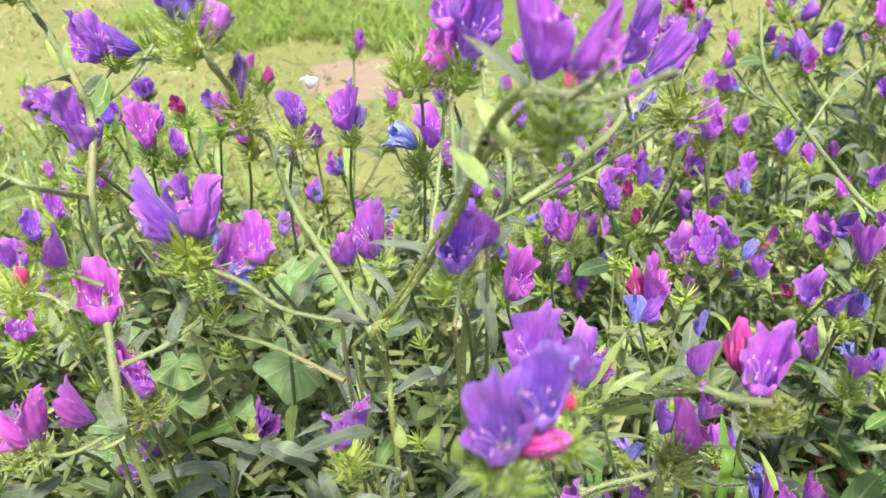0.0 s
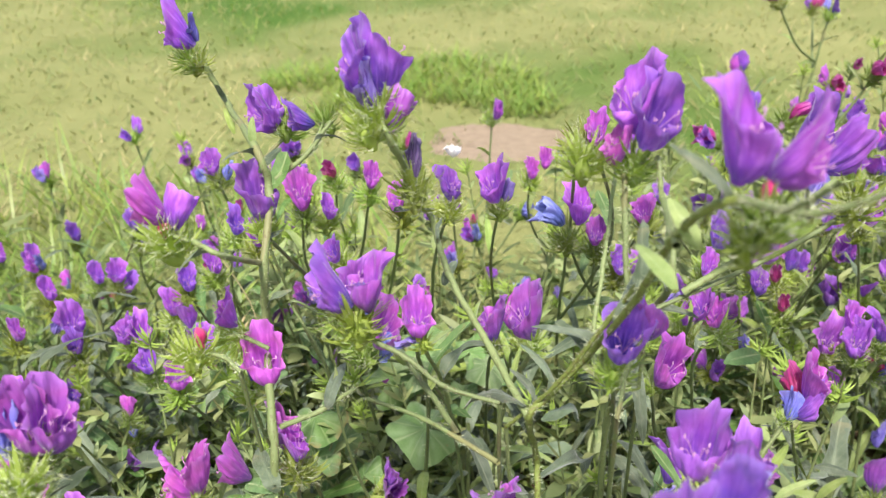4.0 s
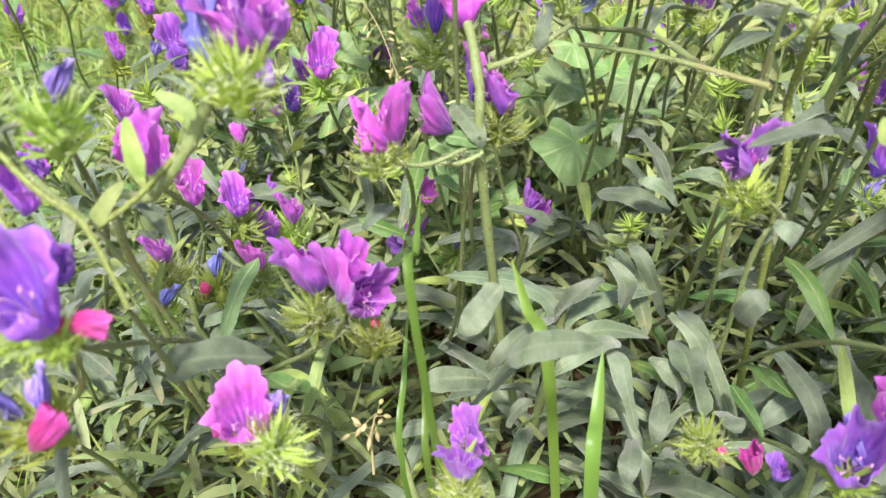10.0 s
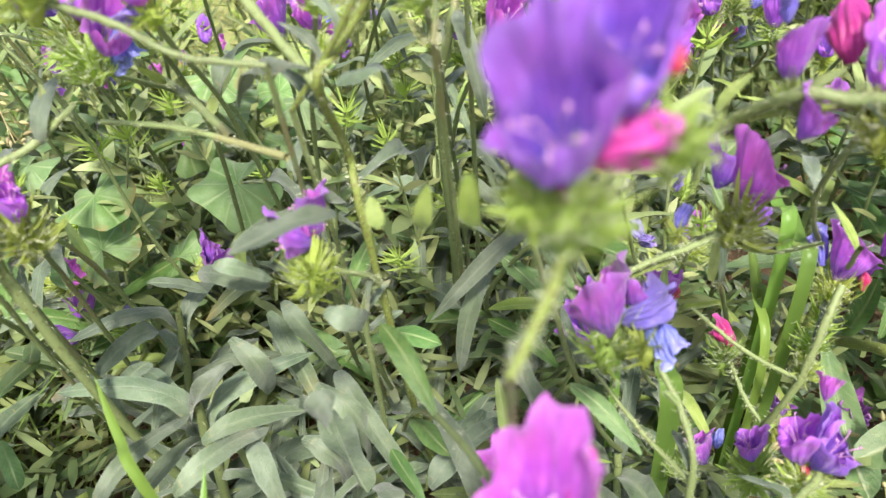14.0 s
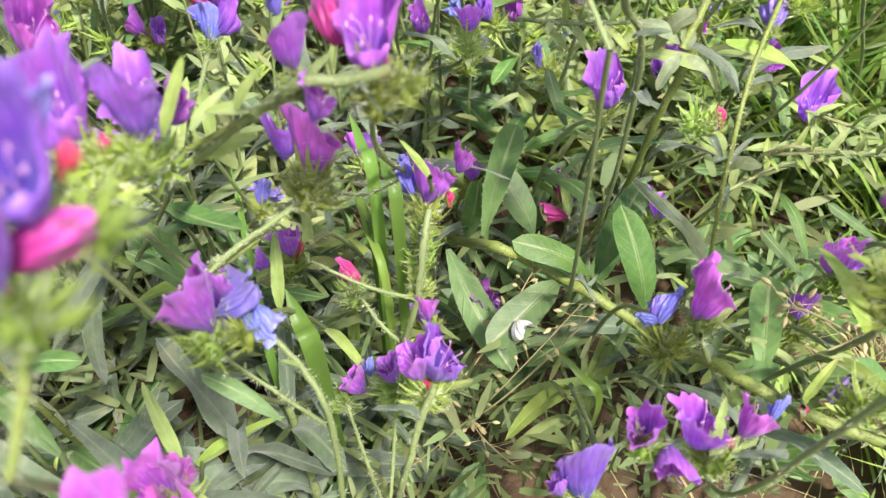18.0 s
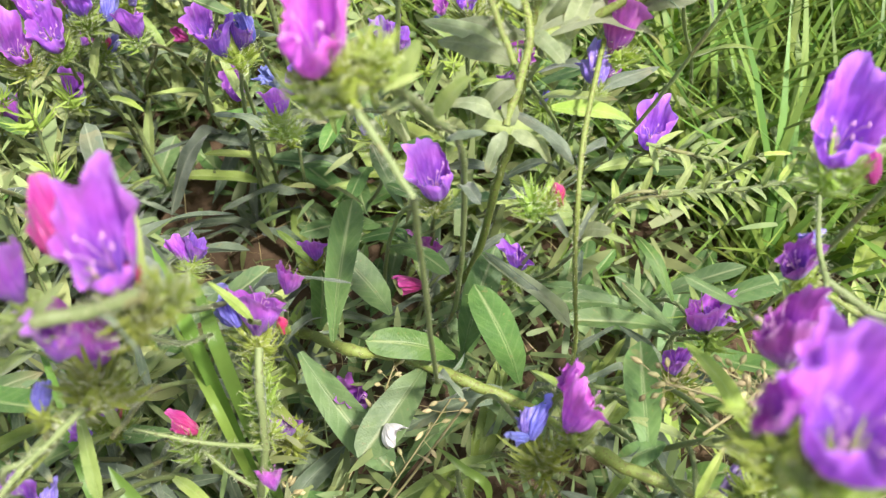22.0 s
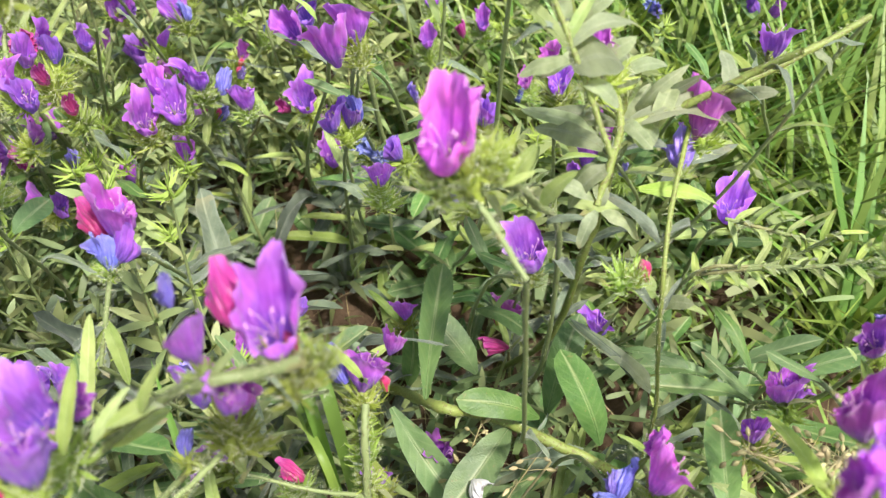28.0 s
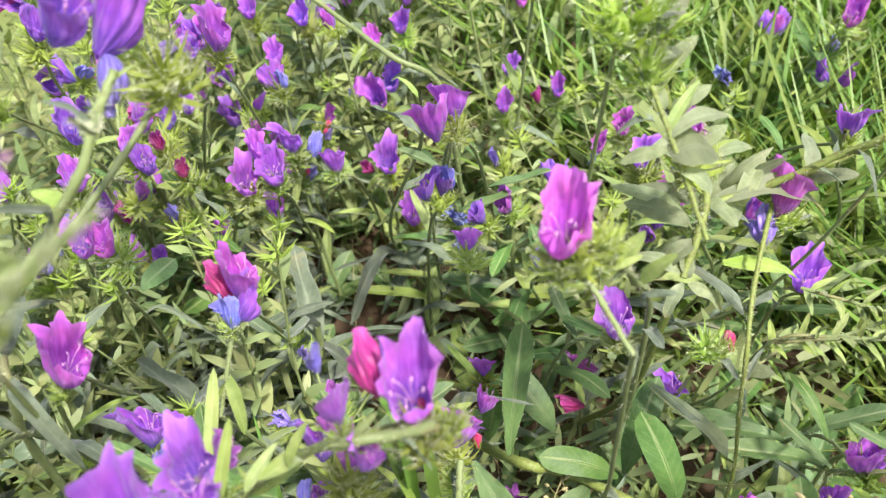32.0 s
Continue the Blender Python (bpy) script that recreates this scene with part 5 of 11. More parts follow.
bloom(p, "v", (-0.5057, 0.6313, 0.1336), (0.35, -0.13, 0.93), 0.92)
tuft(p, (-0.5076, 0.632, 0.1269), (0.2, -0.07, 0.98), 1.00)
p = plant(-0.5290, 0.6069, "bristly purple bugloss with violet funnel flowers on hairy green stems")
stalk(p, 'f', (-0.5267, 0.6115, 0), (-0.5122, 0.5656, 0.064), (-0.4902, 0.5582, 0.1222), (-0.4746, 0.5354, 0.1543))
stem(p, 0.0011, (-0.4902, 0.5582, 0.1222), (-0.4771, 0.5432, 0.1257), (-0.4641, 0.5282, 0.1373))
bloom(p, "v", (-0.4731, 0.5349, 0.1569), (0.46, -0.16, 0.87), 1.15)
bloom(p, "v", (-0.4628, 0.528, 0.14), (0.43, -0.08, 0.9), 0.76)
tuft(p, (-0.4756, 0.5357, 0.1505), (0.26, -0.09, 0.96), 1.00)
tuft(p, (-0.465, 0.5284, 0.1334), (0.24, -0.04, 0.97), 1.00)
p = plant(-0.4411, 0.5894, "bristly purple bugloss with violet funnel flowers on hairy green stems")
stalk(p, 'f', (-0.4409, 0.5876, 0), (-0.4481, 0.5572, 0.069), (-0.4033, 0.5296, 0.1326), (-0.3872, 0.5047, 0.1677))
bloom(p, "v", (-0.3864, 0.5043, 0.1706), (0.27, -0.14, 0.95), 0.84)
bloom(p, "v", (-0.3715, 0.5079, 0.1708), (0.28, -0.14, 0.95), 0.89)
tuft(p, (-0.3878, 0.505, 0.1638), (0.15, -0.08, 0.99), 1.00)
tuft(p, (-0.373, 0.5086, 0.1639), (0.15, -0.08, 0.99), 1.00)
p = plant(-0.4399, 0.4831, "bristly purple bugloss with violet funnel flowers on hairy green stems")
stalk(p, 'g', (-0.4408, 0.4901, 0), (-0.4238, 0.452, 0.0767), (-0.3684, 0.4343, 0.1483), (-0.3374, 0.4103, 0.1877))
bloom(p, "v", (-0.3364, 0.4098, 0.1905), (0.33, -0.17, 0.93), 1.16)
bloom(p, "b", (-0.3493, 0.408, 0.1915), (0.13, -0.07, 0.99), 0.70)
tuft(p, (-0.3381, 0.4107, 0.1838), (0.18, -0.09, 0.98), 1.00)
p = plant(-0.3177, 0.4718, "bristly purple bugloss with violet funnel flowers on hairy green stems")
stalk(p, 'g', (-0.3253, 0.4849, 0), (-0.3373, 0.469, 0.0848), (-0.2876, 0.4111, 0.1651), (-0.2711, 0.3792, 0.2096))
stem(p, 0.0011, (-0.2876, 0.4111, 0.1651), (-0.2741, 0.3942, 0.1738), (-0.2605, 0.377, 0.1906))
bloom(p, "v", (-0.2711, 0.3785, 0.2126), (0, -0.22, 0.98), 0.83)
bloom(p, "v", (-0.2635, 0.3793, 0.2108), (0.32, -0.1, 0.94), 0.96)
bloom(p, "v", (-0.26, 0.3763, 0.1936), (0.16, -0.22, 0.96), 0.76)
tuft(p, (-0.2712, 0.3797, 0.2057), (0, -0.12, 0.99), 1.00)
tuft(p, (-0.2608, 0.3776, 0.1866), (0.09, -0.12, 0.99), 1.00)
p = plant(-0.2423, 0.4300, "bristly purple bugloss with violet funnel flowers on hairy green stems")
stalk(p, 'g', (-0.2402, 0.4402, 0), (-0.2335, 0.434, 0.0935), (-0.2111, 0.3535, 0.1841), (-0.1975, 0.3151, 0.2349))
bloom(p, "m", (-0.1965, 0.3143, 0.2377), (0.32, -0.23, 0.92), 0.87)
tuft(p, (-0.1983, 0.3157, 0.2309), (0.18, -0.13, 0.98), 1.00)
p = plant(-0.4520, 0.6371, "bristly purple bugloss with violet funnel flowers on hairy green stems")
stalk(p, 'y', (-0.4466, 0.6227, 0), (-0.4269, 0.6188, 0.0703), (-0.4044, 0.5829, 0.1355), (-0.3863, 0.5657, 0.1712))
bloom(p, "v", (-0.3853, 0.5652, 0.174), (0.32, -0.15, 0.94), 0.76)
tuft(p, (-0.387, 0.566, 0.1673), (0.17, -0.09, 0.98), 1.00)
p = plant(-0.2826, 0.6577, "bristly purple bugloss with violet funnel flowers on hairy green stems")
stalk(p, 'f', (-0.2897, 0.6532, 0), (-0.3057, 0.6187, 0.1002), (-0.259, 0.5655, 0.1968), (-0.2457, 0.5277, 0.2502))
bloom(p, "v", (-0.2451, 0.527, 0.253), (0.19, -0.24, 0.95), 0.76)
tuft(p, (-0.2461, 0.5283, 0.2462), (0.1, -0.13, 0.99), 1.00)
p = plant(-0.2993, 0.4930, "bristly purple bugloss with violet funnel flowers on hairy green stems")
stalk(p, 'g', (-0.3065, 0.4968, 0), (-0.28, 0.4663, 0.0822), (-0.2523, 0.4219, 0.16), (-0.2287, 0.3895, 0.203))
bloom(p, "v", (-0.2278, 0.389, 0.206), (0.25, -0.13, 0.96), 0.76)
tuft(p, (-0.2292, 0.3898, 0.1991), (0.14, -0.07, 0.99), 1.00)
p = plant(-0.2289, 0.2727, "bristly purple bugloss with magenta-purple flowers on hairy stems")
stalk(p, 'y', (-0.2357, 0.266, 0), (-0.2452, 0.2232, 0.1039), (-0.1566, 0.1885, 0.2034), (-0.123, 0.1548, 0.2584))
p = plant(-0.1882, 0.3768, "bristly purple bugloss with violet funnel flowers on hairy green stems")
stalk(p, 'f', (-0.1821, 0.3667, 0), (-0.1809, 0.3317, 0.1018), (-0.1451, 0.2712, 0.2019), (-0.1291, 0.228, 0.2583))
stalk(p, 'g', (-0.176, 0.3666, 0), (-0.1338, 0.3071, 0.1062), (-0.1217, 0.2791, 0.2111), (-0.0989, 0.2406, 0.2688))
bloom(p, "v", (-0.0984, 0.2407, 0.2719), (0.11, 0.1, 0.99), 0.76)
tuft(p, (-0.0992, 0.2406, 0.2648), (0.06, 0.05, 1), 1.00)
p = plant(-0.2069, 0.3965, "bristly purple bugloss with violet funnel flowers on hairy green stems")
stalk(p, 'f', (-0.1968, 0.3896, 0), (-0.1545, 0.347, 0.1104), (-0.1484, 0.3051, 0.221), (-0.1273, 0.2668, 0.2825))
bloom(p, "c", (-0.1272, 0.2682, 0.2851), (0.04, 0.48, 0.88), 0.75)
tuft(p, (-0.1274, 0.2658, 0.2786), (0.02, 0.27, 0.96), 1.00)
p = plant(-0.2608, 0.2550, "bristly purple bugloss with magenta-purple flowers on hairy stems")
stem(p, 0.002, (-0.142, 0.1617, 0.3285), (-0.1455, 0.1587, 0.3257), (-0.156, 0.1565, 0.3094), (-0.1705, 0.1551, 0.2937), (-0.193, 0.1629, 0.2757), (-0.2097, 0.1858, 0.1524), (-0.2608, 0.255, 0))
stem(p, 0.002, (-0.1699, 0.1306, 0.3038), (-0.1829, 0.134, 0.3114), (-0.1926, 0.1368, 0.3229), (-0.1984, 0.1372, 0.3274))
tuft(p, (-0.1407, 0.1603, 0.3241), (-0.02, 0.35, 0.94), 1.14)
foliage(p, "y", (-0.1724, 0.1336, 0.3008), (0.58, 0.57, 0.58), 0.26, 1.87, (0.34, -0.38, 0.86))
foliage(p, "y", (-0.1605, 0.1422, 0.3097), (-0.38, 0.32, 0.87), 0.29, 1.68, (0.31, -0.42, 0.85))
foliage(p, "y", (-0.1492, 0.1524, 0.3201), (-0.64, 0.11, 0.76), 0.21, 2.34, (0.29, -0.46, 0.84))
p = plant(-0.2251, 0.2179, "bristly purple bugloss with violet flowers and red buds")
stalk(p, 'y', (-0.2253, 0.213, 0), (-0.2093, 0.2113, 0.0952), (-0.1634, 0.1537, 0.1855), (-0.1373, 0.1282, 0.2351))
tuft(p, (-0.1389, 0.1273, 0.2315), (0.41, 0.23, 0.88), 0.97)
p = plant(-0.1461, 0.2389, "bristly purple bugloss with violet funnel flowers on hairy green stems")
stalk(p, 'y', (-0.1427, 0.2369, 0), (-0.1035, 0.2396, 0.0844), (-0.107, 0.1703, 0.1643), (-0.0919, 0.1414, 0.2082))
bloom(p, "v", (-0.0923, 0.1431, 0.2086), (0.07, 0.16, 0.98), 0.76)
tuft(p, (-0.0919, 0.14, 0.2045), (-0.02, 0.35, 0.94), 0.88)
p = plant(-0.3069, 0.2122, "bristly purple bugloss with violet flowers and shrivelled blue ones")
stalk(p, 'g', (-0.3101, 0.2165, 0), (-0.2967, 0.1811, 0.1195), (-0.2029, 0.134, 0.2355), (-0.1676, 0.1091, 0.2887))
stalk(p, 'g', (-0.3065, 0.2186, 0), (-0.2675, 0.1782, 0.1192), (-0.2142, 0.1194, 0.2346), (-0.1847, 0.087, 0.2882))
stem(p, 0.0011, (-0.2142, 0.1194, 0.2346), (-0.1934, 0.1072, 0.251), (-0.1765, 0.0989, 0.2714))
bloom(p, "r", (-0.1872, 0.0858, 0.2895), (-0.88, -0.32, 0.36), 0.70)
bloom(p, "b", (-0.1788, 0.0984, 0.2731), (-0.66, -0.31, 0.68), 0.70)
bloom(p, "p", (-0.1713, 0.0911, 0.2722), (0.55, 0.41, 0.73), 0.70)
bloom(p, "b", (-0.1703, 0.0977, 0.2779), (-0.16, 0.22, 0.96), 0.70)
tuft(p, (-0.1822, 0.0875, 0.2852), (-0.58, -0.21, 0.79), 0.70)
tuft(p, (-0.1742, 0.099, 0.2684), (-0.39, -0.18, 0.9), 1.00)
p = plant(-0.3624, 0.2412, "bristly purple bugloss with violet funnel flowers on hairy green stems")
stalk(p, 'y', (-0.3733, 0.2491, 0), (-0.3285, 0.2361, 0.136), (-0.2495, 0.1594, 0.2693), (-0.2002, 0.1243, 0.3388))
p = plant(-0.3499, 0.2491, "bristly purple bugloss with violet funnel flowers on hairy green stems")
stalk(p, 'g', (-0.3498, 0.2486, 0), (-0.3098, 0.2236, 0.1156), (-0.2576, 0.1722, 0.2277), (-0.2189, 0.1403, 0.2888))
bloom(p, "m", (-0.2186, 0.14, 0.2918), (0.09, -0.08, 0.99), 0.76)
bloom(p, "v", (-0.2072, 0.1484, 0.2884), (0.25, 0.18, 0.95), 0.76)
bloom(p, "v", (-0.2207, 0.1356, 0.2769), (-0.28, -0.55, 0.79), 0.76)
tuft(p, (-0.2191, 0.1404, 0.2848), (0.05, -0.04, 1), 1.00)
p = plant(-0.3324, 0.1792, "bristly purple bugloss with violet flowers and red buds")
stalk(p, 'g', (-0.32, 0.1818, 0), (-0.312, 0.16, 0.1111), (-0.2529, 0.1254, 0.2184), (-0.2258, 0.1028, 0.2759))
stalk(p, 'f', (-0.3353, 0.1861, 0), (-0.3159, 0.146, 0.1146), (-0.2505, 0.1159, 0.2255), (-0.2177, 0.0893, 0.283))
bloom(p, "v", (-0.2255, 0.103, 0.2787), (0.17, 0.05, 0.98), 0.76)
bloom(p, "r", (-0.226, 0.0998, 0.2739), (0.29, 0.4, 0.87), 0.70)
bloom(p, "v", (-0.2333, 0.1084, 0.2864), (-0.24, -0.09, 0.97), 0.76)
bloom(p, "b", (-0.2193, 0.0896, 0.2855), (-0.49, 0.07, 0.87), 0.70)
tuft(p, (-0.2261, 0.1025, 0.2721), (0.09, 0.03, 1), 1.00)
tuft(p, (-0.2164, 0.0889, 0.2793), (-0.28, 0.04, 0.96), 1.00)
p = plant(-0.3084, 0.2631, "bristly purple bugloss with violet funnel flowers on hairy green stems")
stalk(p, 'g', (-0.3122, 0.2649, 0), (-0.2586, 0.2281, 0.1121), (-0.2258, 0.1609, 0.2203), (-0.1911, 0.1185, 0.2778))
bloom(p, "v", (-0.1921, 0.1184, 0.2805), (-0.29, -0.12, 0.95), 0.76)
tuft(p, (-0.1902, 0.1185, 0.2742), (-0.16, -0.07, 0.98), 1.00)
p = plant(-0.2987, 0.2751, "bristly purple bugloss with violet funnel flowers on hairy green stems")
stalk(p, 'g', (-0.31, 0.2779, 0), (-0.2961, 0.2388, 0.1289), (-0.218, 0.1836, 0.255), (-0.179, 0.1431, 0.324))
bloom(p, "b", (-0.1786, 0.1442, 0.3269), (0.07, 0.45, 0.89), 0.70)
tuft(p, (-0.1794, 0.1423, 0.32), (0.04, 0.25, 0.97), 1.00)
p = plant(-0.3525, 0.3439, "bristly purple bugloss with violet funnel flowers on hairy green stems")
stalk(p, 'y', (-0.359, 0.3506, 0), (-0.3374, 0.3119, 0.0985), (-0.2866, 0.2811, 0.193), (-0.2554, 0.251, 0.2453))
bloom(p, "m", (-0.2545, 0.2512, 0.2482), (0.31, 0.07, 0.95), 0.76)
tuft(p, (-0.2562, 0.251, 0.2413), (0.17, 0.04, 0.98), 1.00)
p = plant(-0.2757, 0.3202, "bristly purple bugloss with violet flowers and shrivelled blue ones")
stalk(p, 'g', (-0.2745, 0.3265, 0), (-0.2839, 0.2893, 0.0956), (-0.2414, 0.2599, 0.1874), (-0.2273, 0.2312, 0.2379))
stem(p, 0.0011, (-0.2414, 0.2599, 0.1874), (-0.2218, 0.2458, 0.2), (-0.2023, 0.2316, 0.2208))
stem(p, 0.0011, (-0.2414, 0.2599, 0.1874), (-0.218, 0.2415, 0.1899), (-0.1946, 0.2233, 0.2003))
stem(p, 0.0011, (-0.2414, 0.2599, 0.1874), (-0.2342, 0.2304, 0.188), (-0.2271, 0.201, 0.1965))
stem(p, 0.0011, (-0.2414, 0.2599, 0.1874), (-0.2171, 0.257, 0.1897), (-0.1928, 0.254, 0.2))
bloom(p, "m", (-0.2272, 0.2307, 0.241), (0.03, -0.14, 0.99), 0.80)
bloom(p, "m", (-0.2015, 0.2315, 0.2238), (0.27, 0, 0.96), 0.76)
bloom(p, "m", (-0.1944, 0.2235, 0.2033), (0.02, 0.09, 1), 0.76)
bloom(p, "b", (-0.2077, 0.2145, 0.2067), (-0.1, 0.39, 0.91), 0.70)
bloom(p, "r", (-0.2095, 0.2066, 0.2018), (0.13, 0.35, 0.93), 0.70)
bloom(p, "b", (-0.2263, 0.2021, 0.1993), (0.27, 0.37, 0.89), 0.70)
bloom(p, "m", (-0.1925, 0.2544, 0.203), (0.11, 0.15, 0.98), 0.76)
bloom(p, "m", (-0.1998, 0.2457, 0.2003), (0.18, 0.18, 0.97), 0.77)
bloom(p, "m", (-0.2169, 0.2269, 0.2309), (0.25, 0.02, 0.97), 0.94)
tuft(p, (-0.2274, 0.2315, 0.2339), (0.02, -0.08, 1), 1.00)
tuft(p, (-0.2029, 0.2317, 0.2168), (0.15, 0, 0.99), 1.00)
tuft(p, (-0.1946, 0.2232, 0.1962), (0.01, 0.05, 1), 1.00)
tuft(p, (-0.2073, 0.2125, 0.1999), (-0.05, 0.22, 0.97), 1.00)
tuft(p, (-0.2277, 0.2002, 0.1927), (0.15, 0.21, 0.97), 1.00)
tuft(p, (-0.1932, 0.2538, 0.196), (0.06, 0.08, 0.99), 1.00)
p = plant(-0.3353, 0.3128, "bristly purple bugloss with violet funnel flowers on hairy green stems")
stalk(p, 'f', (-0.3281, 0.3098, 0), (-0.2832, 0.2707, 0.0843), (-0.2579, 0.2417, 0.1638), (-0.228, 0.2125, 0.2076))
bloom(p, "m", (-0.2278, 0.2129, 0.2105), (0.07, 0.11, 0.99), 0.76)
tuft(p, (-0.2281, 0.2124, 0.2035), (0.04, 0.06, 1), 1.00)
p = plant(-0.3599, 0.4942, "bristly purple bugloss with violet funnel flowers on hairy green stems")
stalk(p, 'f', (-0.3479, 0.4895, 0), (-0.3326, 0.4528, 0.0751), (-0.3334, 0.4256, 0.1453), (-0.3271, 0.3982, 0.184))
bloom(p, "v", (-0.3263, 0.3973, 0.1867), (0.26, -0.3, 0.92), 0.76)
tuft(p, (-0.3277, 0.3989, 0.18), (0.14, -0.16, 0.98), 1.00)
p = plant(-0.4432, 0.4492, "bristly purple bugloss with violet funnel flowers on hairy green stems")
stalk(p, 'g', (-0.4466, 0.4478, 0), (-0.427, 0.4323, 0.0795), (-0.3885, 0.4065, 0.1542), (-0.3636, 0.3886, 0.1952))
bloom(p, "m", (-0.3622, 0.3886, 0.198), (0.45, -0.01, 0.89), 0.76)
tuft(p, (-0.3646, 0.3887, 0.1914), (0.25, -0.01, 0.97), 1.00)
p = plant(-0.5342, 0.5214, "bristly purple bugloss with violet funnel flowers on hairy green stems")
stalk(p, 'g', (-0.5443, 0.5196, 0), (-0.5321, 0.4863, 0.0783), (-0.4899, 0.4584, 0.1517), (-0.4665, 0.4321, 0.1921))
bloom(p, "v", (-0.4653, 0.4321, 0.1949), (0.41, -0.03, 0.91), 0.76)
tuft(p, (-0.4674, 0.4322, 0.1882), (0.23, -0.01, 0.97), 1.00)
p = plant(-0.5351, 0.5692, "bristly purple bugloss with violet funnel flowers on hairy green stems")
stalk(p, 'f', (-0.5312, 0.5698, 0), (-0.5331, 0.5437, 0.0886), (-0.4764, 0.4898, 0.1727), (-0.4529, 0.4553, 0.2191))
stem(p, 0.0011, (-0.4764, 0.4898, 0.1727), (-0.4527, 0.4742, 0.187), (-0.4291, 0.4588, 0.2093))
bloom(p, "m", (-0.4521, 0.4549, 0.222), (0.26, -0.12, 0.96), 0.76)
bloom(p, "v", (-0.4275, 0.4586, 0.2118), (0.51, -0.02, 0.86), 0.76)
tuft(p, (-0.4535, 0.4556, 0.2152), (0.15, -0.07, 0.99), 1.00)
tuft(p, (-0.4302, 0.4588, 0.2054), (0.29, -0.01, 0.96), 1.00)
p = plant(-0.4459, 0.4913, "bristly purple bugloss with violet funnel flowers on hairy green stems")
stalk(p, 'g', (-0.4327, 0.4944, 0), (-0.4338, 0.472, 0.0865), (-0.374, 0.4362, 0.1685), (-0.3489, 0.4111, 0.2136))
bloom(p, "v", (-0.3479, 0.4108, 0.2164), (0.33, -0.08, 0.94), 0.76)
tuft(p, (-0.3496, 0.4113, 0.2097), (0.18, -0.04, 0.98), 1.00)
p = plant(-0.3979, 0.3277, "bristly purple bugloss with violet funnel flowers on hairy green stems")
stalk(p, 'g', (-0.4074, 0.3244, 0), (-0.3687, 0.2914, 0.116), (-0.3162, 0.2498, 0.229), (-0.2771, 0.2178, 0.2912))
bloom(p, "b", (-0.277, 0.219, 0.2939), (0.03, 0.44, 0.9), 0.88)
tuft(p, (-0.2771, 0.2168, 0.2873), (0.02, 0.25, 0.97), 1.00)
p = plant(-0.5186, 0.4889, "bristly purple bugloss with violet funnel flowers on hairy green stems")
stalk(p, 'f', (-0.5186, 0.4999, 0), (-0.492, 0.4546, 0.1065), (-0.4452, 0.4121, 0.2093), (-0.4137, 0.3745, 0.2661))
bloom(p, "v", (-0.413, 0.3745, 0.269), (0.25, 0, 0.97), 0.76)
bloom(p, "v", (-0.423, 0.3751, 0.2757), (0.26, 0, 0.96), 0.76)
tuft(p, (-0.4143, 0.3745, 0.2621), (0.14, 0, 0.99), 1.00)
p = plant(-0.4616, 0.6139, "bristly purple bugloss with violet funnel flowers on hairy green stems")
stalk(p, 'f', (-0.4811, 0.6067, 0), (-0.4609, 0.5984, 0.0797), (-0.4042, 0.5633, 0.1545), (-0.3712, 0.5448, 0.1957))
bloom(p, "v", (-0.3707, 0.5442, 0.1986), (0.14, -0.2, 0.97), 0.76)
tuft(p, (-0.3716, 0.5452, 0.1917), (0.08, -0.11, 0.99), 1.00)
p = plant(-0.4849, 0.3930, "bristly purple bugloss with violet funnel flowers on hairy green stems")
stalk(p, 'y', (-0.4938, 0.3983, 0), (-0.5043, 0.3689, 0.0927), (-0.4452, 0.3587, 0.1811), (-0.4244, 0.3417, 0.2297))
bloom(p, "v", (-0.4235, 0.3415, 0.2326), (0.3, -0.06, 0.95), 0.76)
tuft(p, (-0.425, 0.3418, 0.2258), (0.17, -0.03, 0.99), 1.00)
p = plant(-0.3353, 0.4796, "bristly purple bugloss with violet funnel flowers on hairy green stems")
stalk(p, 'y', (-0.3316, 0.4769, 0), (-0.296, 0.4725, 0.0651), (-0.285, 0.4275, 0.1248), (-0.265, 0.4063, 0.1577))
bloom(p, "v", (-0.2642, 0.4055, 0.1605), (0.24, -0.26, 0.93), 0.91)
tuft(p, (-0.2655, 0.4068, 0.1538), (0.13, -0.15, 0.98), 1.00)
p = plant(-0.3422, 0.5256, "bristly purple bugloss with violet funnel flowers on hairy green stems")
stalk(p, 'y', (-0.3432, 0.5205, 0), (-0.3294, 0.5149, 0.0603), (-0.3018, 0.4788, 0.1149), (-0.2842, 0.4608, 0.1449))
bloom(p, "v", (-0.2833, 0.4606, 0.1478), (0.29, -0.07, 0.96), 0.76)
tuft(p, (-0.2848, 0.461, 0.141), (0.16, -0.04, 0.99), 1.00)
p = plant(-0.3747, 0.5197, "bristly purple bugloss with violet funnel flowers on hairy green stems")
stalk(p, 'f', (-0.3688, 0.5117, 0), (-0.3419, 0.4717, 0.0792), (-0.3046, 0.4571, 0.1533), (-0.277, 0.4337, 0.1942))
bloom(p, "v", (-0.2761, 0.4333, 0.1971), (0.28, -0.08, 0.95), 0.85)
tuft(p, (-0.2777, 0.4338, 0.1903), (0.16, -0.05, 0.99), 1.00)
p = plant(-0.4155, 0.4058, "bristly purple bugloss with violet funnel flowers on hairy green stems")
stalk(p, 'f', (-0.3988, 0.4041, 0), (-0.3854, 0.3996, 0.0747), (-0.3501, 0.3624, 0.1441), (-0.3291, 0.3445, 0.1824))
bloom(p, "v", (-0.3285, 0.3444, 0.1853), (0.23, -0.03, 0.97), 0.76)
tuft(p, (-0.3298, 0.3446, 0.1784), (0.13, -0.02, 0.99), 1.00)
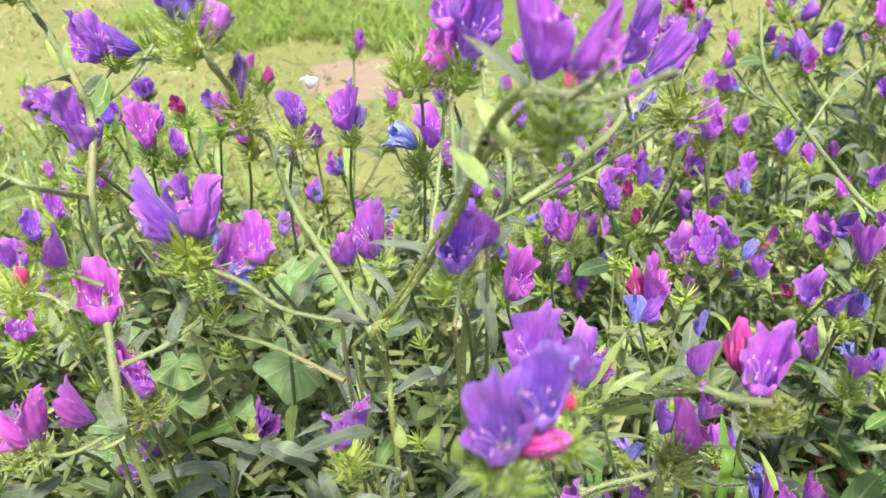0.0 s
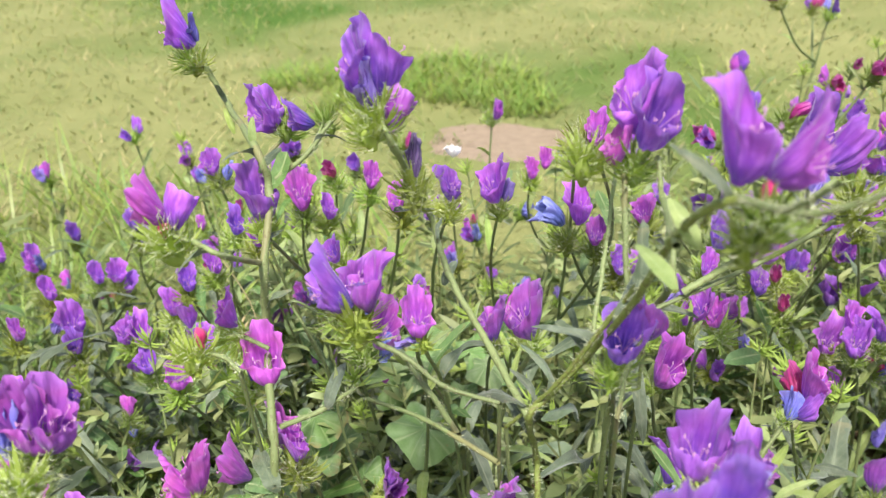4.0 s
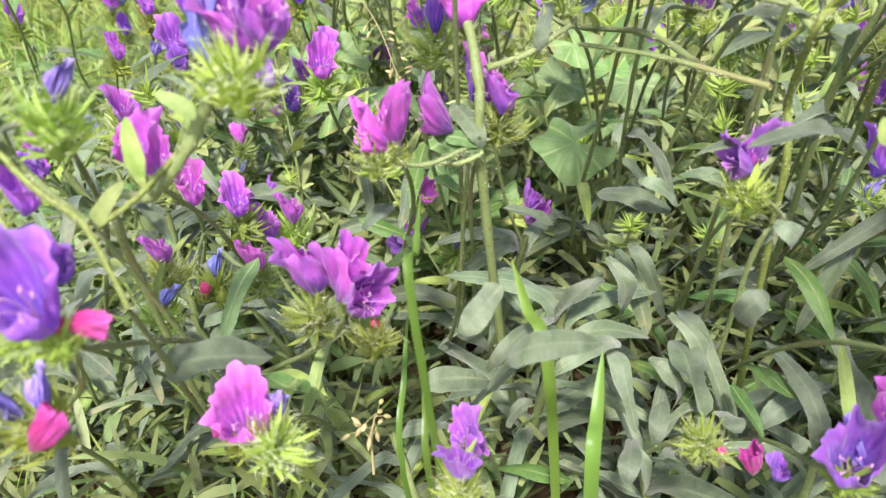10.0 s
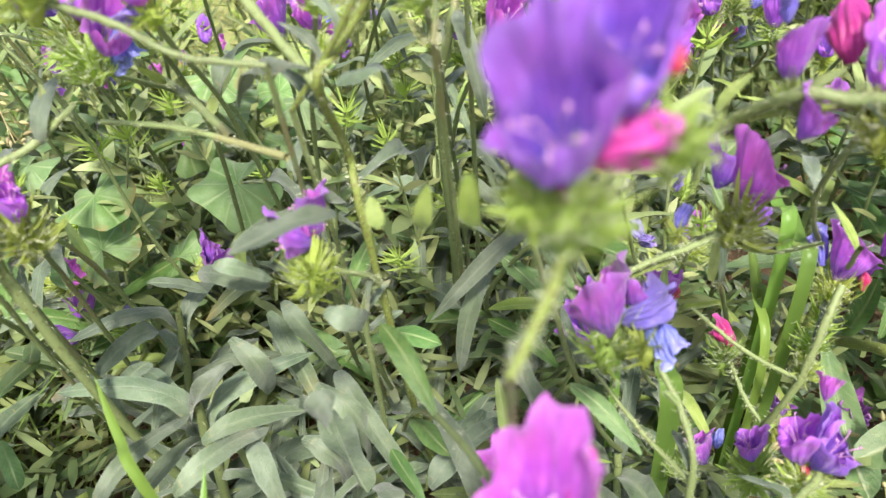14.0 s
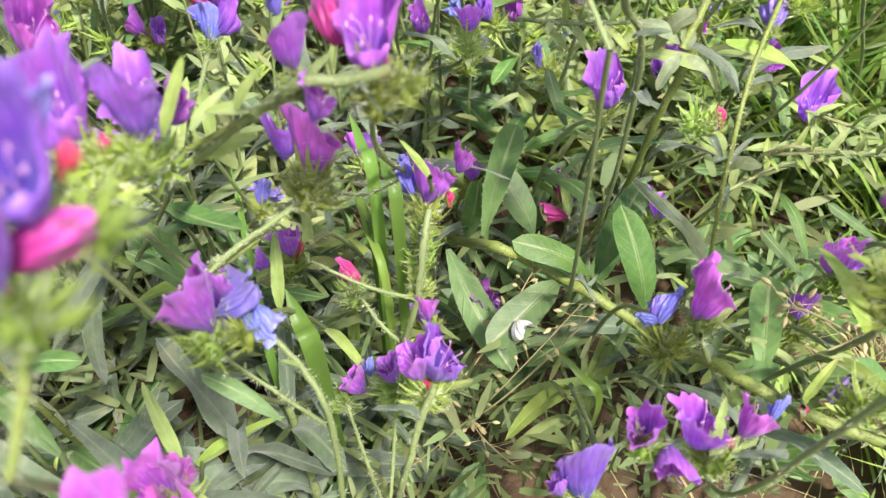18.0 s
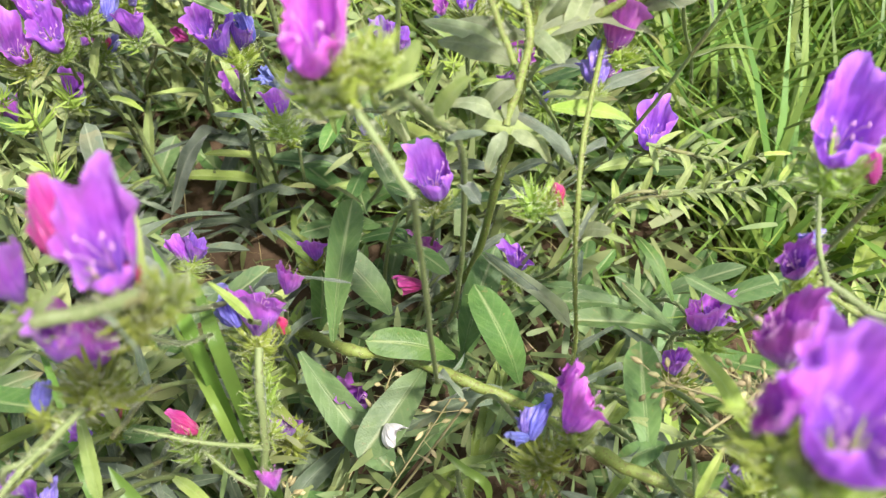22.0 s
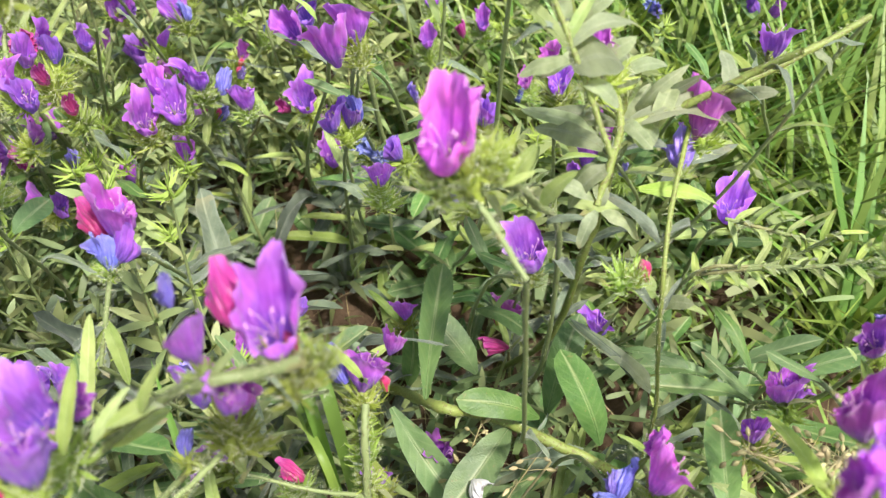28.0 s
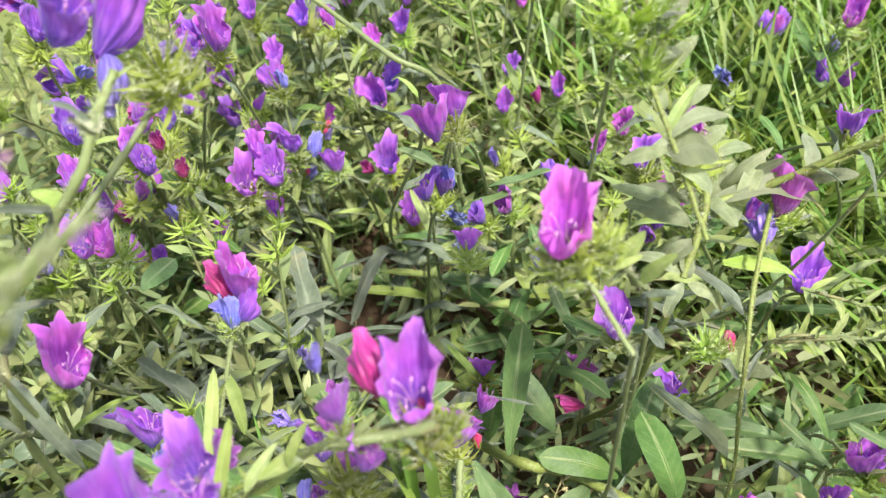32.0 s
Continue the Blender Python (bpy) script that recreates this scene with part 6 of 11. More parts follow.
p = plant(-0.3758, 0.4672, "bristly purple bugloss with violet funnel flowers on hairy green stems")
stalk(p, 'y', (-0.3753, 0.4763, 0), (-0.3558, 0.4432, 0.0616), (-0.3476, 0.4143, 0.1173), (-0.3357, 0.3876, 0.1481))
bloom(p, "v", (-0.3344, 0.3876, 0.1509), (0.42, 0.01, 0.91), 0.76)
tuft(p, (-0.3366, 0.3876, 0.1442), (0.24, 0, 0.97), 1.00)
p = plant(-0.2132, 0.3271, "bristly purple bugloss with violet funnel flowers on hairy green stems")
stalk(p, 'f', (-0.2281, 0.3301, 0), (-0.1969, 0.2866, 0.0867), (-0.1625, 0.2534, 0.1692), (-0.1349, 0.221, 0.214))
p = plant(0.1214, 0.4772, "bristly purple bugloss with violet flowers and red buds")
stalk(p, 'g', (0.1345, 0.4727, 0), (0.1283, 0.4417, 0.0875), (0.1086, 0.3939, 0.1735), (0.0972, 0.3606, 0.2207))
p = plant(0.0443, 0.4607, "bristly purple bugloss with violet funnel flowers on hairy green stems")
stalk(p, 'g', (0.0448, 0.4577, 0), (0.0435, 0.4397, 0.0979), (0.0353, 0.3772, 0.1938), (0.0312, 0.3416, 0.2477))
p = plant(0.1617, 0.3652, "bristly purple bugloss with violet flowers and red buds")
stalk(p, 'g', (0.1532, 0.3567, 0), (0.174, 0.3305, 0.1147), (0.1242, 0.2614, 0.2329), (0.1115, 0.2208, 0.296))
p = plant(0.1443, 0.3756, "bristly purple bugloss with violet flowers and red buds")
stalk(p, 'f', (0.1331, 0.3815, 0), (0.1311, 0.3544, 0.0931), (0.1138, 0.296, 0.1877), (0.1053, 0.2609, 0.2365))
stalk(p, 'g', (0.1529, 0.3776, 0), (0.1352, 0.3312, 0.0876), (0.1086, 0.2818, 0.1787), (0.091, 0.2458, 0.2212))
stem(p, 0.0011, (0.1138, 0.296, 0.1877), (0.1202, 0.2759, 0.2018), (0.1269, 0.256, 0.2241))
p = plant(0.0533, 0.4068, "bristly purple bugloss with violet funnel flowers on hairy green stems")
stalk(p, 'f', (0.0479, 0.4073, 0), (0.0213, 0.3492, 0.1091), (0.0567, 0.2939, 0.2161), (0.0611, 0.2468, 0.2737))
stalk(p, 'f', (0.0583, 0.4118, 0), (0.0581, 0.3688, 0.1086), (0.0471, 0.3026, 0.216), (0.0438, 0.2576, 0.2747))
p = plant(0.2143, 0.6493, "bristly purple bugloss with violet funnel flowers on hairy green stems")
stalk(p, 'f', (0.2174, 0.6473, 0), (0.2177, 0.6215, 0.0529), (0.1831, 0.5888, 0.1013), (0.1684, 0.5637, 0.128))
stem(p, 0.0011, (0.1831, 0.5888, 0.1013), (0.1873, 0.5767, 0.1071), (0.1915, 0.5645, 0.1208))
p = plant(0.2853, 0.6136, "bristly purple bugloss with violet funnel flowers on hairy green stems")
stalk(p, 'f', (0.28, 0.6032, 0), (0.278, 0.5814, 0.0573), (0.2642, 0.5711, 0.111), (0.2575, 0.5573, 0.1405))
bloom(p, "m", (0.2544, 0.5559, 0.1478), (-0.45, -0.35, 0.82), 1.18)
bloom(p, "v", (0.2673, 0.5633, 0.1488), (-0.2, -0.18, 0.96), 1.02)
tuft(p, (0.2575, 0.5565, 0.1365), (0.01, 0.21, 0.98), 0.88)
p = plant(0.1695, 0.3504, "bristly bugloss stem with fresh green lance-shaped leaves")
stalk(p, 'y', (0.1765, 0.3565, 0), (0.1537, 0.349, 0.0865), (0.1494, 0.2846, 0.1745), (0.1384, 0.2549, 0.2217))
p = plant(0.2484, 0.5567, "bristly purple bugloss with violet flowers and red buds")
stalk(p, 'y', (0.2406, 0.5465, 0), (0.2474, 0.5506, 0.0498), (0.2375, 0.5274, 0.0956), (0.2363, 0.5191, 0.1208))
bloom(p, "v", (0.2357, 0.518, 0.1235), (-0.19, -0.39, 0.9), 1.18)
bloom(p, "p", (0.2256, 0.5226, 0.124), (-0.44, -0.05, 0.9), 0.70)
tuft(p, (0.2367, 0.52, 0.1169), (-0.11, -0.22, 0.97), 1.00)
p = plant(0.1432, 0.6622, "bristly purple bugloss with violet funnel flowers on hairy green stems")
stalk(p, 'f', (0.1265, 0.6557, 0), (0.1173, 0.6206, 0.0633), (0.1357, 0.6024, 0.1223), (0.1396, 0.5795, 0.1547))
p = plant(0.1277, 0.6239, "bristly purple bugloss with violet funnel flowers on hairy green stems")
stalk(p, 'y', (0.1211, 0.6257, 0), (0.1268, 0.6018, 0.0903), (0.1307, 0.5454, 0.1778), (0.1347, 0.5108, 0.226))
p = plant(0.2689, 0.7168, "bristly purple bugloss with violet funnel flowers on hairy green stems")
stalk(p, 'g', (0.2618, 0.7131, 0), (0.2622, 0.6909, 0.0798), (0.2379, 0.6327, 0.1563), (0.2276, 0.5982, 0.1983))
bloom(p, "v", (0.2266, 0.5973, 0.201), (-0.33, -0.33, 0.89), 0.85)
tuft(p, (0.2284, 0.599, 0.1945), (-0.18, -0.18, 0.97), 1.00)
p = plant(0.2290, 0.6813, "bristly purple bugloss with violet funnel flowers on hairy green stems")
stalk(p, 'f', (0.2229, 0.6811, 0), (0.2187, 0.6453, 0.0739), (0.2071, 0.6172, 0.1443), (0.2002, 0.5899, 0.183))
bloom(p, "v", (0.1996, 0.589, 0.1858), (-0.19, -0.32, 0.93), 0.76)
tuft(p, (0.2006, 0.5906, 0.1791), (-0.11, -0.18, 0.98), 1.00)
p = plant(0.2506, 0.7412, "bristly purple bugloss with violet funnel flowers on hairy green stems")
stalk(p, 'g', (0.2517, 0.7384, 0), (0.1943, 0.7168, 0.0759), (0.2199, 0.676, 0.148), (0.2063, 0.6493, 0.1878))
bloom(p, "v", (0.2057, 0.6485, 0.1907), (-0.17, -0.25, 0.95), 0.76)
tuft(p, (0.2067, 0.6499, 0.1839), (-0.1, -0.14, 0.99), 1.00)
p = plant(0.3136, 0.6504, "bristly purple bugloss with violet funnel flowers on hairy green stems")
stalk(p, 'g', (0.3241, 0.6594, 0), (0.31, 0.6223, 0.0793), (0.2885, 0.5801, 0.1557), (0.2732, 0.5462, 0.1978))
bloom(p, "v", (0.2724, 0.5453, 0.2005), (-0.29, -0.29, 0.91), 0.76)
tuft(p, (0.2739, 0.5468, 0.1939), (-0.16, -0.16, 0.97), 1.00)
p = plant(0.1796, 0.8473, "bristly purple bugloss with violet funnel flowers on hairy green stems")
stalk(p, 'f', (0.1619, 0.8618, 0), (0.1806, 0.8434, 0.0938), (0.1773, 0.7714, 0.1845), (0.1839, 0.7328, 0.2344))
bloom(p, "v", (0.1836, 0.7319, 0.2372), (-0.09, -0.3, 0.95), 0.90)
tuft(p, (0.1841, 0.7334, 0.2305), (-0.05, -0.16, 0.99), 1.00)
p = plant(0.3241, 0.7904, "bristly purple bugloss with violet funnel flowers on hairy green stems")
stalk(p, 'f', (0.3265, 0.7948, 0), (0.3228, 0.7579, 0.0954), (0.2909, 0.7191, 0.1883), (0.2757, 0.6866, 0.2394))
bloom(p, "v", (0.2749, 0.6857, 0.2422), (-0.25, -0.27, 0.93), 1.11)
tuft(p, (0.2762, 0.6872, 0.2355), (-0.14, -0.15, 0.98), 1.00)
p = plant(0.3829, 0.7934, "bristly purple bugloss with violet funnel flowers on hairy green stems")
stalk(p, 'y', (0.398, 0.7811, 0), (0.3588, 0.7604, 0.1085), (0.3251, 0.6898, 0.2151), (0.2939, 0.6507, 0.2739))
bloom(p, "m", (0.2936, 0.6497, 0.2767), (-0.11, -0.28, 0.95), 0.92)
tuft(p, (0.2941, 0.6513, 0.2699), (-0.06, -0.15, 0.99), 1.00)
p = plant(0.0511, 0.5374, "bristly purple bugloss with magenta-purple flowers on hairy stems")
stalk(p, 'g', (0.0389, 0.5352, 0), (0.0611, 0.4847, 0.1003), (0.0555, 0.4291, 0.1986), (0.0622, 0.3835, 0.2527))
bloom(p, "m", (0.0613, 0.3826, 0.2555), (-0.29, -0.26, 0.92), 0.76)
bloom(p, "m", (0.0533, 0.3828, 0.2591), (-0.09, -0.23, 0.97), 0.76)
tuft(p, (0.0628, 0.3841, 0.2488), (-0.16, -0.15, 0.98), 1.00)
p = plant(0.0342, 0.5601, "bristly purple bugloss with violet funnel flowers on hairy green stems")
stalk(p, 'y', (0.0479, 0.5602, 0), (0.0418, 0.5169, 0.0982), (0.0547, 0.4773, 0.1938), (0.0576, 0.4413, 0.2466))
bloom(p, "m", (0.0582, 0.4406, 0.2494), (0.22, -0.25, 0.94), 0.76)
tuft(p, (0.0571, 0.4419, 0.2426), (0.12, -0.14, 0.98), 1.00)
p = plant(0.1086, 0.5895, "bristly purple bugloss with violet flowers and red buds")
stalk(p, 'f', (0.1097, 0.5841, 0), (0.1212, 0.5282, 0.0826), (0.108, 0.51, 0.1625), (0.1073, 0.4781, 0.2065))
bloom(p, "p", (0.107, 0.4774, 0.2094), (-0.09, -0.22, 0.97), 0.70)
bloom(p, "p", (0.1024, 0.4858, 0.2243), (-0.18, -0.24, 0.95), 0.70)
tuft(p, (0.1075, 0.4786, 0.2025), (-0.05, -0.12, 0.99), 1.00)
tuft(p, (0.1033, 0.487, 0.2174), (-0.1, -0.14, 0.99), 1.00)
p = plant(0.1215, 0.7133, "bristly purple bugloss with violet funnel flowers on hairy green stems")
stalk(p, 'g', (0.119, 0.7094, 0), (0.1084, 0.6823, 0.0827), (0.1059, 0.6299, 0.1619), (0.1004, 0.5959, 0.2055))
bloom(p, "m", (0.0999, 0.595, 0.2083), (-0.17, -0.27, 0.95), 0.76)
tuft(p, (0.1007, 0.5965, 0.2015), (-0.09, -0.15, 0.98), 1.00)
p = plant(0.2382, 0.8236, "bristly purple bugloss with violet funnel flowers on hairy green stems")
stalk(p, 'f', (0.2289, 0.8232, 0), (0.2318, 0.7982, 0.0796), (0.2017, 0.7488, 0.1556), (0.1901, 0.7168, 0.1975))
bloom(p, "v", (0.19, 0.716, 0.2004), (-0.05, -0.28, 0.96), 0.76)
tuft(p, (0.1902, 0.7174, 0.1936), (-0.03, -0.15, 0.99), 1.00)
p = plant(0.1618, 0.8010, "bristly purple bugloss with violet funnel flowers on hairy green stems")
stalk(p, 'y', (0.1723, 0.8128, 0), (0.1356, 0.7685, 0.0805), (0.1418, 0.7421, 0.1573), (0.1288, 0.7118, 0.1996))
bloom(p, "v", (0.1288, 0.7109, 0.2025), (0.02, -0.28, 0.96), 0.76)
tuft(p, (0.1287, 0.7124, 0.1956), (0.01, -0.16, 0.99), 1.00)
p = plant(0.0865, 0.7340, "bristly purple bugloss with violet funnel flowers on hairy green stems")
stalk(p, 'y', (0.0918, 0.7339, 0), (0.086, 0.7023, 0.0881), (0.0516, 0.6355, 0.173), (0.0344, 0.5934, 0.2198))
bloom(p, "v", (0.0345, 0.5924, 0.2227), (0.01, -0.27, 0.96), 0.76)
tuft(p, (0.0344, 0.594, 0.2158), (0.01, -0.15, 0.99), 1.00)
p = plant(0.2521, 0.5161, "bristly purple bugloss with violet funnel flowers on hairy green stems")
stalk(p, 'g', (0.2539, 0.5176, 0), (0.2565, 0.5138, 0.0407), (0.2381, 0.4947, 0.0775), (0.2314, 0.485, 0.0978))
bloom(p, "v", (0.2316, 0.4846, 0.1008), (0.04, -0.14, 0.99), 1.01)
tuft(p, (0.2313, 0.4853, 0.0938), (0.02, -0.07, 1), 1.00)
p = plant(0.2694, 0.5127, "bristly purple bugloss with violet funnel flowers on hairy green stems")
stalk(p, 'g', (0.2836, 0.5191, 0), (0.2838, 0.5199, 0.0378), (0.2724, 0.4778, 0.0707), (0.2677, 0.4601, 0.0889))
bloom(p, "b", (0.2654, 0.4599, 0.0909), (-0.77, -0.05, 0.64), 0.70)
tuft(p, (0.2695, 0.4602, 0.0854), (-0.46, -0.03, 0.89), 1.00)
p = plant(0.0356, 0.3650, "bristly purple bugloss with violet funnel flowers on hairy green stems")
stalk(p, 'f', (0.0315, 0.3679, 0), (0.057, 0.3197, 0.0954), (0.0544, 0.272, 0.1877), (0.0673, 0.237, 0.2319))
p = plant(0.2950, 0.4904, "bristly bugloss stem with fresh green lance-shaped leaves")
stem(p, 0.0022, (0.295, 0.4904, 0), (0.257, 0.4577, 0.1215), (0.2445, 0.446, 0.219), (0.2228, 0.4583, 0.2439), (0.2122, 0.5215, 0.2525), (0.1837, 0.5279, 0.2878), (0.1792, 0.5483, 0.3226))
stem(p, 0.0013, (0.2122, 0.5215, 0.2525), (0.2306, 0.5363, 0.2739), (0.2508, 0.5469, 0.2879))
stem(p, 0.0012, (0.1956, 0.5166, 0.2671), (0.1797, 0.5301, 0.2728), (0.1658, 0.5378, 0.2881))
foliage(p, "g", (0.2122, 0.5215, 0.2525), (0.96, -0.19, -0.19), 0.23, 1.57, (-0.2, -0.61, 0.77))
foliage(p, "g", (0.2311, 0.5151, 0.2385), (0.85, 0.21, 0.48), 0.33, 1.11, (-0.22, -0.59, 0.78))
foliage(p, "f", (0.1835, 0.5312, 0.2936), (-0.96, -0.1, 0.24), 0.24, 1.88, (-0.12, -0.46, 0.88))
p = plant(-0.0002, 0.4084, "bristly purple bugloss with violet funnel flowers on hairy green stems")
stem(p, 0.0021, (-0.0002, 0.4084, 0), (0.0093, 0.3425, 0.1334), (0.0127, 0.3189, 0.2411), (0.0209, 0.3085, 0.2826), (0.0249, 0.3167, 0.2959), (0.0337, 0.2855, 0.3334), (0.0326, 0.2937, 0.35), (0.0306, 0.2994, 0.3618))
stem(p, 0.0019, (0.0382, 0.2847, 0.3315), (0.0505, 0.2887, 0.3394), (0.0646, 0.2825, 0.3562), (0.0753, 0.2849, 0.3693), (0.0823, 0.2877, 0.3759))
stem(p, 0.0011, (0.0753, 0.2849, 0.3693), (0.0722, 0.2734, 0.3719), (0.0694, 0.2628, 0.3823))
foliage(p, "g", (0.0239, 0.3132, 0.2903), (0.6, 0.34, 0.73), 0.25, 1.90, (0.06, -0.56, 0.83))
foliage(p, "g", (0.0219, 0.3097, 0.2846), (0.15, -0.98, -0.16), 0.43, 1.09, (0.06, -0.55, 0.83))
foliage(p, "g", (0.0329, 0.2845, 0.3318), (-0.42, 0.31, 0.85), 0.24, 1.20, (0.05, -0.59, 0.8))
foliage(p, "f", (0.0648, 0.3683, 0.2441), (0.88, 0.21, 0.43), 0.25, 2.24, (-0.01, -0.39, 0.92))
foliage(p, "y", (0.0591, 0.2907, 0.3462), (-0.48, 0.29, 0.83), 0.15, 2.77, (-0.01, -0.62, 0.78))
p = plant(0.0879, 0.6575, "bristly purple bugloss with violet funnel flowers on hairy green stems")
stalk(p, 'f', (0.0828, 0.6637, 0), (0.104, 0.623, 0.1112), (0.0733, 0.5628, 0.2207), (0.0692, 0.5194, 0.2811))
bloom(p, "v", (0.0702, 0.5183, 0.2838), (0.33, -0.32, 0.89), 0.76)
tuft(p, (0.0684, 0.5201, 0.2772), (0.19, -0.18, 0.97), 1.00)
p = plant(0.0785, 0.2200, "bristly purple bugloss with violet flowers and shrivelled blue ones")
stem(p, 0.0016, (0.0785, 0.22, 0), (0.0723, 0.1915, 0.1182), (0.0775, 0.1965, 0.1923), (0.0757, 0.2062, 0.2104), (0.0703, 0.2169, 0.2204))
stem(p, 0.0011, (0.0775, 0.1965, 0.1923), (0.067, 0.215, 0.1921), (0.0539, 0.2274, 0.208))
p = plant(0.0220, 0.3568, "bristly bugloss stem with fresh green lance-shaped leaves")
stem(p, 0.002, (0.1114, 0.207, 0.3101), (0.1017, 0.2134, 0.3065), (0.0928, 0.2176, 0.3059), (0.0832, 0.2338, 0.288), (0.0678, 0.2413, 0.2736), (0.0572, 0.2477, 0.2602))
stem(p, 0.0016, (0.0975, 0.2476, 0.2413), (0.0857, 0.2556, 0.2285), (0.0691, 0.2609, 0.212), (0.0593, 0.2658, 0.2005), (0.0488, 0.2869, 0.1146), (0.022, 0.3568, 0))
stem(p, 0.0011, (0.0572, 0.2477, 0.2602), (0.053, 0.248, 0.2641), (0.0486, 0.248, 0.2764))
foliage(p, "y", (0.0832, 0.2338, 0.288), (-0.38, -0.59, 0.71), 0.41, 1.35, (-0.04, -0.48, 0.88))
foliage(p, "y", (0.0678, 0.2413, 0.2736), (0.91, -0.21, 0.35), 0.34, 1.78, (0.01, -0.47, 0.88))
p = plant(0.1098, 0.3188, "bristly purple bugloss with magenta-purple flowers on hairy stems")
stem(p, 0.0019, (0.1392, 0.2597, 0.2002), (0.1327, 0.2514, 0.1916), (0.1261, 0.2445, 0.1715), (0.1188, 0.2455, 0.1447), (0.1156, 0.2641, 0.0846), (0.1098, 0.3188, 0))
stem(p, 0.0011, (0.1261, 0.2445, 0.1715), (0.1109, 0.257, 0.1741), (0.095, 0.2699, 0.1835))
stem(p, 0.0011, (0.1188, 0.2455, 0.1447), (0.1137, 0.2552, 0.1498), (0.1087, 0.2648, 0.1631))
p = plant(0.0789, 0.3656, "bristly purple bugloss with violet funnel flowers on hairy green stems")
stalk(p, 'f', (0.0739, 0.3669, 0), (0.076, 0.3537, 0.0693), (0.0738, 0.3067, 0.1353), (0.074, 0.2813, 0.1716))
p = plant(0.1543, 0.3242, "bristly purple bugloss with violet flowers and red buds")
stalk(p, 'g', (0.1613, 0.3327, 0), (0.1562, 0.3214, 0.0355), (0.1702, 0.2921, 0.0676), (0.1739, 0.2741, 0.0867))
stem(p, 0.0011, (0.1702, 0.2921, 0.0676), (0.1575, 0.2907, 0.0708), (0.1447, 0.289, 0.0824))
bloom(p, "v", (0.1451, 0.2893, 0.0854), (0.14, 0.12, 0.98), 0.76)
tuft(p, (0.1444, 0.2888, 0.0784), (0.08, 0.06, 0.99), 1.00)
p = plant(0.0830, 0.2540, "bristly purple bugloss with magenta-purple flowers on hairy stems")
stem(p, 0.0017, (0.1107, 0.1931, 0.1985), (0.1042, 0.191, 0.1848), (0.0948, 0.1879, 0.1558), (0.0908, 0.204, 0.0914), (0.083, 0.254, 0))
stem(p, 0.0011, (0.0908, 0.204, 0.0914), (0.0895, 0.2154, 0.1167), (0.0887, 0.2273, 0.1497))
stem(p, 0.0011, (0.0908, 0.204, 0.0914), (0.0991, 0.2143, 0.1178), (0.108, 0.2248, 0.1526))
bloom(p, "v", (0.1076, 0.2256, 0.1553), (-0.19, 0.24, 0.95), 0.76)
tuft(p, (0.1082, 0.2242, 0.1486), (-0.11, 0.13, 0.99), 1.00)
p = plant(0.2717, 0.3634, "bristly purple bugloss with violet funnel flowers on hairy green stems")
stalk(p, 'f', (0.2841, 0.3659, 0), (0.2676, 0.3455, 0.0803), (0.2356, 0.2931, 0.1685), (0.2144, 0.2619, 0.2151))
p = plant(0.4589, 0.3227, "bristly purple bugloss with violet funnel flowers on hairy green stems")
stalk(p, 'y', (0.4597, 0.3262, 0), (0.422, 0.3137, 0.0592), (0.3778, 0.2875, 0.115), (0.3434, 0.271, 0.1456))
p = plant(0.3044, 0.3842, "bristly purple bugloss with violet flowers and red buds")
stalk(p, 'f', (0.2924, 0.3762, 0), (0.2716, 0.4023, 0.0339), (0.2621, 0.3425, 0.0654), (0.2489, 0.3274, 0.0838))
p = plant(0.3256, 0.2884, "bristly purple bugloss with violet funnel flowers on hairy green stems")
stalk(p, 'f', (0.3155, 0.2892, 0), (0.318, 0.2914, 0.0393), (0.2886, 0.289, 0.075), (0.277, 0.2886, 0.0952))
bloom(p, "v", (0.2771, 0.2884, 0.0984), (0.05, -0.01, 1), 0.94)
tuft(p, (0.277, 0.2887, 0.091), (0.03, -0.01, 1), 1.00)
p = plant(0.2238, 0.4089, "bristly purple bugloss with violet funnel flowers on hairy green stems")
stalk(p, 'y', (0.2206, 0.4102, 0), (0.2116, 0.393, 0.0371), (0.2091, 0.374, 0.0723), (0.2043, 0.3579, 0.0924))
bloom(p, "v", (0.2048, 0.3585, 0.0953), (0.16, 0.23, 0.96), 0.76)
tuft(p, (0.2039, 0.3574, 0.0884), (0.09, 0.13, 0.99), 1.00)
p = plant(0.2680, 0.4802, "bristly purple bugloss with violet funnel flowers on hairy green stems")
stalk(p, 'g', (0.2706, 0.4808, 0), (0.2424, 0.4381, 0.0536), (0.2395, 0.4297, 0.1061), (0.2262, 0.4073, 0.1355))
bloom(p, "b", (0.2264, 0.4085, 0.1382), (0.09, 0.43, 0.9), 0.70)
tuft(p, (0.2261, 0.4065, 0.1314), (0.05, 0.24, 0.97), 1.00)
p = plant(0.3154, 0.4156, "bristly purple bugloss with violet funnel flowers on hairy green stems")
stalk(p, 'f', (0.3105, 0.4232, 0), (0.2822, 0.4236, 0.061), (0.2652, 0.3773, 0.1216), (0.2457, 0.3563, 0.1569))
bloom(p, "b", (0.2438, 0.3575, 0.1589), (-0.63, 0.46, 0.62), 0.70)
tuft(p, (0.2472, 0.3551, 0.1532), (-0.38, 0.28, 0.88), 1.00)
p = plant(0.2395, 0.4740, "bristly purple bugloss with violet funnel flowers on hairy green stems")
stalk(p, 'g', (0.2428, 0.4729, 0), (0.2262, 0.4717, 0.0731), (0.2165, 0.3961, 0.1446), (0.2054, 0.3626, 0.1849))
bloom(p, "v", (0.2059, 0.3631, 0.1878), (0.19, 0.16, 0.97), 0.76)
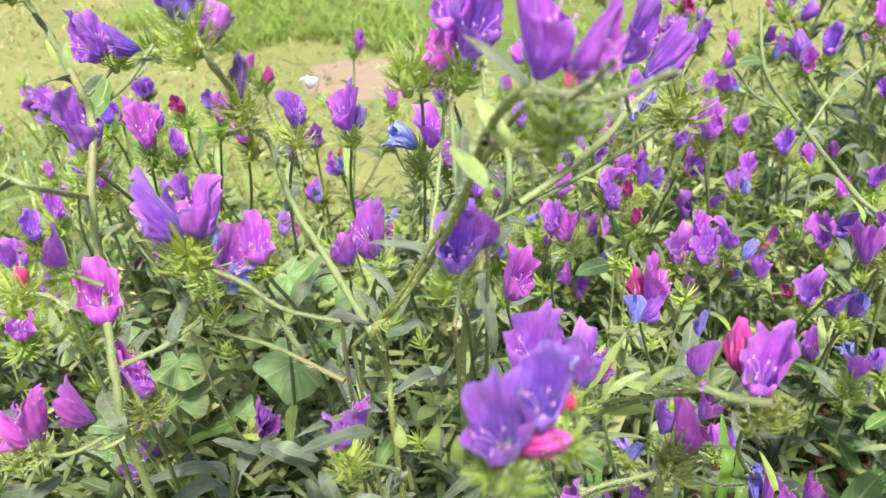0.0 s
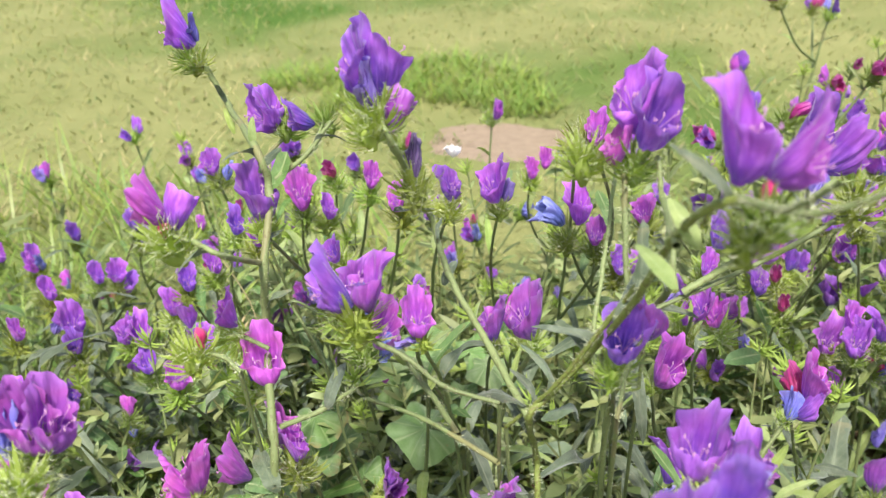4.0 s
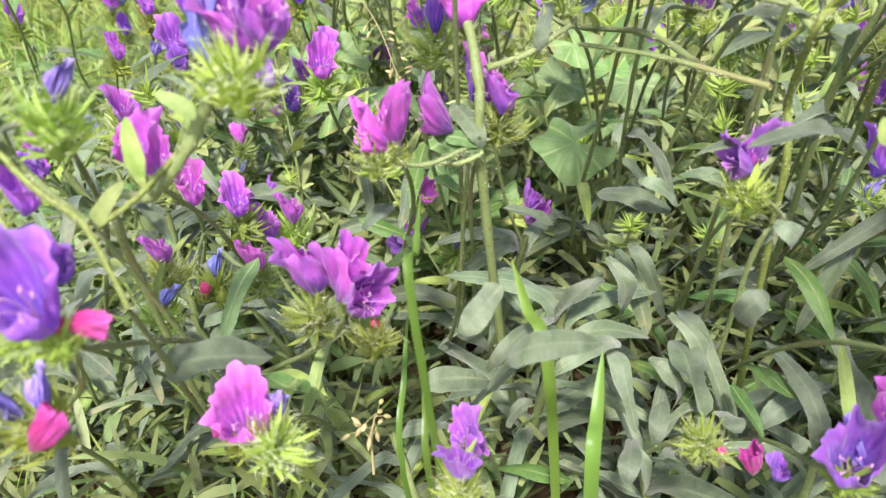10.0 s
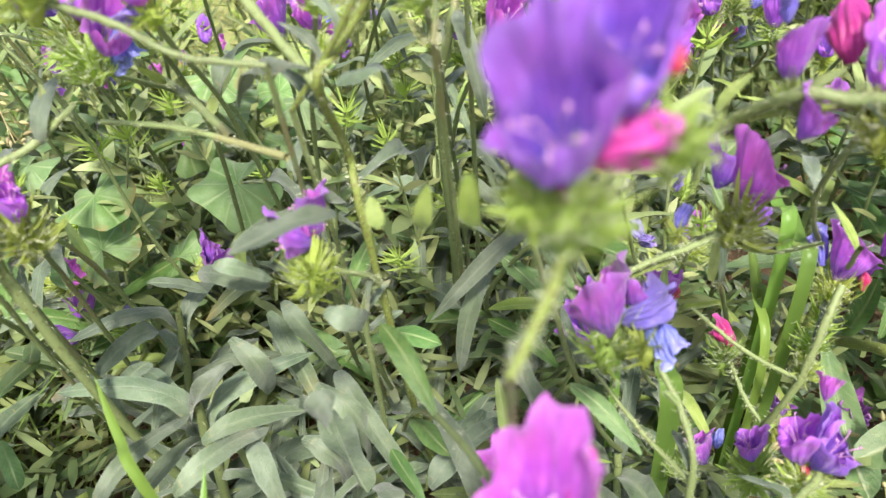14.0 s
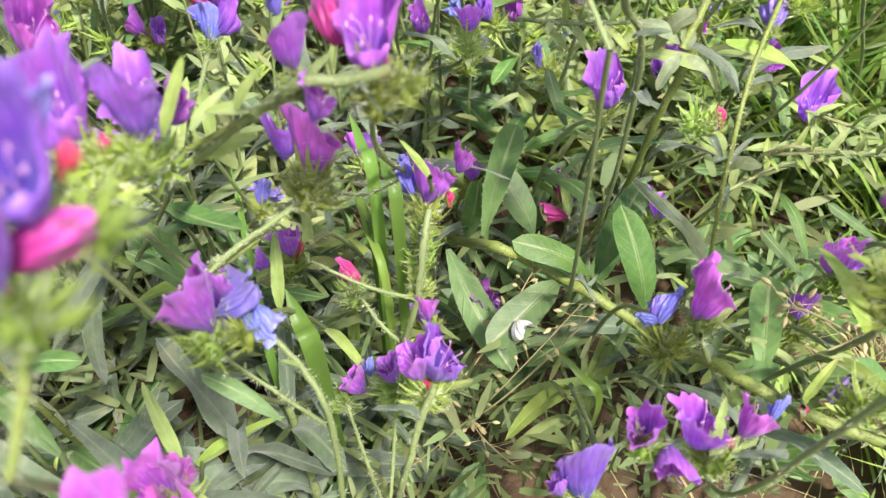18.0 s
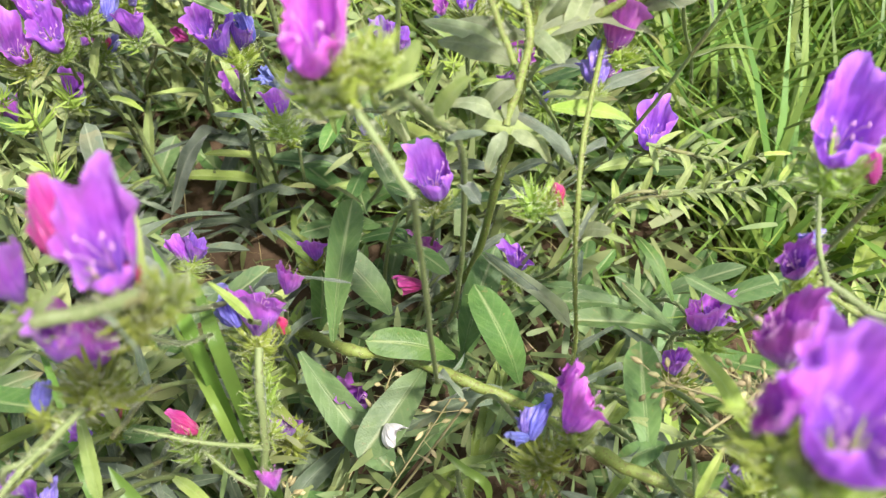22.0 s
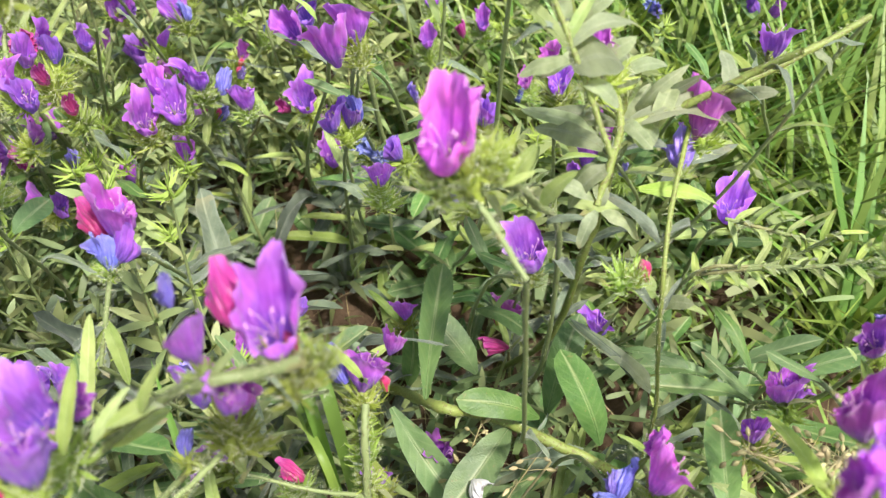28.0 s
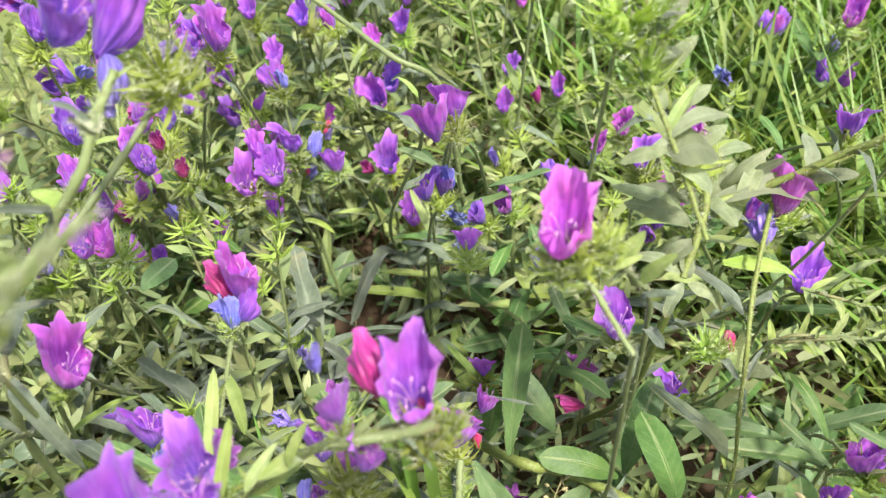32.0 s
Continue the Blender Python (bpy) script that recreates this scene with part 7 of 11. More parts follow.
tuft(p, (0.205, 0.3622, 0.1809), (0.1, 0.09, 0.99), 1.00)
p = plant(0.2603, 0.2451, "bristly purple bugloss with violet flowers and red buds")
stem(p, 0.0014, (0.2828, 0.2588, 0.2509), (0.2567, 0.2395, 0.2371), (0.2416, 0.225, 0.221), (0.2444, 0.224, 0.1827), (0.2502, 0.2239, 0.1332), (0.2531, 0.2293, 0.0797), (0.2603, 0.2451, 0), yellow=True)
foliage(p, "g", (0.2354, 0.2221, 0.2169), (0.09, 0.99, 0.14), 0.47, 0.63, (-0.34, -0.31, 0.89))
foliage(p, "g", (0.2485, 0.2352, 0.2311), (-0.18, 0.72, 0.67), 0.38, 0.96, (-0.37, -0.33, 0.87))
foliage(p, "g", (0.2501, 0.236, 0.2323), (0.96, 0.09, -0.28), 0.46, 0.80, (-0.37, -0.33, 0.87))
foliage(p, "g", (0.2535, 0.2308, 0.1391), (-0.4, 0.4, 0.83), 0.67, 0.60, (-0.3, -0.26, 0.92))
foliage(p, "h", (0.2527, 0.23, 0.1397), (-0.36, 0.45, 0.81), 0.64, 0.69, (-0.24, -0.21, 0.95))
foliage(p, "h", (0.2535, 0.2341, 0.1949), (0.18, -0.71, 0.68), 0.19, 2.52, (-0.28, -0.25, 0.93))
foliage(p, "y", (0.2548, 0.2387, 0.1986), (-0.62, 0.34, 0.7), 0.38, 1.93, (-0.28, -0.26, 0.92))
foliage(p, "y", (0.2541, 0.2373, 0.1973), (-0.8, 0.16, 0.58), 0.33, 2.19, (-0.28, -0.26, 0.92))
p = plant(0.2508, 0.3582, "bristly bugloss stem with fresh green lance-shaped leaves")
stem(p, 0.0027, (0.2508, 0.3582, 0), (0.2527, 0.2985, 0.1026), (0.2525, 0.2772, 0.1838), (0.2573, 0.2723, 0.2212), (0.2642, 0.2755, 0.2511), (0.2675, 0.2748, 0.2659), (0.2719, 0.2719, 0.2805), yellow=True)
stem(p, 0.0022, (0.2657, 0.2729, 0.2506), (0.2786, 0.2576, 0.2624), (0.2941, 0.2446, 0.2761), (0.3006, 0.2344, 0.2865), yellow=True)
stem(p, 0.0022, (0.2393, 0.2651, 0.2777), (0.2389, 0.2676, 0.2952), (0.2348, 0.2724, 0.3142), (0.2249, 0.27, 0.3383), (0.225, 0.276, 0.3581), yellow=True)
foliage(p, "h", (0.263, 0.2755, 0.2505), (-0.79, 0.39, 0.47), 0.40, 1.31, (-0.32, -0.37, 0.87))
foliage(p, "h", (0.2634, 0.2718, 0.249), (0.66, 0.26, 0.71), 0.29, 1.40, (-0.32, -0.36, 0.88))
foliage(p, "h", (0.2762, 0.2706, 0.2547), (0.1, -0.56, 0.82), 0.34, 1.05, (-0.35, -0.35, 0.87))
foliage(p, "h", (0.2625, 0.2694, 0.2475), (0.81, -0.51, 0.29), 0.14, 3.41, (-0.32, -0.35, 0.88))
foliage(p, "h", (0.2536, 0.275, 0.273), (0.2, -0.31, 0.93), 0.19, 2.68, (-0.33, -0.39, 0.86))
foliage(p, "h", (0.2849, 0.2633, 0.2557), (0.79, -0.55, 0.26), 0.40, 1.19, (-0.37, -0.34, 0.87))
foliage(p, "y", (0.2598, 0.2632, 0.2178), (-0.79, 0.59, 0.17), 0.53, 1.28, (-0.29, -0.31, 0.9))
foliage(p, "y", (0.2568, 0.2546, 0.2372), (0.88, -0.18, -0.44), 0.87, 0.85, (-0.31, -0.32, 0.9))
foliage(p, "h", (0.238, 0.2634, 0.2909), (0.45, -0.39, 0.81), 0.24, 2.14, (-0.36, -0.35, 0.87))
foliage(p, "h", (0.2331, 0.2666, 0.3079), (0.4, -0.42, 0.81), 0.22, 1.96, (-0.37, -0.37, 0.85))
foliage(p, "h", (0.2333, 0.2689, 0.31), (-0.31, 0.65, 0.69), 0.25, 1.57, (-0.37, -0.38, 0.85))
foliage(p, "h", (0.2287, 0.2683, 0.3234), (0.36, -0.38, 0.85), 0.22, 1.83, (-0.37, -0.4, 0.84))
foliage(p, "h", (0.2291, 0.271, 0.326), (-0.27, 0.65, 0.71), 0.24, 1.66, (-0.37, -0.4, 0.84))
foliage(p, "h", (0.2242, 0.2689, 0.3371), (0.38, -0.36, 0.85), 0.23, 1.75, (-0.38, -0.42, 0.83))
foliage(p, "h", (0.2257, 0.2724, 0.3409), (-0.33, 0.65, 0.69), 0.20, 1.96, (-0.38, -0.42, 0.82))
foliage(p, "h", (0.2288, 0.2779, 0.347), (0.35, -0.47, 0.81), 0.21, 1.93, (-0.39, -0.44, 0.81))
foliage(p, "h", (0.2397, 0.2671, 0.2951), (-0.95, -0.13, 0.29), 0.30, 1.35, (-0.36, -0.36, 0.86))
foliage(p, "h", (0.2559, 0.2742, 0.247), (-0.66, 0.36, 0.66), 0.46, 1.05, (-0.34, -0.32, 0.88))
foliage(p, "h", (0.2687, 0.2732, 0.2511), (0.24, -0.35, 0.9), 0.39, 1.02, (-0.36, -0.31, 0.88))
foliage(p, "h", (0.2604, 0.271, 0.2762), (0.89, -0.37, 0.27), 0.23, 1.54, (-0.38, -0.33, 0.86))
foliage(p, "h", (0.2924, 0.2535, 0.2602), (0.49, -0.7, 0.52), 0.25, 1.74, (-0.41, -0.28, 0.87))
foliage(p, "h", (0.2589, 0.2684, 0.2583), (-0.09, -0.99, 0.12), 0.22, 1.85, (-0.36, -0.32, 0.88))
foliage(p, "h", (0.2683, 0.2833, 0.2587), (-0.92, -0.26, 0.28), 0.25, 1.58, (-0.37, -0.33, 0.87))
foliage(p, "h", (0.2512, 0.27, 0.2423), (-0.69, 0.29, -0.66), 0.26, 1.52, (-0.33, -0.31, 0.89))
p = plant(0.2575, 0.3382, "bristly purple bugloss with violet funnel flowers on hairy green stems")
stem(p, 0.0016, (0.168, 0.2245, 0.3191), (0.1764, 0.2227, 0.3102), (0.1926, 0.2335, 0.2845), (0.2119, 0.2457, 0.2471), (0.2239, 0.2686, 0.1367), (0.2575, 0.3382, 0))
stem(p, 0.0011, (0.1764, 0.2227, 0.3102), (0.1689, 0.23, 0.3125), (0.1618, 0.2384, 0.3219))
foliage(p, "y", (0.1764, 0.2227, 0.3102), (0.24, -0.37, 0.9), 0.27, 1.78, (-0.21, -0.4, 0.89))
foliage(p, "y", (0.1888, 0.2268, 0.292), (0.33, -0.3, 0.89), 0.31, 1.56, (-0.22, -0.37, 0.9))
p = plant(0.3217, 0.1710, "bristly purple bugloss with violet flowers and shrivelled blue ones")
stem(p, 0.0015, (0.2604, 0.1642, 0.2767), (0.2792, 0.1624, 0.2726), (0.3017, 0.1603, 0.2697))
stem(p, 0.0016, (0.2606, 0.1527, 0.2436), (0.2648, 0.1413, 0.2387), (0.2755, 0.1306, 0.2257), (0.2857, 0.1398, 0.1304), (0.3217, 0.171, 0))
stem(p, 0.0011, (0.3017, 0.1603, 0.2697), (0.2874, 0.1696, 0.2687), (0.2731, 0.1789, 0.2757))
stem(p, 0.0011, (0.2606, 0.1527, 0.2436), (0.2674, 0.1608, 0.2449), (0.2739, 0.1691, 0.2542))
stem(p, 0.0011, (0.2606, 0.1527, 0.2436), (0.2431, 0.143, 0.2468), (0.2252, 0.1334, 0.2581))
bloom(p, "v", (0.2758, 0.1288, 0.23), (-0.14, 0.39, 0.91), 0.76)
tuft(p, (0.2764, 0.1267, 0.2239), (-0.08, 0.22, 0.97), 1.00)
p = plant(0.3083, 0.1782, "bristly purple bugloss with violet funnel flowers on hairy green stems")
stalk(p, 'y', (0.2947, 0.175, 0), (0.2449, 0.1767, 0.1159), (0.2212, 0.1397, 0.2245), (0.1923, 0.1259, 0.2814))
bloom(p, "v", (0.2013, 0.1238, 0.2847), (-0.32, 0.22, 0.92), 1.09)
tuft(p, (0.1912, 0.1241, 0.278), (0.27, 0.44, 0.86), 1.06)
p = plant(0.3187, 0.2420, "bristly purple bugloss with violet funnel flowers on hairy green stems")
stalk(p, 'f', (0.3155, 0.2459, 0), (0.3073, 0.2152, 0.0723), (0.2798, 0.2, 0.1425), (0.2644, 0.1804, 0.182))
p = plant(0.3595, 0.1594, "bristly purple bugloss with violet funnel flowers on hairy green stems")
stalk(p, 'y', (0.3588, 0.1643, 0), (0.3196, 0.138, 0.1053), (0.2598, 0.144, 0.2081), (0.2213, 0.1375, 0.2582))
p = plant(0.2604, 0.2027, "bristly purple bugloss with violet flowers and shrivelled blue ones")
stalk(p, 'g', (0.2651, 0.204, 0), (0.2459, 0.1688, 0.0834), (0.2112, 0.1792, 0.1643), (0.1916, 0.1701, 0.2041))
tuft(p, (0.1865, 0.178, 0.1879), (-0.14, 0.32, 0.94), 1.00)
p = plant(0.2874, 0.2366, "bristly purple bugloss with violet funnel flowers on hairy green stems")
stalk(p, 'y', (0.2921, 0.24, 0), (0.2826, 0.2114, 0.0732), (0.2348, 0.2071, 0.1442), (0.2106, 0.1936, 0.1829))
p = plant(0.2828, 0.1765, "bristly purple bugloss with magenta-purple flowers on hairy stems")
stalk(p, 'g', (0.2931, 0.1687, 0), (0.2534, 0.1711, 0.0859), (0.1996, 0.1429, 0.1727), (0.1658, 0.1343, 0.2112))
p = plant(0.2165, 0.2472, "bristly purple bugloss with violet funnel flowers on hairy green stems")
stalk(p, 'y', (0.2227, 0.2436, 0), (0.1946, 0.232, 0.077), (0.1616, 0.1737, 0.1529), (0.1367, 0.1455, 0.1921))
p = plant(0.2433, 0.2335, "bristly purple bugloss with magenta-purple flowers on hairy stems")
stalk(p, 'g', (0.2617, 0.2308, 0), (0.266, 0.2469, 0.0577), (0.202, 0.1852, 0.1162), (0.1767, 0.1662, 0.1477))
p = plant(0.3226, 0.2159, "bristly purple bugloss with violet funnel flowers on hairy green stems")
stalk(p, 'y', (0.3245, 0.2261, 0), (0.2748, 0.2161, 0.0759), (0.2419, 0.1643, 0.156), (0.2083, 0.1388, 0.1961))
tuft(p, (0.2245, 0.1308, 0.1938), (0.26, 0.16, 0.95), 1.00)
p = plant(0.3145, 0.2544, "bristly purple bugloss with violet funnel flowers on hairy green stems")
stalk(p, 'g', (0.3162, 0.2455, 0), (0.3009, 0.2281, 0.0564), (0.2816, 0.2046, 0.1103), (0.2662, 0.1868, 0.1414))
bloom(p, "v", (0.2661, 0.1875, 0.1442), (-0.05, 0.23, 0.97), 0.76)
tuft(p, (0.2664, 0.1863, 0.1374), (-0.03, 0.13, 0.99), 1.00)
p = plant(0.1378, 0.3535, "bristly purple bugloss with violet funnel flowers on hairy green stems")
stem(p, 0.0038, (0.1378, 0.3535, 0), (0.1562, 0.3342, 0.0645), (0.1623, 0.3274, 0.1054), (0.1773, 0.3246, 0.0947), (0.1761, 0.2753, 0.1423), (0.1962, 0.2705, 0.1227), (0.2098, 0.2447, 0.1229), (0.2239, 0.2209, 0.117), (0.2139, 0.1753, 0.1621), (0.2246, 0.1507, 0.1644), (0.24, 0.1366, 0.1588), (0.2576, 0.1152, 0.1598), yellow=True)
bloom(p, "w", (0.1731, 0.2496, 0.1218), (-0.03, -0.98, -0.21), 0.70)
foliage(p, "f", (0.2112, 0.3009, 0.1061), (-0.12, 0.56, 0.82), 0.61, 1.50, (-0.15, -0.24, 0.96))
foliage(p, "f", (0.2123, 0.2538, 0.1274), (-0.63, 0.48, 0.61), 0.57, 1.34, (-0.16, -0.21, 0.96))
foliage(p, "f", (0.2177, 0.2565, 0.1207), (0.48, 0.21, 0.85), 0.69, 1.17, (-0.17, -0.21, 0.96))
foliage(p, "f", (0.2277, 0.231, 0.119), (0, 0.35, 0.94), 0.74, 1.17, (-0.18, -0.18, 0.97))
foliage(p, "f", (0.1657, 0.3049, 0.1141), (0, -0.89, -0.46), 0.94, 1.07, (-0.1, -0.25, 0.96))
foliage(p, "f", (0.2015, 0.2617, 0.1188), (-0.91, -0.41, 0.08), 0.67, 1.50, (-0.15, -0.21, 0.97))
foliage(p, "f", (0.1722, 0.2807, 0.1446), (0.62, 0.79, 0.07), 1.24, 0.65, (-0.12, -0.25, 0.96))
foliage(p, "f", (0.1842, 0.3222, 0.0953), (0.27, 0, 0.96), 0.51, 1.28, (-0.12, -0.25, 0.96))
foliage(p, "f", (0.2255, 0.1656, 0.1611), (0.58, 0.77, 0.28), 0.63, 1.21, (-0.21, -0.12, 0.97))
foliage(p, "f", (0.2543, 0.1218, 0.1643), (-0.44, 0.55, 0.71), 0.56, 1.26, (-0.24, -0.07, 0.97))
foliage(p, "f", (0.2327, 0.1655, 0.1635), (-0.96, 0.27, 0.03), 0.25, 2.06, (-0.22, -0.12, 0.97))
foliage(p, "f", (0.0643, 0.202, 0.2004), (-0.58, 0.67, 0.46), 0.41, 0.87, (0.03, -0.2, 0.98))
foliage(p, "g", (0.0507, 0.281, 0.222), (-0.76, -0.61, 0.22), 0.69, 0.69, (0.05, -0.44, 0.9))
foliage(p, "g", (0.2232, 0.1946, 0.1492), (0.23, -0.66, -0.72), 0.40, 1.11, (-0.27, -0.22, 0.94))
p = plant(-0.0016, 0.4169, "bristly purple bugloss with violet funnel flowers on hairy green stems")
stalk(p, 'f', (0.0137, 0.4281, 0), (0.0206, 0.4124, 0.0742), (0.0338, 0.3646, 0.1444), (0.0423, 0.3371, 0.183))
bloom(p, "v", (0.0422, 0.3428, 0.1886), (0.19, 0.12, 0.97), 1.14)
bloom(p, "v", (0.0514, 0.3387, 0.1878), (0.43, -0.04, 0.9), 0.76)
bloom(p, "b", (0.0402, 0.3362, 0.1808), (0.21, 0.42, 0.88), 0.70)
tuft(p, (0.0412, 0.336, 0.1794), (0.29, 0.31, 0.91), 0.70)
p = plant(0.2081, 0.6370, "bristly purple bugloss with violet funnel flowers on hairy green stems")
stalk(p, 'f', (0.1995, 0.6294, 0), (0.1969, 0.5765, 0.0625), (0.1868, 0.5603, 0.1213), (0.1813, 0.5307, 0.1536))
p = plant(0.2445, 0.4982, "bristly purple bugloss with magenta-purple flowers on hairy stems")
stalk(p, 'f', (0.2457, 0.4918, 0), (0.2491, 0.4538, 0.1025), (0.2159, 0.3987, 0.2067), (0.2031, 0.3584, 0.2636))
stem(p, 0.0011, (0.2159, 0.3987, 0.2067), (0.215, 0.3889, 0.2246), (0.2142, 0.3791, 0.2507))
stalk(p, 'g', (0.2473, 0.5078, 0), (0.213, 0.4799, 0.1078), (0.2127, 0.4152, 0.2158), (0.1978, 0.3751, 0.2755))
p = plant(0.2426, 0.5001, "bristly purple bugloss with violet funnel flowers on hairy green stems")
stalk(p, 'y', (0.2429, 0.4821, 0), (0.2277, 0.4474, 0.0811), (0.215, 0.418, 0.1628), (0.203, 0.3903, 0.2077))
p = plant(0.2803, 0.4824, "bristly bugloss stem with fresh green lance-shaped leaves")
stalk(p, 'f', (0.2804, 0.4975, 0), (0.276, 0.4796, 0.0553), (0.2417, 0.4364, 0.1076), (0.2253, 0.4097, 0.1373))
tuft(p, (0.2241, 0.4086, 0.1335), (0.29, 0.31, 0.91), 0.70)
p = plant(0.0734, 0.6326, "bristly bugloss stem with fresh green lance-shaped leaves")
stalk(p, 'y', (0.0828, 0.6485, 0), (0.0738, 0.5862, 0.087), (0.0693, 0.5528, 0.1709), (0.0636, 0.5117, 0.2172))
tuft(p, (0.0624, 0.5105, 0.2136), (0.29, 0.31, 0.91), 0.97)
p = plant(0.0218, 0.5622, "bristly purple bugloss with violet funnel flowers on hairy green stems")
stalk(p, 'f', (0.0137, 0.5603, 0), (0.0537, 0.5334, 0.0717), (0.0458, 0.5121, 0.1396), (0.0596, 0.4912, 0.1768))
stem(p, 0.0011, (0.0458, 0.5121, 0.1396), (0.0422, 0.511, 0.1576), (0.0388, 0.5098, 0.1838))
bloom(p, "b", (0.04, 0.5107, 0.1864), (0.42, 0.28, 0.86), 0.84)
bloom(p, "v", (0.0533, 0.5082, 0.1736), (0.3, -0.03, 0.95), 0.76)
tuft(p, (0.0584, 0.49, 0.1732), (0.29, 0.31, 0.91), 0.88)
tuft(p, (0.0378, 0.5092, 0.18), (0.24, 0.16, 0.96), 1.00)
tuft(p, (0.0518, 0.5084, 0.1668), (0.16, -0.01, 0.99), 1.00)
p = plant(0.0939, 0.8087, "bristly purple bugloss with violet funnel flowers on hairy green stems")
stalk(p, 'g', (0.0711, 0.8238, 0), (0.0942, 0.7972, 0.0538), (0.1073, 0.7647, 0.1024), (0.1228, 0.7394, 0.1291))
bloom(p, "w", (0.1487, 0.7328, 0.1346), (0.41, 0.16, 0.9), 0.82)
tuft(p, (0.1216, 0.7381, 0.1255), (0.29, 0.31, 0.91), 1.06)
p = plant(0.2336, 0.6130, "bristly purple bugloss with violet funnel flowers on hairy green stems")
stalk(p, 'g', (0.2325, 0.6064, 0), (0.207, 0.5885, 0.051), (0.2166, 0.5631, 0.0976), (0.2099, 0.5444, 0.1233))
p = plant(0.1008, 0.6204, "bristly purple bugloss with violet funnel flowers on hairy green stems")
stalk(p, 'f', (0.0986, 0.6205, 0), (0.0811, 0.5898, 0.0958), (0.0751, 0.5292, 0.189), (0.065, 0.4898, 0.2405))
stem(p, 0.0011, (0.0751, 0.5292, 0.189), (0.0815, 0.5035, 0.205), (0.088, 0.4779, 0.2292))
stem(p, 0.0011, (0.0751, 0.5292, 0.189), (0.0854, 0.518, 0.202), (0.0957, 0.5067, 0.2229))
bloom(p, "v", (0.0657, 0.4886, 0.2432), (0.26, -0.36, 0.9), 1.07)
bloom(p, "v", (0.0876, 0.4777, 0.2321), (-0.13, -0.04, 0.99), 0.76)
bloom(p, "v", (0.097, 0.5058, 0.2254), (0.43, -0.3, 0.85), 0.76)
bloom(p, "c", (0.1099, 0.4992, 0.225), (0.4, 0.36, 0.84), 0.70)
bloom(p, "v", (0.0903, 0.4685, 0.2242), (0.07, -0.07, 0.99), 0.76)
tuft(p, (0.0644, 0.4906, 0.2365), (0.14, -0.2, 0.97), 1.00)
tuft(p, (0.0883, 0.4779, 0.2252), (-0.07, -0.02, 1), 1.00)
tuft(p, (0.0947, 0.5074, 0.2191), (0.25, -0.17, 0.95), 1.00)
tuft(p, (0.1077, 0.4973, 0.2187), (0.23, 0.21, 0.95), 1.00)
p = plant(0.1666, 0.6929, "bristly purple bugloss with violet flowers and red buds")
stalk(p, 'y', (0.1737, 0.6882, 0), (0.168, 0.6803, 0.0689), (0.1452, 0.6225, 0.1337), (0.1329, 0.5943, 0.1695))
bloom(p, "v", (0.1338, 0.5934, 0.1722), (0.28, -0.32, 0.9), 0.76)
tuft(p, (0.1323, 0.5951, 0.1656), (0.16, -0.18, 0.97), 1.00)
p = plant(0.1872, 0.7497, "bristly purple bugloss with violet funnel flowers on hairy green stems")
stalk(p, 'f', (0.1912, 0.739, 0), (0.2025, 0.7201, 0.0424), (0.184, 0.701, 0.0793), (0.181, 0.6847, 0.0997))
p = plant(0.0976, 0.6040, "bristly purple bugloss with violet funnel flowers on hairy green stems")
stalk(p, 'f', (0.101, 0.6237, 0), (0.1143, 0.6064, 0.0446), (0.1404, 0.5659, 0.0838), (0.1573, 0.5411, 0.1053))
bloom(p, "v", (0.1577, 0.5403, 0.1081), (0.13, -0.28, 0.95), 0.76)
tuft(p, (0.157, 0.5417, 0.1013), (0.07, -0.16, 0.99), 1.00)
p = plant(0.2007, 0.6241, "bristly purple bugloss with violet funnel flowers on hairy green stems")
stalk(p, 'g', (0.1989, 0.6298, 0), (0.1867, 0.5979, 0.099), (0.1628, 0.5454, 0.1962), (0.1474, 0.5092, 0.2498))
bloom(p, "m", (0.1481, 0.5085, 0.2526), (0.25, -0.23, 0.94), 1.14)
tuft(p, (0.1468, 0.5097, 0.2459), (0.14, -0.13, 0.98), 1.00)
p = plant(0.1654, 0.8143, "bristly purple bugloss with violet funnel flowers on hairy green stems")
stalk(p, 'f', (0.1849, 0.8169, 0), (0.219, 0.7996, 0.0588), (0.1685, 0.7673, 0.113), (0.1616, 0.746, 0.1428))
bloom(p, "v", (0.1626, 0.7451, 0.1455), (0.33, -0.28, 0.9), 0.76)
tuft(p, (0.1608, 0.7466, 0.1389), (0.18, -0.16, 0.97), 1.00)
p = plant(0.2530, 0.8030, "bristly purple bugloss with violet funnel flowers on hairy green stems")
stalk(p, 'f', (0.2464, 0.8107, 0), (0.2404, 0.7858, 0.0532), (0.2585, 0.7391, 0.1015), (0.2637, 0.7085, 0.128))
bloom(p, "v", (0.2639, 0.7074, 0.1308), (0.05, -0.38, 0.92), 1.18)
tuft(p, (0.2636, 0.7093, 0.1241), (0.03, -0.21, 0.98), 1.00)
p = plant(0.3003, 0.7137, "bristly purple bugloss with violet funnel flowers on hairy green stems")
stalk(p, 'g', (0.3098, 0.7169, 0), (0.3145, 0.7044, 0.0572), (0.2948, 0.663, 0.1101), (0.2884, 0.6399, 0.139))
bloom(p, "m", (0.2887, 0.639, 0.1419), (0.09, -0.29, 0.95), 0.76)
tuft(p, (0.2882, 0.6405, 0.1351), (0.05, -0.16, 0.99), 1.00)
p = plant(0.3286, 0.7948, "bristly purple bugloss with violet funnel flowers on hairy green stems")
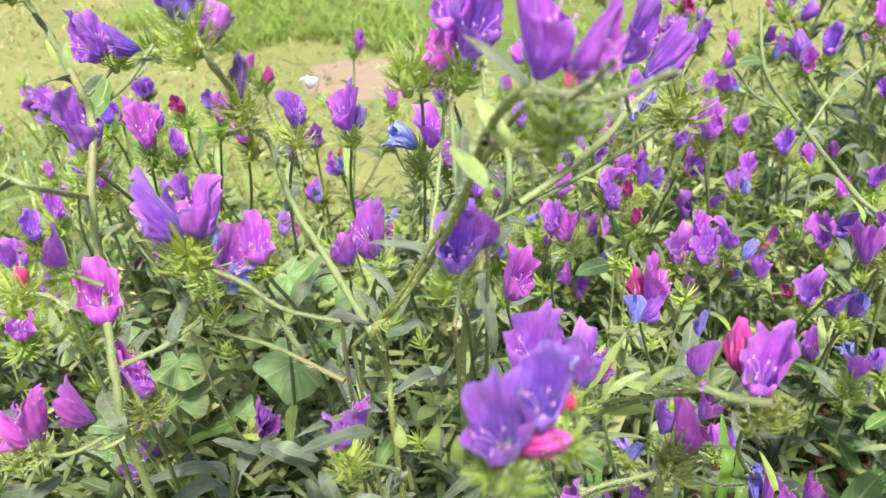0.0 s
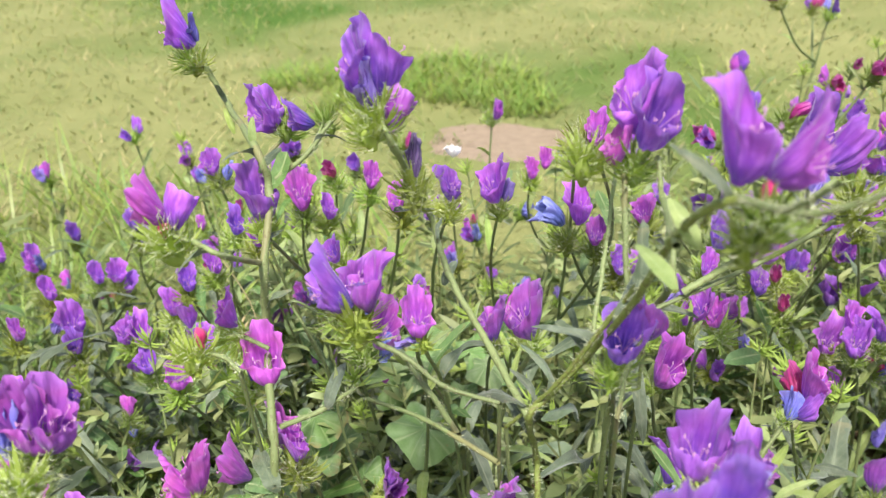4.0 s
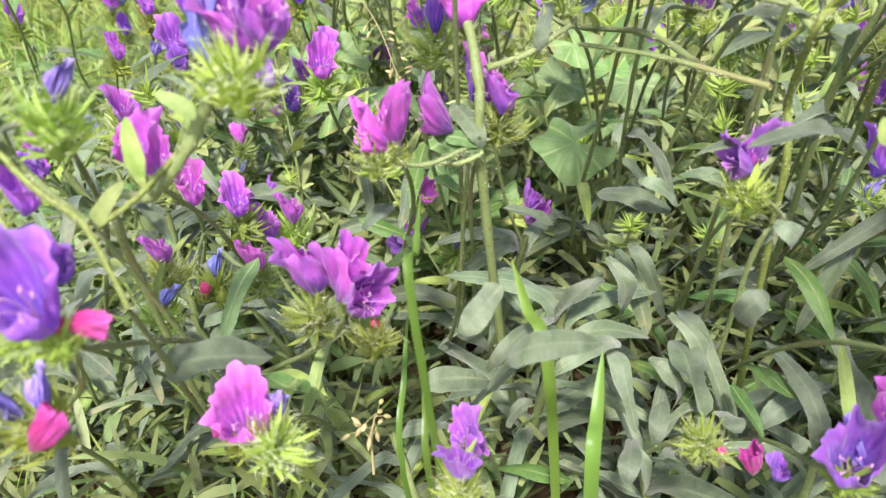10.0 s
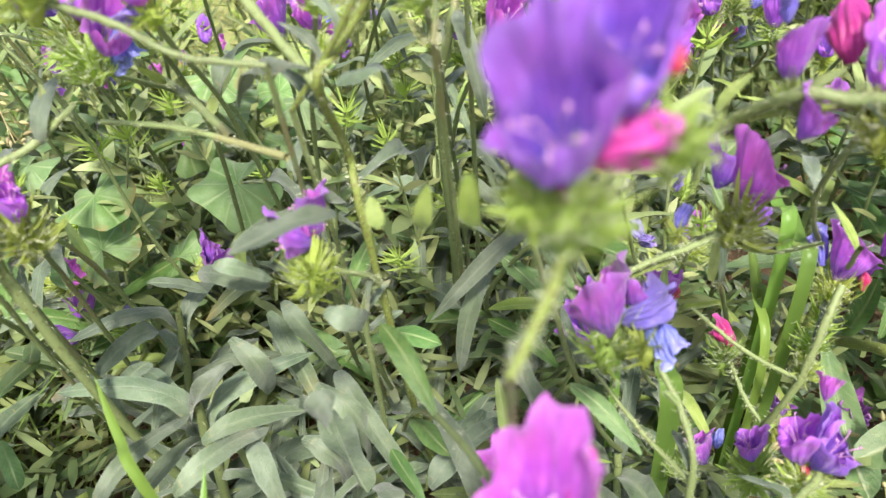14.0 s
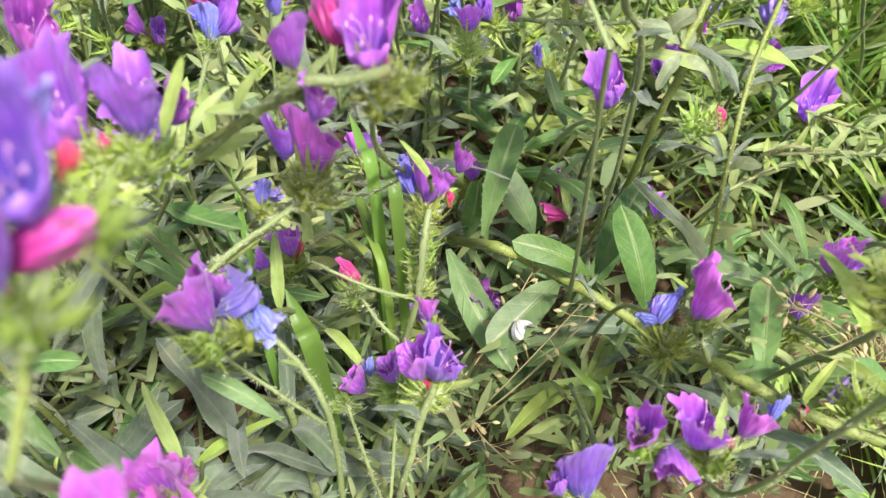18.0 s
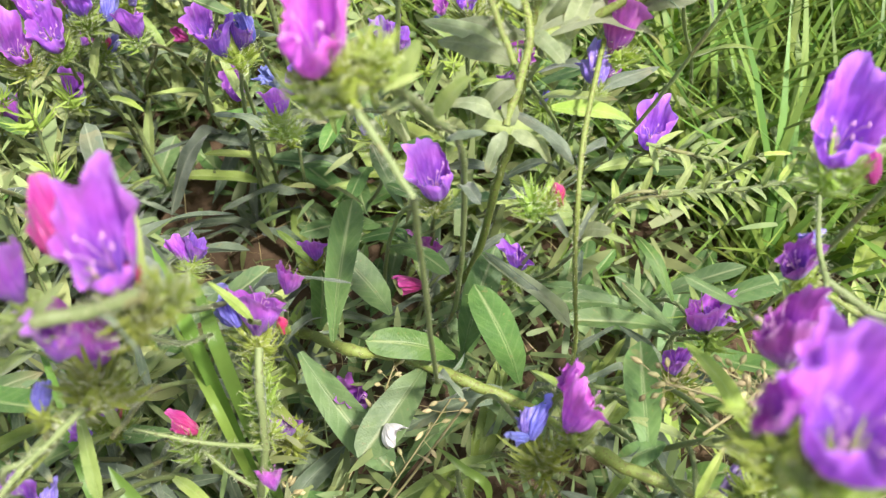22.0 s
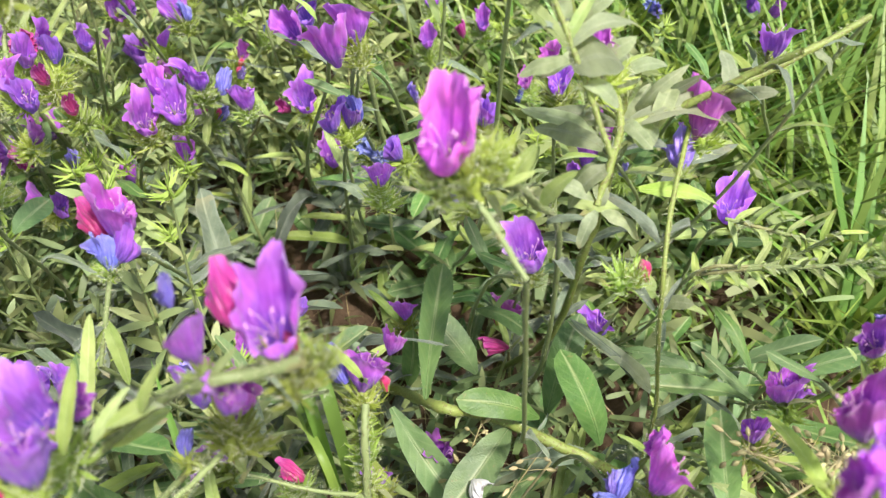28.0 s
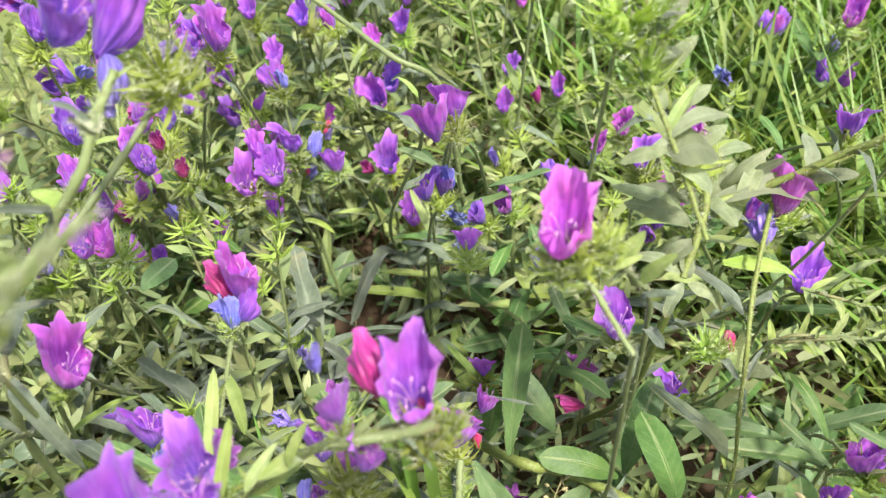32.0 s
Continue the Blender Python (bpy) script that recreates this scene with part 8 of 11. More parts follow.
stalk(p, 'y', (0.3273, 0.7876, 0), (0.3288, 0.7799, 0.048), (0.3209, 0.7641, 0.091), (0.3181, 0.7541, 0.1147))
bloom(p, "m", (0.318, 0.7534, 0.1176), (-0.05, -0.24, 0.97), 0.76)
tuft(p, (0.3182, 0.7546, 0.1107), (-0.03, -0.13, 0.99), 1.00)
p = plant(0.3920, 0.7768, "bristly purple bugloss with violet funnel flowers on hairy green stems")
stalk(p, 'f', (0.3737, 0.7691, 0), (0.3653, 0.723, 0.0542), (0.3535, 0.7155, 0.1037), (0.3449, 0.6925, 0.131))
bloom(p, "v", (0.3452, 0.6915, 0.1338), (0.12, -0.35, 0.93), 0.76)
tuft(p, (0.3446, 0.6933, 0.127), (0.07, -0.19, 0.98), 1.00)
p = plant(0.3517, 0.5790, "bristly purple bugloss with violet flowers and red buds")
stalk(p, 'y', (0.3455, 0.5769, 0), (0.3526, 0.5631, 0.0517), (0.3618, 0.5318, 0.0994), (0.3688, 0.5125, 0.1257))
stem(p, 0.0011, (0.3618, 0.5318, 0.0994), (0.3553, 0.5364, 0.1137), (0.3489, 0.5409, 0.1359))
stem(p, 0.0011, (0.3618, 0.5318, 0.0994), (0.348, 0.5301, 0.1043), (0.3342, 0.5284, 0.1173))
bloom(p, "m", (0.3684, 0.5118, 0.1286), (-0.15, -0.22, 0.96), 0.78)
bloom(p, "p", (0.3555, 0.5174, 0.125), (0.03, 0.15, 0.99), 0.70)
bloom(p, "v", (0.3486, 0.5408, 0.1389), (-0.1, -0.04, 0.99), 0.76)
bloom(p, "v", (0.334, 0.5283, 0.1203), (-0.08, -0.03, 1), 0.76)
tuft(p, (0.3692, 0.513, 0.1218), (-0.08, -0.12, 0.99), 1.00)
tuft(p, (0.3491, 0.541, 0.1318), (-0.05, -0.02, 1), 1.00)
tuft(p, (0.3344, 0.5284, 0.1132), (-0.04, -0.02, 1), 1.00)
p = plant(0.4436, 0.5160, "bristly purple bugloss with magenta-purple flowers on hairy stems")
stalk(p, 'y', (0.4342, 0.5184, 0), (0.4237, 0.4766, 0.0466), (0.403, 0.4787, 0.0892), (0.3897, 0.4617, 0.1125))
stem(p, 0.0011, (0.403, 0.4787, 0.0892), (0.3864, 0.4716, 0.0926), (0.3697, 0.4644, 0.1042))
bloom(p, "m", (0.3886, 0.4618, 0.1153), (-0.37, 0.03, 0.93), 0.89)
bloom(p, "m", (0.369, 0.4644, 0.1071), (-0.22, -0.02, 0.98), 0.76)
bloom(p, "b", (0.3609, 0.4627, 0.1006), (0.09, 0.34, 0.94), 0.70)
tuft(p, (0.3905, 0.4616, 0.1086), (-0.21, 0.02, 0.98), 1.00)
tuft(p, (0.3702, 0.4645, 0.1002), (-0.12, -0.01, 0.99), 1.00)
p = plant(0.3436, 0.4130, "bristly purple bugloss with violet funnel flowers on hairy green stems")
stalk(p, 'y', (0.3391, 0.4082, 0), (0.3305, 0.3907, 0.0884), (0.296, 0.349, 0.1781), (0.2802, 0.326, 0.2235))
bloom(p, "v", (0.2795, 0.3261, 0.2262), (-0.22, -0.01, 0.97), 0.76)
tuft(p, (0.2805, 0.3259, 0.2197), (-0.12, 0, 0.99), 1.00)
p = plant(0.4545, 0.4689, "bristly purple bugloss with violet funnel flowers on hairy green stems")
stalk(p, 'y', (0.4484, 0.4711, 0), (0.435, 0.4707, 0.0341), (0.4119, 0.4381, 0.0632), (0.3961, 0.424, 0.0793))
bloom(p, "m", (0.396, 0.424, 0.0823), (-0.02, 0.02, 1), 0.76)
tuft(p, (0.3963, 0.4239, 0.0753), (-0.01, 0.01, 1), 1.00)
p = plant(0.3654, 0.3821, "bristly purple bugloss with violet funnel flowers on hairy green stems")
stalk(p, 'y', (0.3572, 0.3811, 0), (0.3417, 0.3298, 0.1132), (0.2777, 0.3009, 0.2216), (0.2409, 0.262, 0.2884))
bloom(p, "m", (0.2408, 0.2619, 0.2915), (-0.05, 0, 1), 0.76)
tuft(p, (0.241, 0.2622, 0.2843), (-0.03, 0, 1), 1.00)
p = plant(0.6246, 0.4720, "bristly purple bugloss with violet funnel flowers on hairy green stems")
stalk(p, 'y', (0.6155, 0.4674, 0), (0.5918, 0.4595, 0.0578), (0.581, 0.443, 0.1115), (0.5661, 0.4325, 0.1411))
bloom(p, "m", (0.5651, 0.4323, 0.1439), (-0.35, -0.08, 0.93), 1.18)
tuft(p, (0.5669, 0.4327, 0.1371), (-0.19, -0.04, 0.98), 1.00)
p = plant(0.4643, 0.3408, "bristly purple bugloss with violet funnel flowers on hairy green stems")
stalk(p, 'y', (0.4613, 0.342, 0), (0.45, 0.3307, 0.0935), (0.386, 0.301, 0.1852), (0.3558, 0.2839, 0.2351))
p = plant(0.4443, 0.6983, "bristly purple bugloss with violet funnel flowers on hairy green stems")
stalk(p, 'g', (0.4378, 0.7079, 0), (0.4475, 0.686, 0.0504), (0.4286, 0.6608, 0.0961), (0.4247, 0.6406, 0.1212))
bloom(p, "m", (0.4249, 0.6401, 0.1242), (0.07, -0.18, 0.98), 0.76)
tuft(p, (0.4246, 0.641, 0.1173), (0.04, -0.1, 0.99), 1.00)
p = plant(-0.0002, 0.6944, "bristly purple bugloss with violet funnel flowers on hairy green stems")
stalk(p, 'g', (0.0063, 0.6919, 0), (-0.0001, 0.6673, 0.0719), (0.0131, 0.603, 0.1393), (0.016, 0.5649, 0.1764))
bloom(p, "v", (0.0171, 0.5644, 0.1791), (0.38, -0.17, 0.91), 0.76)
tuft(p, (0.0151, 0.5653, 0.1725), (0.21, -0.1, 0.97), 1.00)
p = plant(0.0316, 0.6434, "bristly purple bugloss with violet funnel flowers on hairy green stems")
stalk(p, 'y', (0.0391, 0.6379, 0), (0.0645, 0.6084, 0.0692), (0.0487, 0.5723, 0.1343), (0.0528, 0.5442, 0.1702))
bloom(p, "v", (0.0532, 0.5446, 0.1731), (0.14, 0.13, 0.98), 0.76)
tuft(p, (0.0525, 0.5439, 0.1661), (0.07, 0.07, 0.99), 1.00)
p = plant(0.0427, 0.6472, "bristly purple bugloss with violet funnel flowers on hairy green stems")
stalk(p, 'f', (0.0487, 0.6376, 0), (0.0555, 0.6237, 0.0506), (0.0662, 0.6022, 0.0959), (0.0737, 0.587, 0.1208))
bloom(p, "v", (0.0746, 0.5872, 0.1237), (0.3, 0.06, 0.95), 0.76)
tuft(p, (0.0731, 0.587, 0.1169), (0.16, 0.03, 0.99), 1.00)
p = plant(-0.1130, 0.6964, "bristly purple bugloss with violet funnel flowers on hairy green stems")
bloom(p, "w", (-0.1116, 0.5629, 0.2642), (0.06, 0.1, 0.99), 0.73)
p = plant(0.2640, 0.3610, "bristly bugloss stem with fresh green lance-shaped leaves")
stem(p, 0.0012, (0.264, 0.361, 0), (0.2852, 0.2781, 0.0968), (0.2916, 0.25, 0.1697), (0.3057, 0.2338, 0.1798), (0.3204, 0.2136, 0.1877), (0.3339, 0.1977, 0.1976))
runner(p, "y", 26, (0.2916, 0.25, 0.1697), (0.3052, 0.2332, 0.1791), (0.3204, 0.2136, 0.1877), (0.3339, 0.1977, 0.1976))
runner(p, "y", 24, (0.2809, 0.2539, 0.149), (0.3072, 0.2506, 0.1562), (0.3286, 0.2353, 0.1655), (0.3432, 0.2213, 0.1862))
runner(p, "y", 16, (0.3314, 0.2682, 0.1641), (0.3399, 0.2468, 0.1676), (0.3479, 0.2264, 0.1713))
runner(p, "y", 16, (0.2057, 0.3163, 0.225), (0.2124, 0.2911, 0.2362), (0.2275, 0.2737, 0.2429))

# ---- flower heads and leaves that the camera passes nearest ----

p = plant(-0.0299, 0.3780, "bristly purple bugloss with violet flowers and red buds")
stem(p, 0.0013, (0.05, 0.197, 0.4045), (0.0406, 0.2163, 0.3975), (0.0288, 0.2272, 0.3773), (0.015, 0.2339, 0.3506), (-0.0009, 0.2384, 0.3211), (-0.0188, 0.245, 0.2956), yellow=True)
stem(p, 0.0014, (-0.0299, 0.378, 0), (-0.0227, 0.2915, 0.133), (-0.0188, 0.245, 0.2956))
bloom(p, "v", (0.0427, 0.1996, 0.411), (0.22, -0.035, 0.98), 1.08)
bloom(p, "v", (0.0491, 0.2012, 0.4117), (0.78, -0.22, 0.59), 0.94)
bloom(p, "r", (0.0487, 0.1978, 0.4062), (0.2, 0.4, 0.9), 0.60)
tuft(p, (0.0495, 0.1956, 0.4023), (-0.059, 0.24, 0.97), 0.89)
tuft(p, (0.0458, 0.1924, 0.398), (-0.18, 0.14, 0.97), 0.74)
p = plant(0.0024, 0.5192, "bristly purple bugloss with violet funnel flowers on hairy green stems")
stem(p, 0.0013, (0.0164, 0.2621, 0.387), (0.018, 0.2523, 0.3704), (0.0203, 0.2436, 0.3552), (0.0284, 0.2404, 0.3473), (0.0219, 0.233, 0.3371), (0.0191, 0.2235, 0.3221))
stem(p, 0.0014, (0.0024, 0.5192, 0), (0.0133, 0.327, 0.145), (0.0191, 0.2235, 0.3221))
bloom(p, "v", (0.0195, 0.2684, 0.3967), (-0.16, -0.23, 0.96), 1.08)
bloom(p, "v", (0.0214, 0.2664, 0.3928), (0.42, -0.4, 0.82), 1.08)
bloom(p, "m", (0.0146, 0.2622, 0.3879), (-0.24, -0.0021, 0.97), 0.64)
tuft(p, (0.019, 0.2625, 0.3869), (0.11, 0.24, 0.96), 0.92)
tuft(p, (0.0043, 0.2602, 0.3876), (0.011, 0.21, 0.98), 0.92)
p = plant(0.0089, 0.4740, "bristly purple bugloss with violet flowers and shrivelled blue ones")
stem(p, 0.0013, (0.0925, 0.3103, 0.3537), (0.0746, 0.3012, 0.344), (0.0506, 0.2906, 0.3337), (0.0316, 0.2829, 0.3266), (0.0266, 0.28, 0.3233))
stem(p, 0.0014, (0.0089, 0.474, 0), (0.0204, 0.3479, 0.1455), (0.0266, 0.28, 0.3233))
bloom(p, "v", (0.0734, 0.318, 0.3723), (0.57, -0.34, 0.75), 1.08)
bloom(p, "c", (0.0818, 0.3161, 0.3666), (0.82, 0.28, 0.51), 1.08)
bloom(p, "b", (0.0838, 0.3164, 0.3665), (-0.13, -0.57, -0.81), 1.08)
bloom(p, "d", (0.0943, 0.3143, 0.3598), (0.76, 0.31, 0.57), 0.50)
tuft(p, (0.0945, 0.3112, 0.3545), (-0.089, 0.0023, 1), 1.18)
p = plant(-0.1595, 0.5843, "bristly purple bugloss with violet funnel flowers on hairy green stems")
stem(p, 0.0013, (-0.1384, 0.368, 0.358), (-0.1495, 0.3596, 0.3474), (-0.1632, 0.35, 0.3357))
stem(p, 0.0014, (-0.1595, 0.5843, 0), (-0.1619, 0.432, 0.1511), (-0.1632, 0.35, 0.3357))
bloom(p, "v", (-0.1461, 0.3662, 0.3573), (-0.59, -0.51, 0.63), 1.08)
bloom(p, "v", (-0.1499, 0.3649, 0.3564), (0.28, -0.033, 0.96), 0.94)
tuft(p, (-0.1421, 0.3661, 0.356), (0.12, 0.25, 0.96), 1.00)
p = plant(-0.1411, 0.4533, "bristly purple bugloss with violet funnel flowers on hairy green stems")
stalk(p, 'y', (-0.1411, 0.4533, 0), (-0.138, 0.4282, 0.1204), (-0.1297, 0.3612, 0.258), (-0.1203, 0.2859, 0.344))
bloom(p, "v", (-0.1215, 0.288, 0.3478), (0.21, -0.035, 0.98), 1.08)
tuft(p, (-0.1203, 0.2859, 0.344), (0.21, 0.07, 0.98), 0.83)
p = plant(-0.0622, 0.4131, "bristly purple bugloss with violet funnel flowers on hairy green stems")
stem(p, 0.0013, (-0.0649, 0.2382, 0.3338), (-0.05, 0.2362, 0.3275), (-0.0367, 0.2332, 0.3199), (-0.0185, 0.2328, 0.3156))
stem(p, 0.0014, (-0.0622, 0.4131, 0), (-0.0338, 0.2959, 0.142), (-0.0185, 0.2328, 0.3156))
bloom(p, "v", (-0.07, 0.2424, 0.3418), (-0.64, -0.31, 0.7), 1.07)
bloom(p, "v", (-0.0634, 0.2426, 0.3408), (-0.1, -0.068, 0.99), 0.92)
bloom(p, "b", (-0.0642, 0.2421, 0.3401), (0.29, 0.39, 0.87), 0.71)
tuft(p, (-0.0674, 0.2388, 0.3353), (-0.066, 0.17, 0.98), 1.18)
p = plant(-0.1737, 0.3811, "bristly purple bugloss with violet flowers and red buds")
stem(p, 0.0013, (-0.1198, 0.2295, 0.3262), (-0.1132, 0.23, 0.325), (-0.1073, 0.2284, 0.3206))
stem(p, 0.0014, (-0.1737, 0.3811, 0), (-0.1305, 0.2819, 0.1443), (-0.1073, 0.2284, 0.3206))
bloom(p, "c", (-0.1258, 0.233, 0.3339), (-0.09, 0.27, 0.96), 0.50)
bloom(p, "r", (-0.1208, 0.2303, 0.3279), (-0.28, 0.32, 0.91), 0.70)
tuft(p, (-0.1235, 0.2274, 0.3239), (-0.062, 0.002, 1), 1.01)
p = plant(-0.0821, 0.4695, "bristly purple bugloss with magenta-purple flowers on hairy stems")
stalk(p, 'f', (-0.0821, 0.4695, 0), (-0.0826, 0.4422, 0.1013), (-0.0838, 0.3695, 0.217), (-0.0852, 0.2877, 0.2893))
bloom(p, "m", (-0.0807, 0.2902, 0.2921), (0.58, -0.2, 0.79), 1.04)
bloom(p, "b", (-0.0762, 0.2939, 0.2969), (-0.03, -0.64, -0.77), 0.82)
tuft(p, (-0.0852, 0.2877, 0.2893), (-0.22, 0.16, 0.96), 1.00)
p = plant(-0.0806, 0.4889, "bristly purple bugloss with magenta-purple flowers on hairy stems")
stalk(p, 'y', (-0.0806, 0.4889, 0), (-0.0746, 0.4664, 0.0916), (-0.0588, 0.4063, 0.1962), (-0.041, 0.3388, 0.2616))
bloom(p, "m", (-0.0412, 0.3408, 0.265), (-0.21, -0.053, 0.98), 1.08)
tuft(p, (-0.041, 0.3388, 0.2616), (-0.13, 0.14, 0.98), 0.64)
p = plant(-0.0753, 0.4105, "bristly purple bugloss with magenta-purple flowers on hairy stems")
stalk(p, 'g', (-0.0753, 0.4105, 0), (-0.0717, 0.388, 0.1107), (-0.0623, 0.3279, 0.2373), (-0.0516, 0.2603, 0.3164))
bloom(p, "m", (-0.0535, 0.2616, 0.3188), (0.15, -0.17, 0.97), 0.81)
bloom(p, "b", (-0.0526, 0.2621, 0.3195), (-0.58, -0.51, -0.63), 0.57)
tuft(p, (-0.0516, 0.2603, 0.3164), (-0.062, 0.046, 1), 0.61)
p = plant(-0.0637, 0.4026, "bristly purple bugloss with magenta-purple flowers on hairy stems")
stalk(p, 'y', (-0.0637, 0.4026, 0), (-0.0563, 0.3841, 0.1073), (-0.0364, 0.3348, 0.2298), (-0.014, 0.2792, 0.3064))
bloom(p, "m", (-0.015, 0.2807, 0.309), (-0.28, -0.11, 0.95), 1.08)
tuft(p, (-0.014, 0.2792, 0.3064), (0.22, 0.16, 0.96), 0.65)
p = plant(0.0122, 0.4260, "bristly purple bugloss with violet funnel flowers on hairy green stems")
stalk(p, 'g', (0.0122, 0.426, 0), (0.013, 0.3974, 0.1151), (0.015, 0.3209, 0.2466), (0.0173, 0.235, 0.3288))
bloom(p, "v", (0.0188, 0.238, 0.3335), (0.14, -0.38, 0.91), 0.96)
bloom(p, "m", (0.0259, 0.242, 0.3387), (0.27, 0.075, 0.96), 0.75)
tuft(p, (0.0173, 0.235, 0.3288), (0.22, 0.25, 0.94), 0.84)
p = plant(-0.0028, 0.4450, "bristly purple bugloss with magenta-purple flowers on hairy stems")
stalk(p, 'y', (-0.0028, 0.445, 0), (0.0023, 0.425, 0.0937), (0.0159, 0.3715, 0.2008), (0.0311, 0.3114, 0.2677))
bloom(p, "m", (0.0327, 0.3127, 0.2696), (0.45, -0.19, 0.87), 1.07)
tuft(p, (0.0311, 0.3114, 0.2677), (-0.029, 0.24, 0.97), 0.47)
p = plant(0.1587, 0.4406, "bristly purple bugloss with magenta-purple flowers on hairy stems")
stem(p, 0.0013, (0.0865, 0.321, 0.2504), (0.0786, 0.313, 0.2402), (0.0704, 0.3053, 0.23))
stem(p, 0.0014, (0.1587, 0.4406, 0), (0.1013, 0.3527, 0.1035), (0.0704, 0.3053, 0.23))
bloom(p, "p", (0.091, 0.3278, 0.2582), (-0.19, 0.69, 0.7), 0.82)
bloom(p, "m", (0.0941, 0.3258, 0.2579), (0.34, 0.012, 0.94), 1.08)
bloom(p, "b", (0.0875, 0.3211, 0.251), (0.39, 0.48, 0.79), 0.90)
bloom(p, "c", (0.09, 0.3219, 0.2528), (0.79, 0.045, 0.61), 0.83)
tuft(p, (0.0865, 0.321, 0.2504), (0.29, 0.26, 0.92), 0.50)
foliage(p, "y", (0.0786, 0.313, 0.2402), (-0.056, -0.75, -0.66), 0.46, 1.16, (-0.046, -0.21, 0.98))
foliage(p, "y", (0.0786, 0.313, 0.2402), (-0.79, -0.25, -0.57), 0.47, 1.14, (-0.046, -0.21, 0.98))
foliage(p, "g", (0.0777, 0.3119, 0.2389), (-0.94, 0.11, -0.34), 0.23, 1.60, (-0.046, -0.21, 0.98))
p = plant(0.0657, 0.3822, "bristly purple bugloss with violet funnel flowers on hairy green stems")
stalk(p, 'y', (0.0657, 0.3822, 0), (0.0646, 0.3608, 0.0969), (0.0617, 0.3038, 0.2077), (0.0584, 0.2397, 0.2769))
bloom(p, "v", (0.0592, 0.2439, 0.2837), (0.00084, -0.41, 0.91), 0.96)
bloom(p, "m", (0.0645, 0.2447, 0.284), (0.51, -0.21, 0.83), 0.61)
tuft(p, (0.0584, 0.2397, 0.2769), (-0.096, 0.056, 0.99), 0.85)
p = plant(0.1744, 0.3738, "bristly purple bugloss with violet flowers and red buds")
stem(p, 0.0013, (0.1095, 0.215, 0.3035), (0.0926, 0.2268, 0.2952), (0.0788, 0.2352, 0.2853), (0.0592, 0.2444, 0.2735), (0.037, 0.2548, 0.2614), yellow=True)
stem(p, 0.0014, (0.1744, 0.3738, 0), (0.0851, 0.2964, 0.1176), (0.037, 0.2548, 0.2614))
bloom(p, "m", (0.1105, 0.2163, 0.305), (-0.084, -0.11, 0.99), 1.08)
bloom(p, "p", (0.1049, 0.2233, 0.3084), (0.0037, 0.61, 0.79), 0.81)
bloom(p, "c", (0.0941, 0.2245, 0.3044), (-0.06, 0.49, 0.87), 0.64)
bloom(p, "b", (0.0946, 0.2344, 0.313), (0.1, 0.7, 0.7), 0.50)
bloom(p, "v", (0.094, 0.2151, 0.2966), (0.39, -0.032, 0.92), 0.57)
bloom(p, "r", (0.1126, 0.214, 0.3041), (-0.029, 0.66, 0.75), 0.50)
tuft(p, (0.1088, 0.211, 0.3), (0.17, 0.35, 0.92), 0.85)
tuft(p, (0.1157, 0.2098, 0.302), (0.24, 0.35, 0.9), 0.57)
tuft(p, (0.0932, 0.2212, 0.3014), (0.21, 0.088, 0.97), 0.50)
foliage(p, "y", (0.079, 0.2251, 0.2981), (0.61, 0.45, 0.65), 0.23, 1.31, (-0.046, -0.21, 0.98))
foliage(p, "y", (0.0679, 0.2269, 0.2946), (0.77, 0.27, 0.58), 0.28, 1.31, (-0.046, -0.21, 0.98))
foliage(p, "y", (0.0616, 0.2289, 0.2934), (0.52, 0.53, 0.68), 0.40, 0.94, (-0.046, -0.21, 0.98))
p = plant(0.0299, 0.3713, "bristly purple bugloss with violet flowers and red buds")
stem(p, 0.0013, (0.038, 0.1466, 0.3413), (0.0345, 0.1414, 0.3335), (0.0285, 0.1354, 0.3249), yellow=True)
stem(p, 0.0014, (0.0299, 0.3713, 0), (0.029, 0.218, 0.1462), (0.0285, 0.1354, 0.3249))
bloom(p, "v", (0.0372, 0.1494, 0.3462), (-0.17, -0.45, 0.87), 0.95)
bloom(p, "v", (0.0445, 0.1534, 0.3512), (-0.036, -0.25, 0.97), 0.85)
bloom(p, "p", (0.0384, 0.1498, 0.3466), (0.85, 0.067, 0.52), 0.62)
bloom(p, "r", (0.0486, 0.1548, 0.3528), (0.54, 0.35, 0.76), 0.50)
bloom(p, "r", (0.0366, 0.1467, 0.3418), (0.098, 0.39, 0.91), 0.50)
bloom(p, "b", (0.0475, 0.1577, 0.3578), (0.25, 0.39, 0.88), 0.51)
tuft(p, (0.038, 0.1457, 0.34), (0.2, 0.31, 0.93), 0.74)
tuft(p, (0.0333, 0.1469, 0.3428), (-0.063, 0.0045, 1), 0.54)
tuft(p, (0.0497, 0.1509, 0.3461), (0.13, 0.18, 0.98), 0.59)
p = plant(0.1647, 0.3962, "bristly purple bugloss with violet funnel flowers on hairy green stems")
stem(p, 0.0013, (0.0947, 0.2433, 0.2455), (0.0829, 0.2421, 0.2405), (0.0695, 0.2415, 0.2356), (0.0591, 0.2396, 0.2307))
stem(p, 0.0014, (0.1647, 0.3962, 0), (0.0961, 0.2944, 0.1038), (0.0591, 0.2396, 0.2307))
bloom(p, "v", (0.0916, 0.2534, 0.252), (0.26, 0.18, 0.95), 0.79)
bloom(p, "m", (0.0968, 0.2473, 0.2491), (0.38, 0.17, 0.91), 1.08)
tuft(p, (0.0947, 0.2433, 0.2455), (0.32, 0.27, 0.91), 1.07)
p = plant(0.1761, 0.3502, "bristly purple bugloss with violet flowers and red buds")
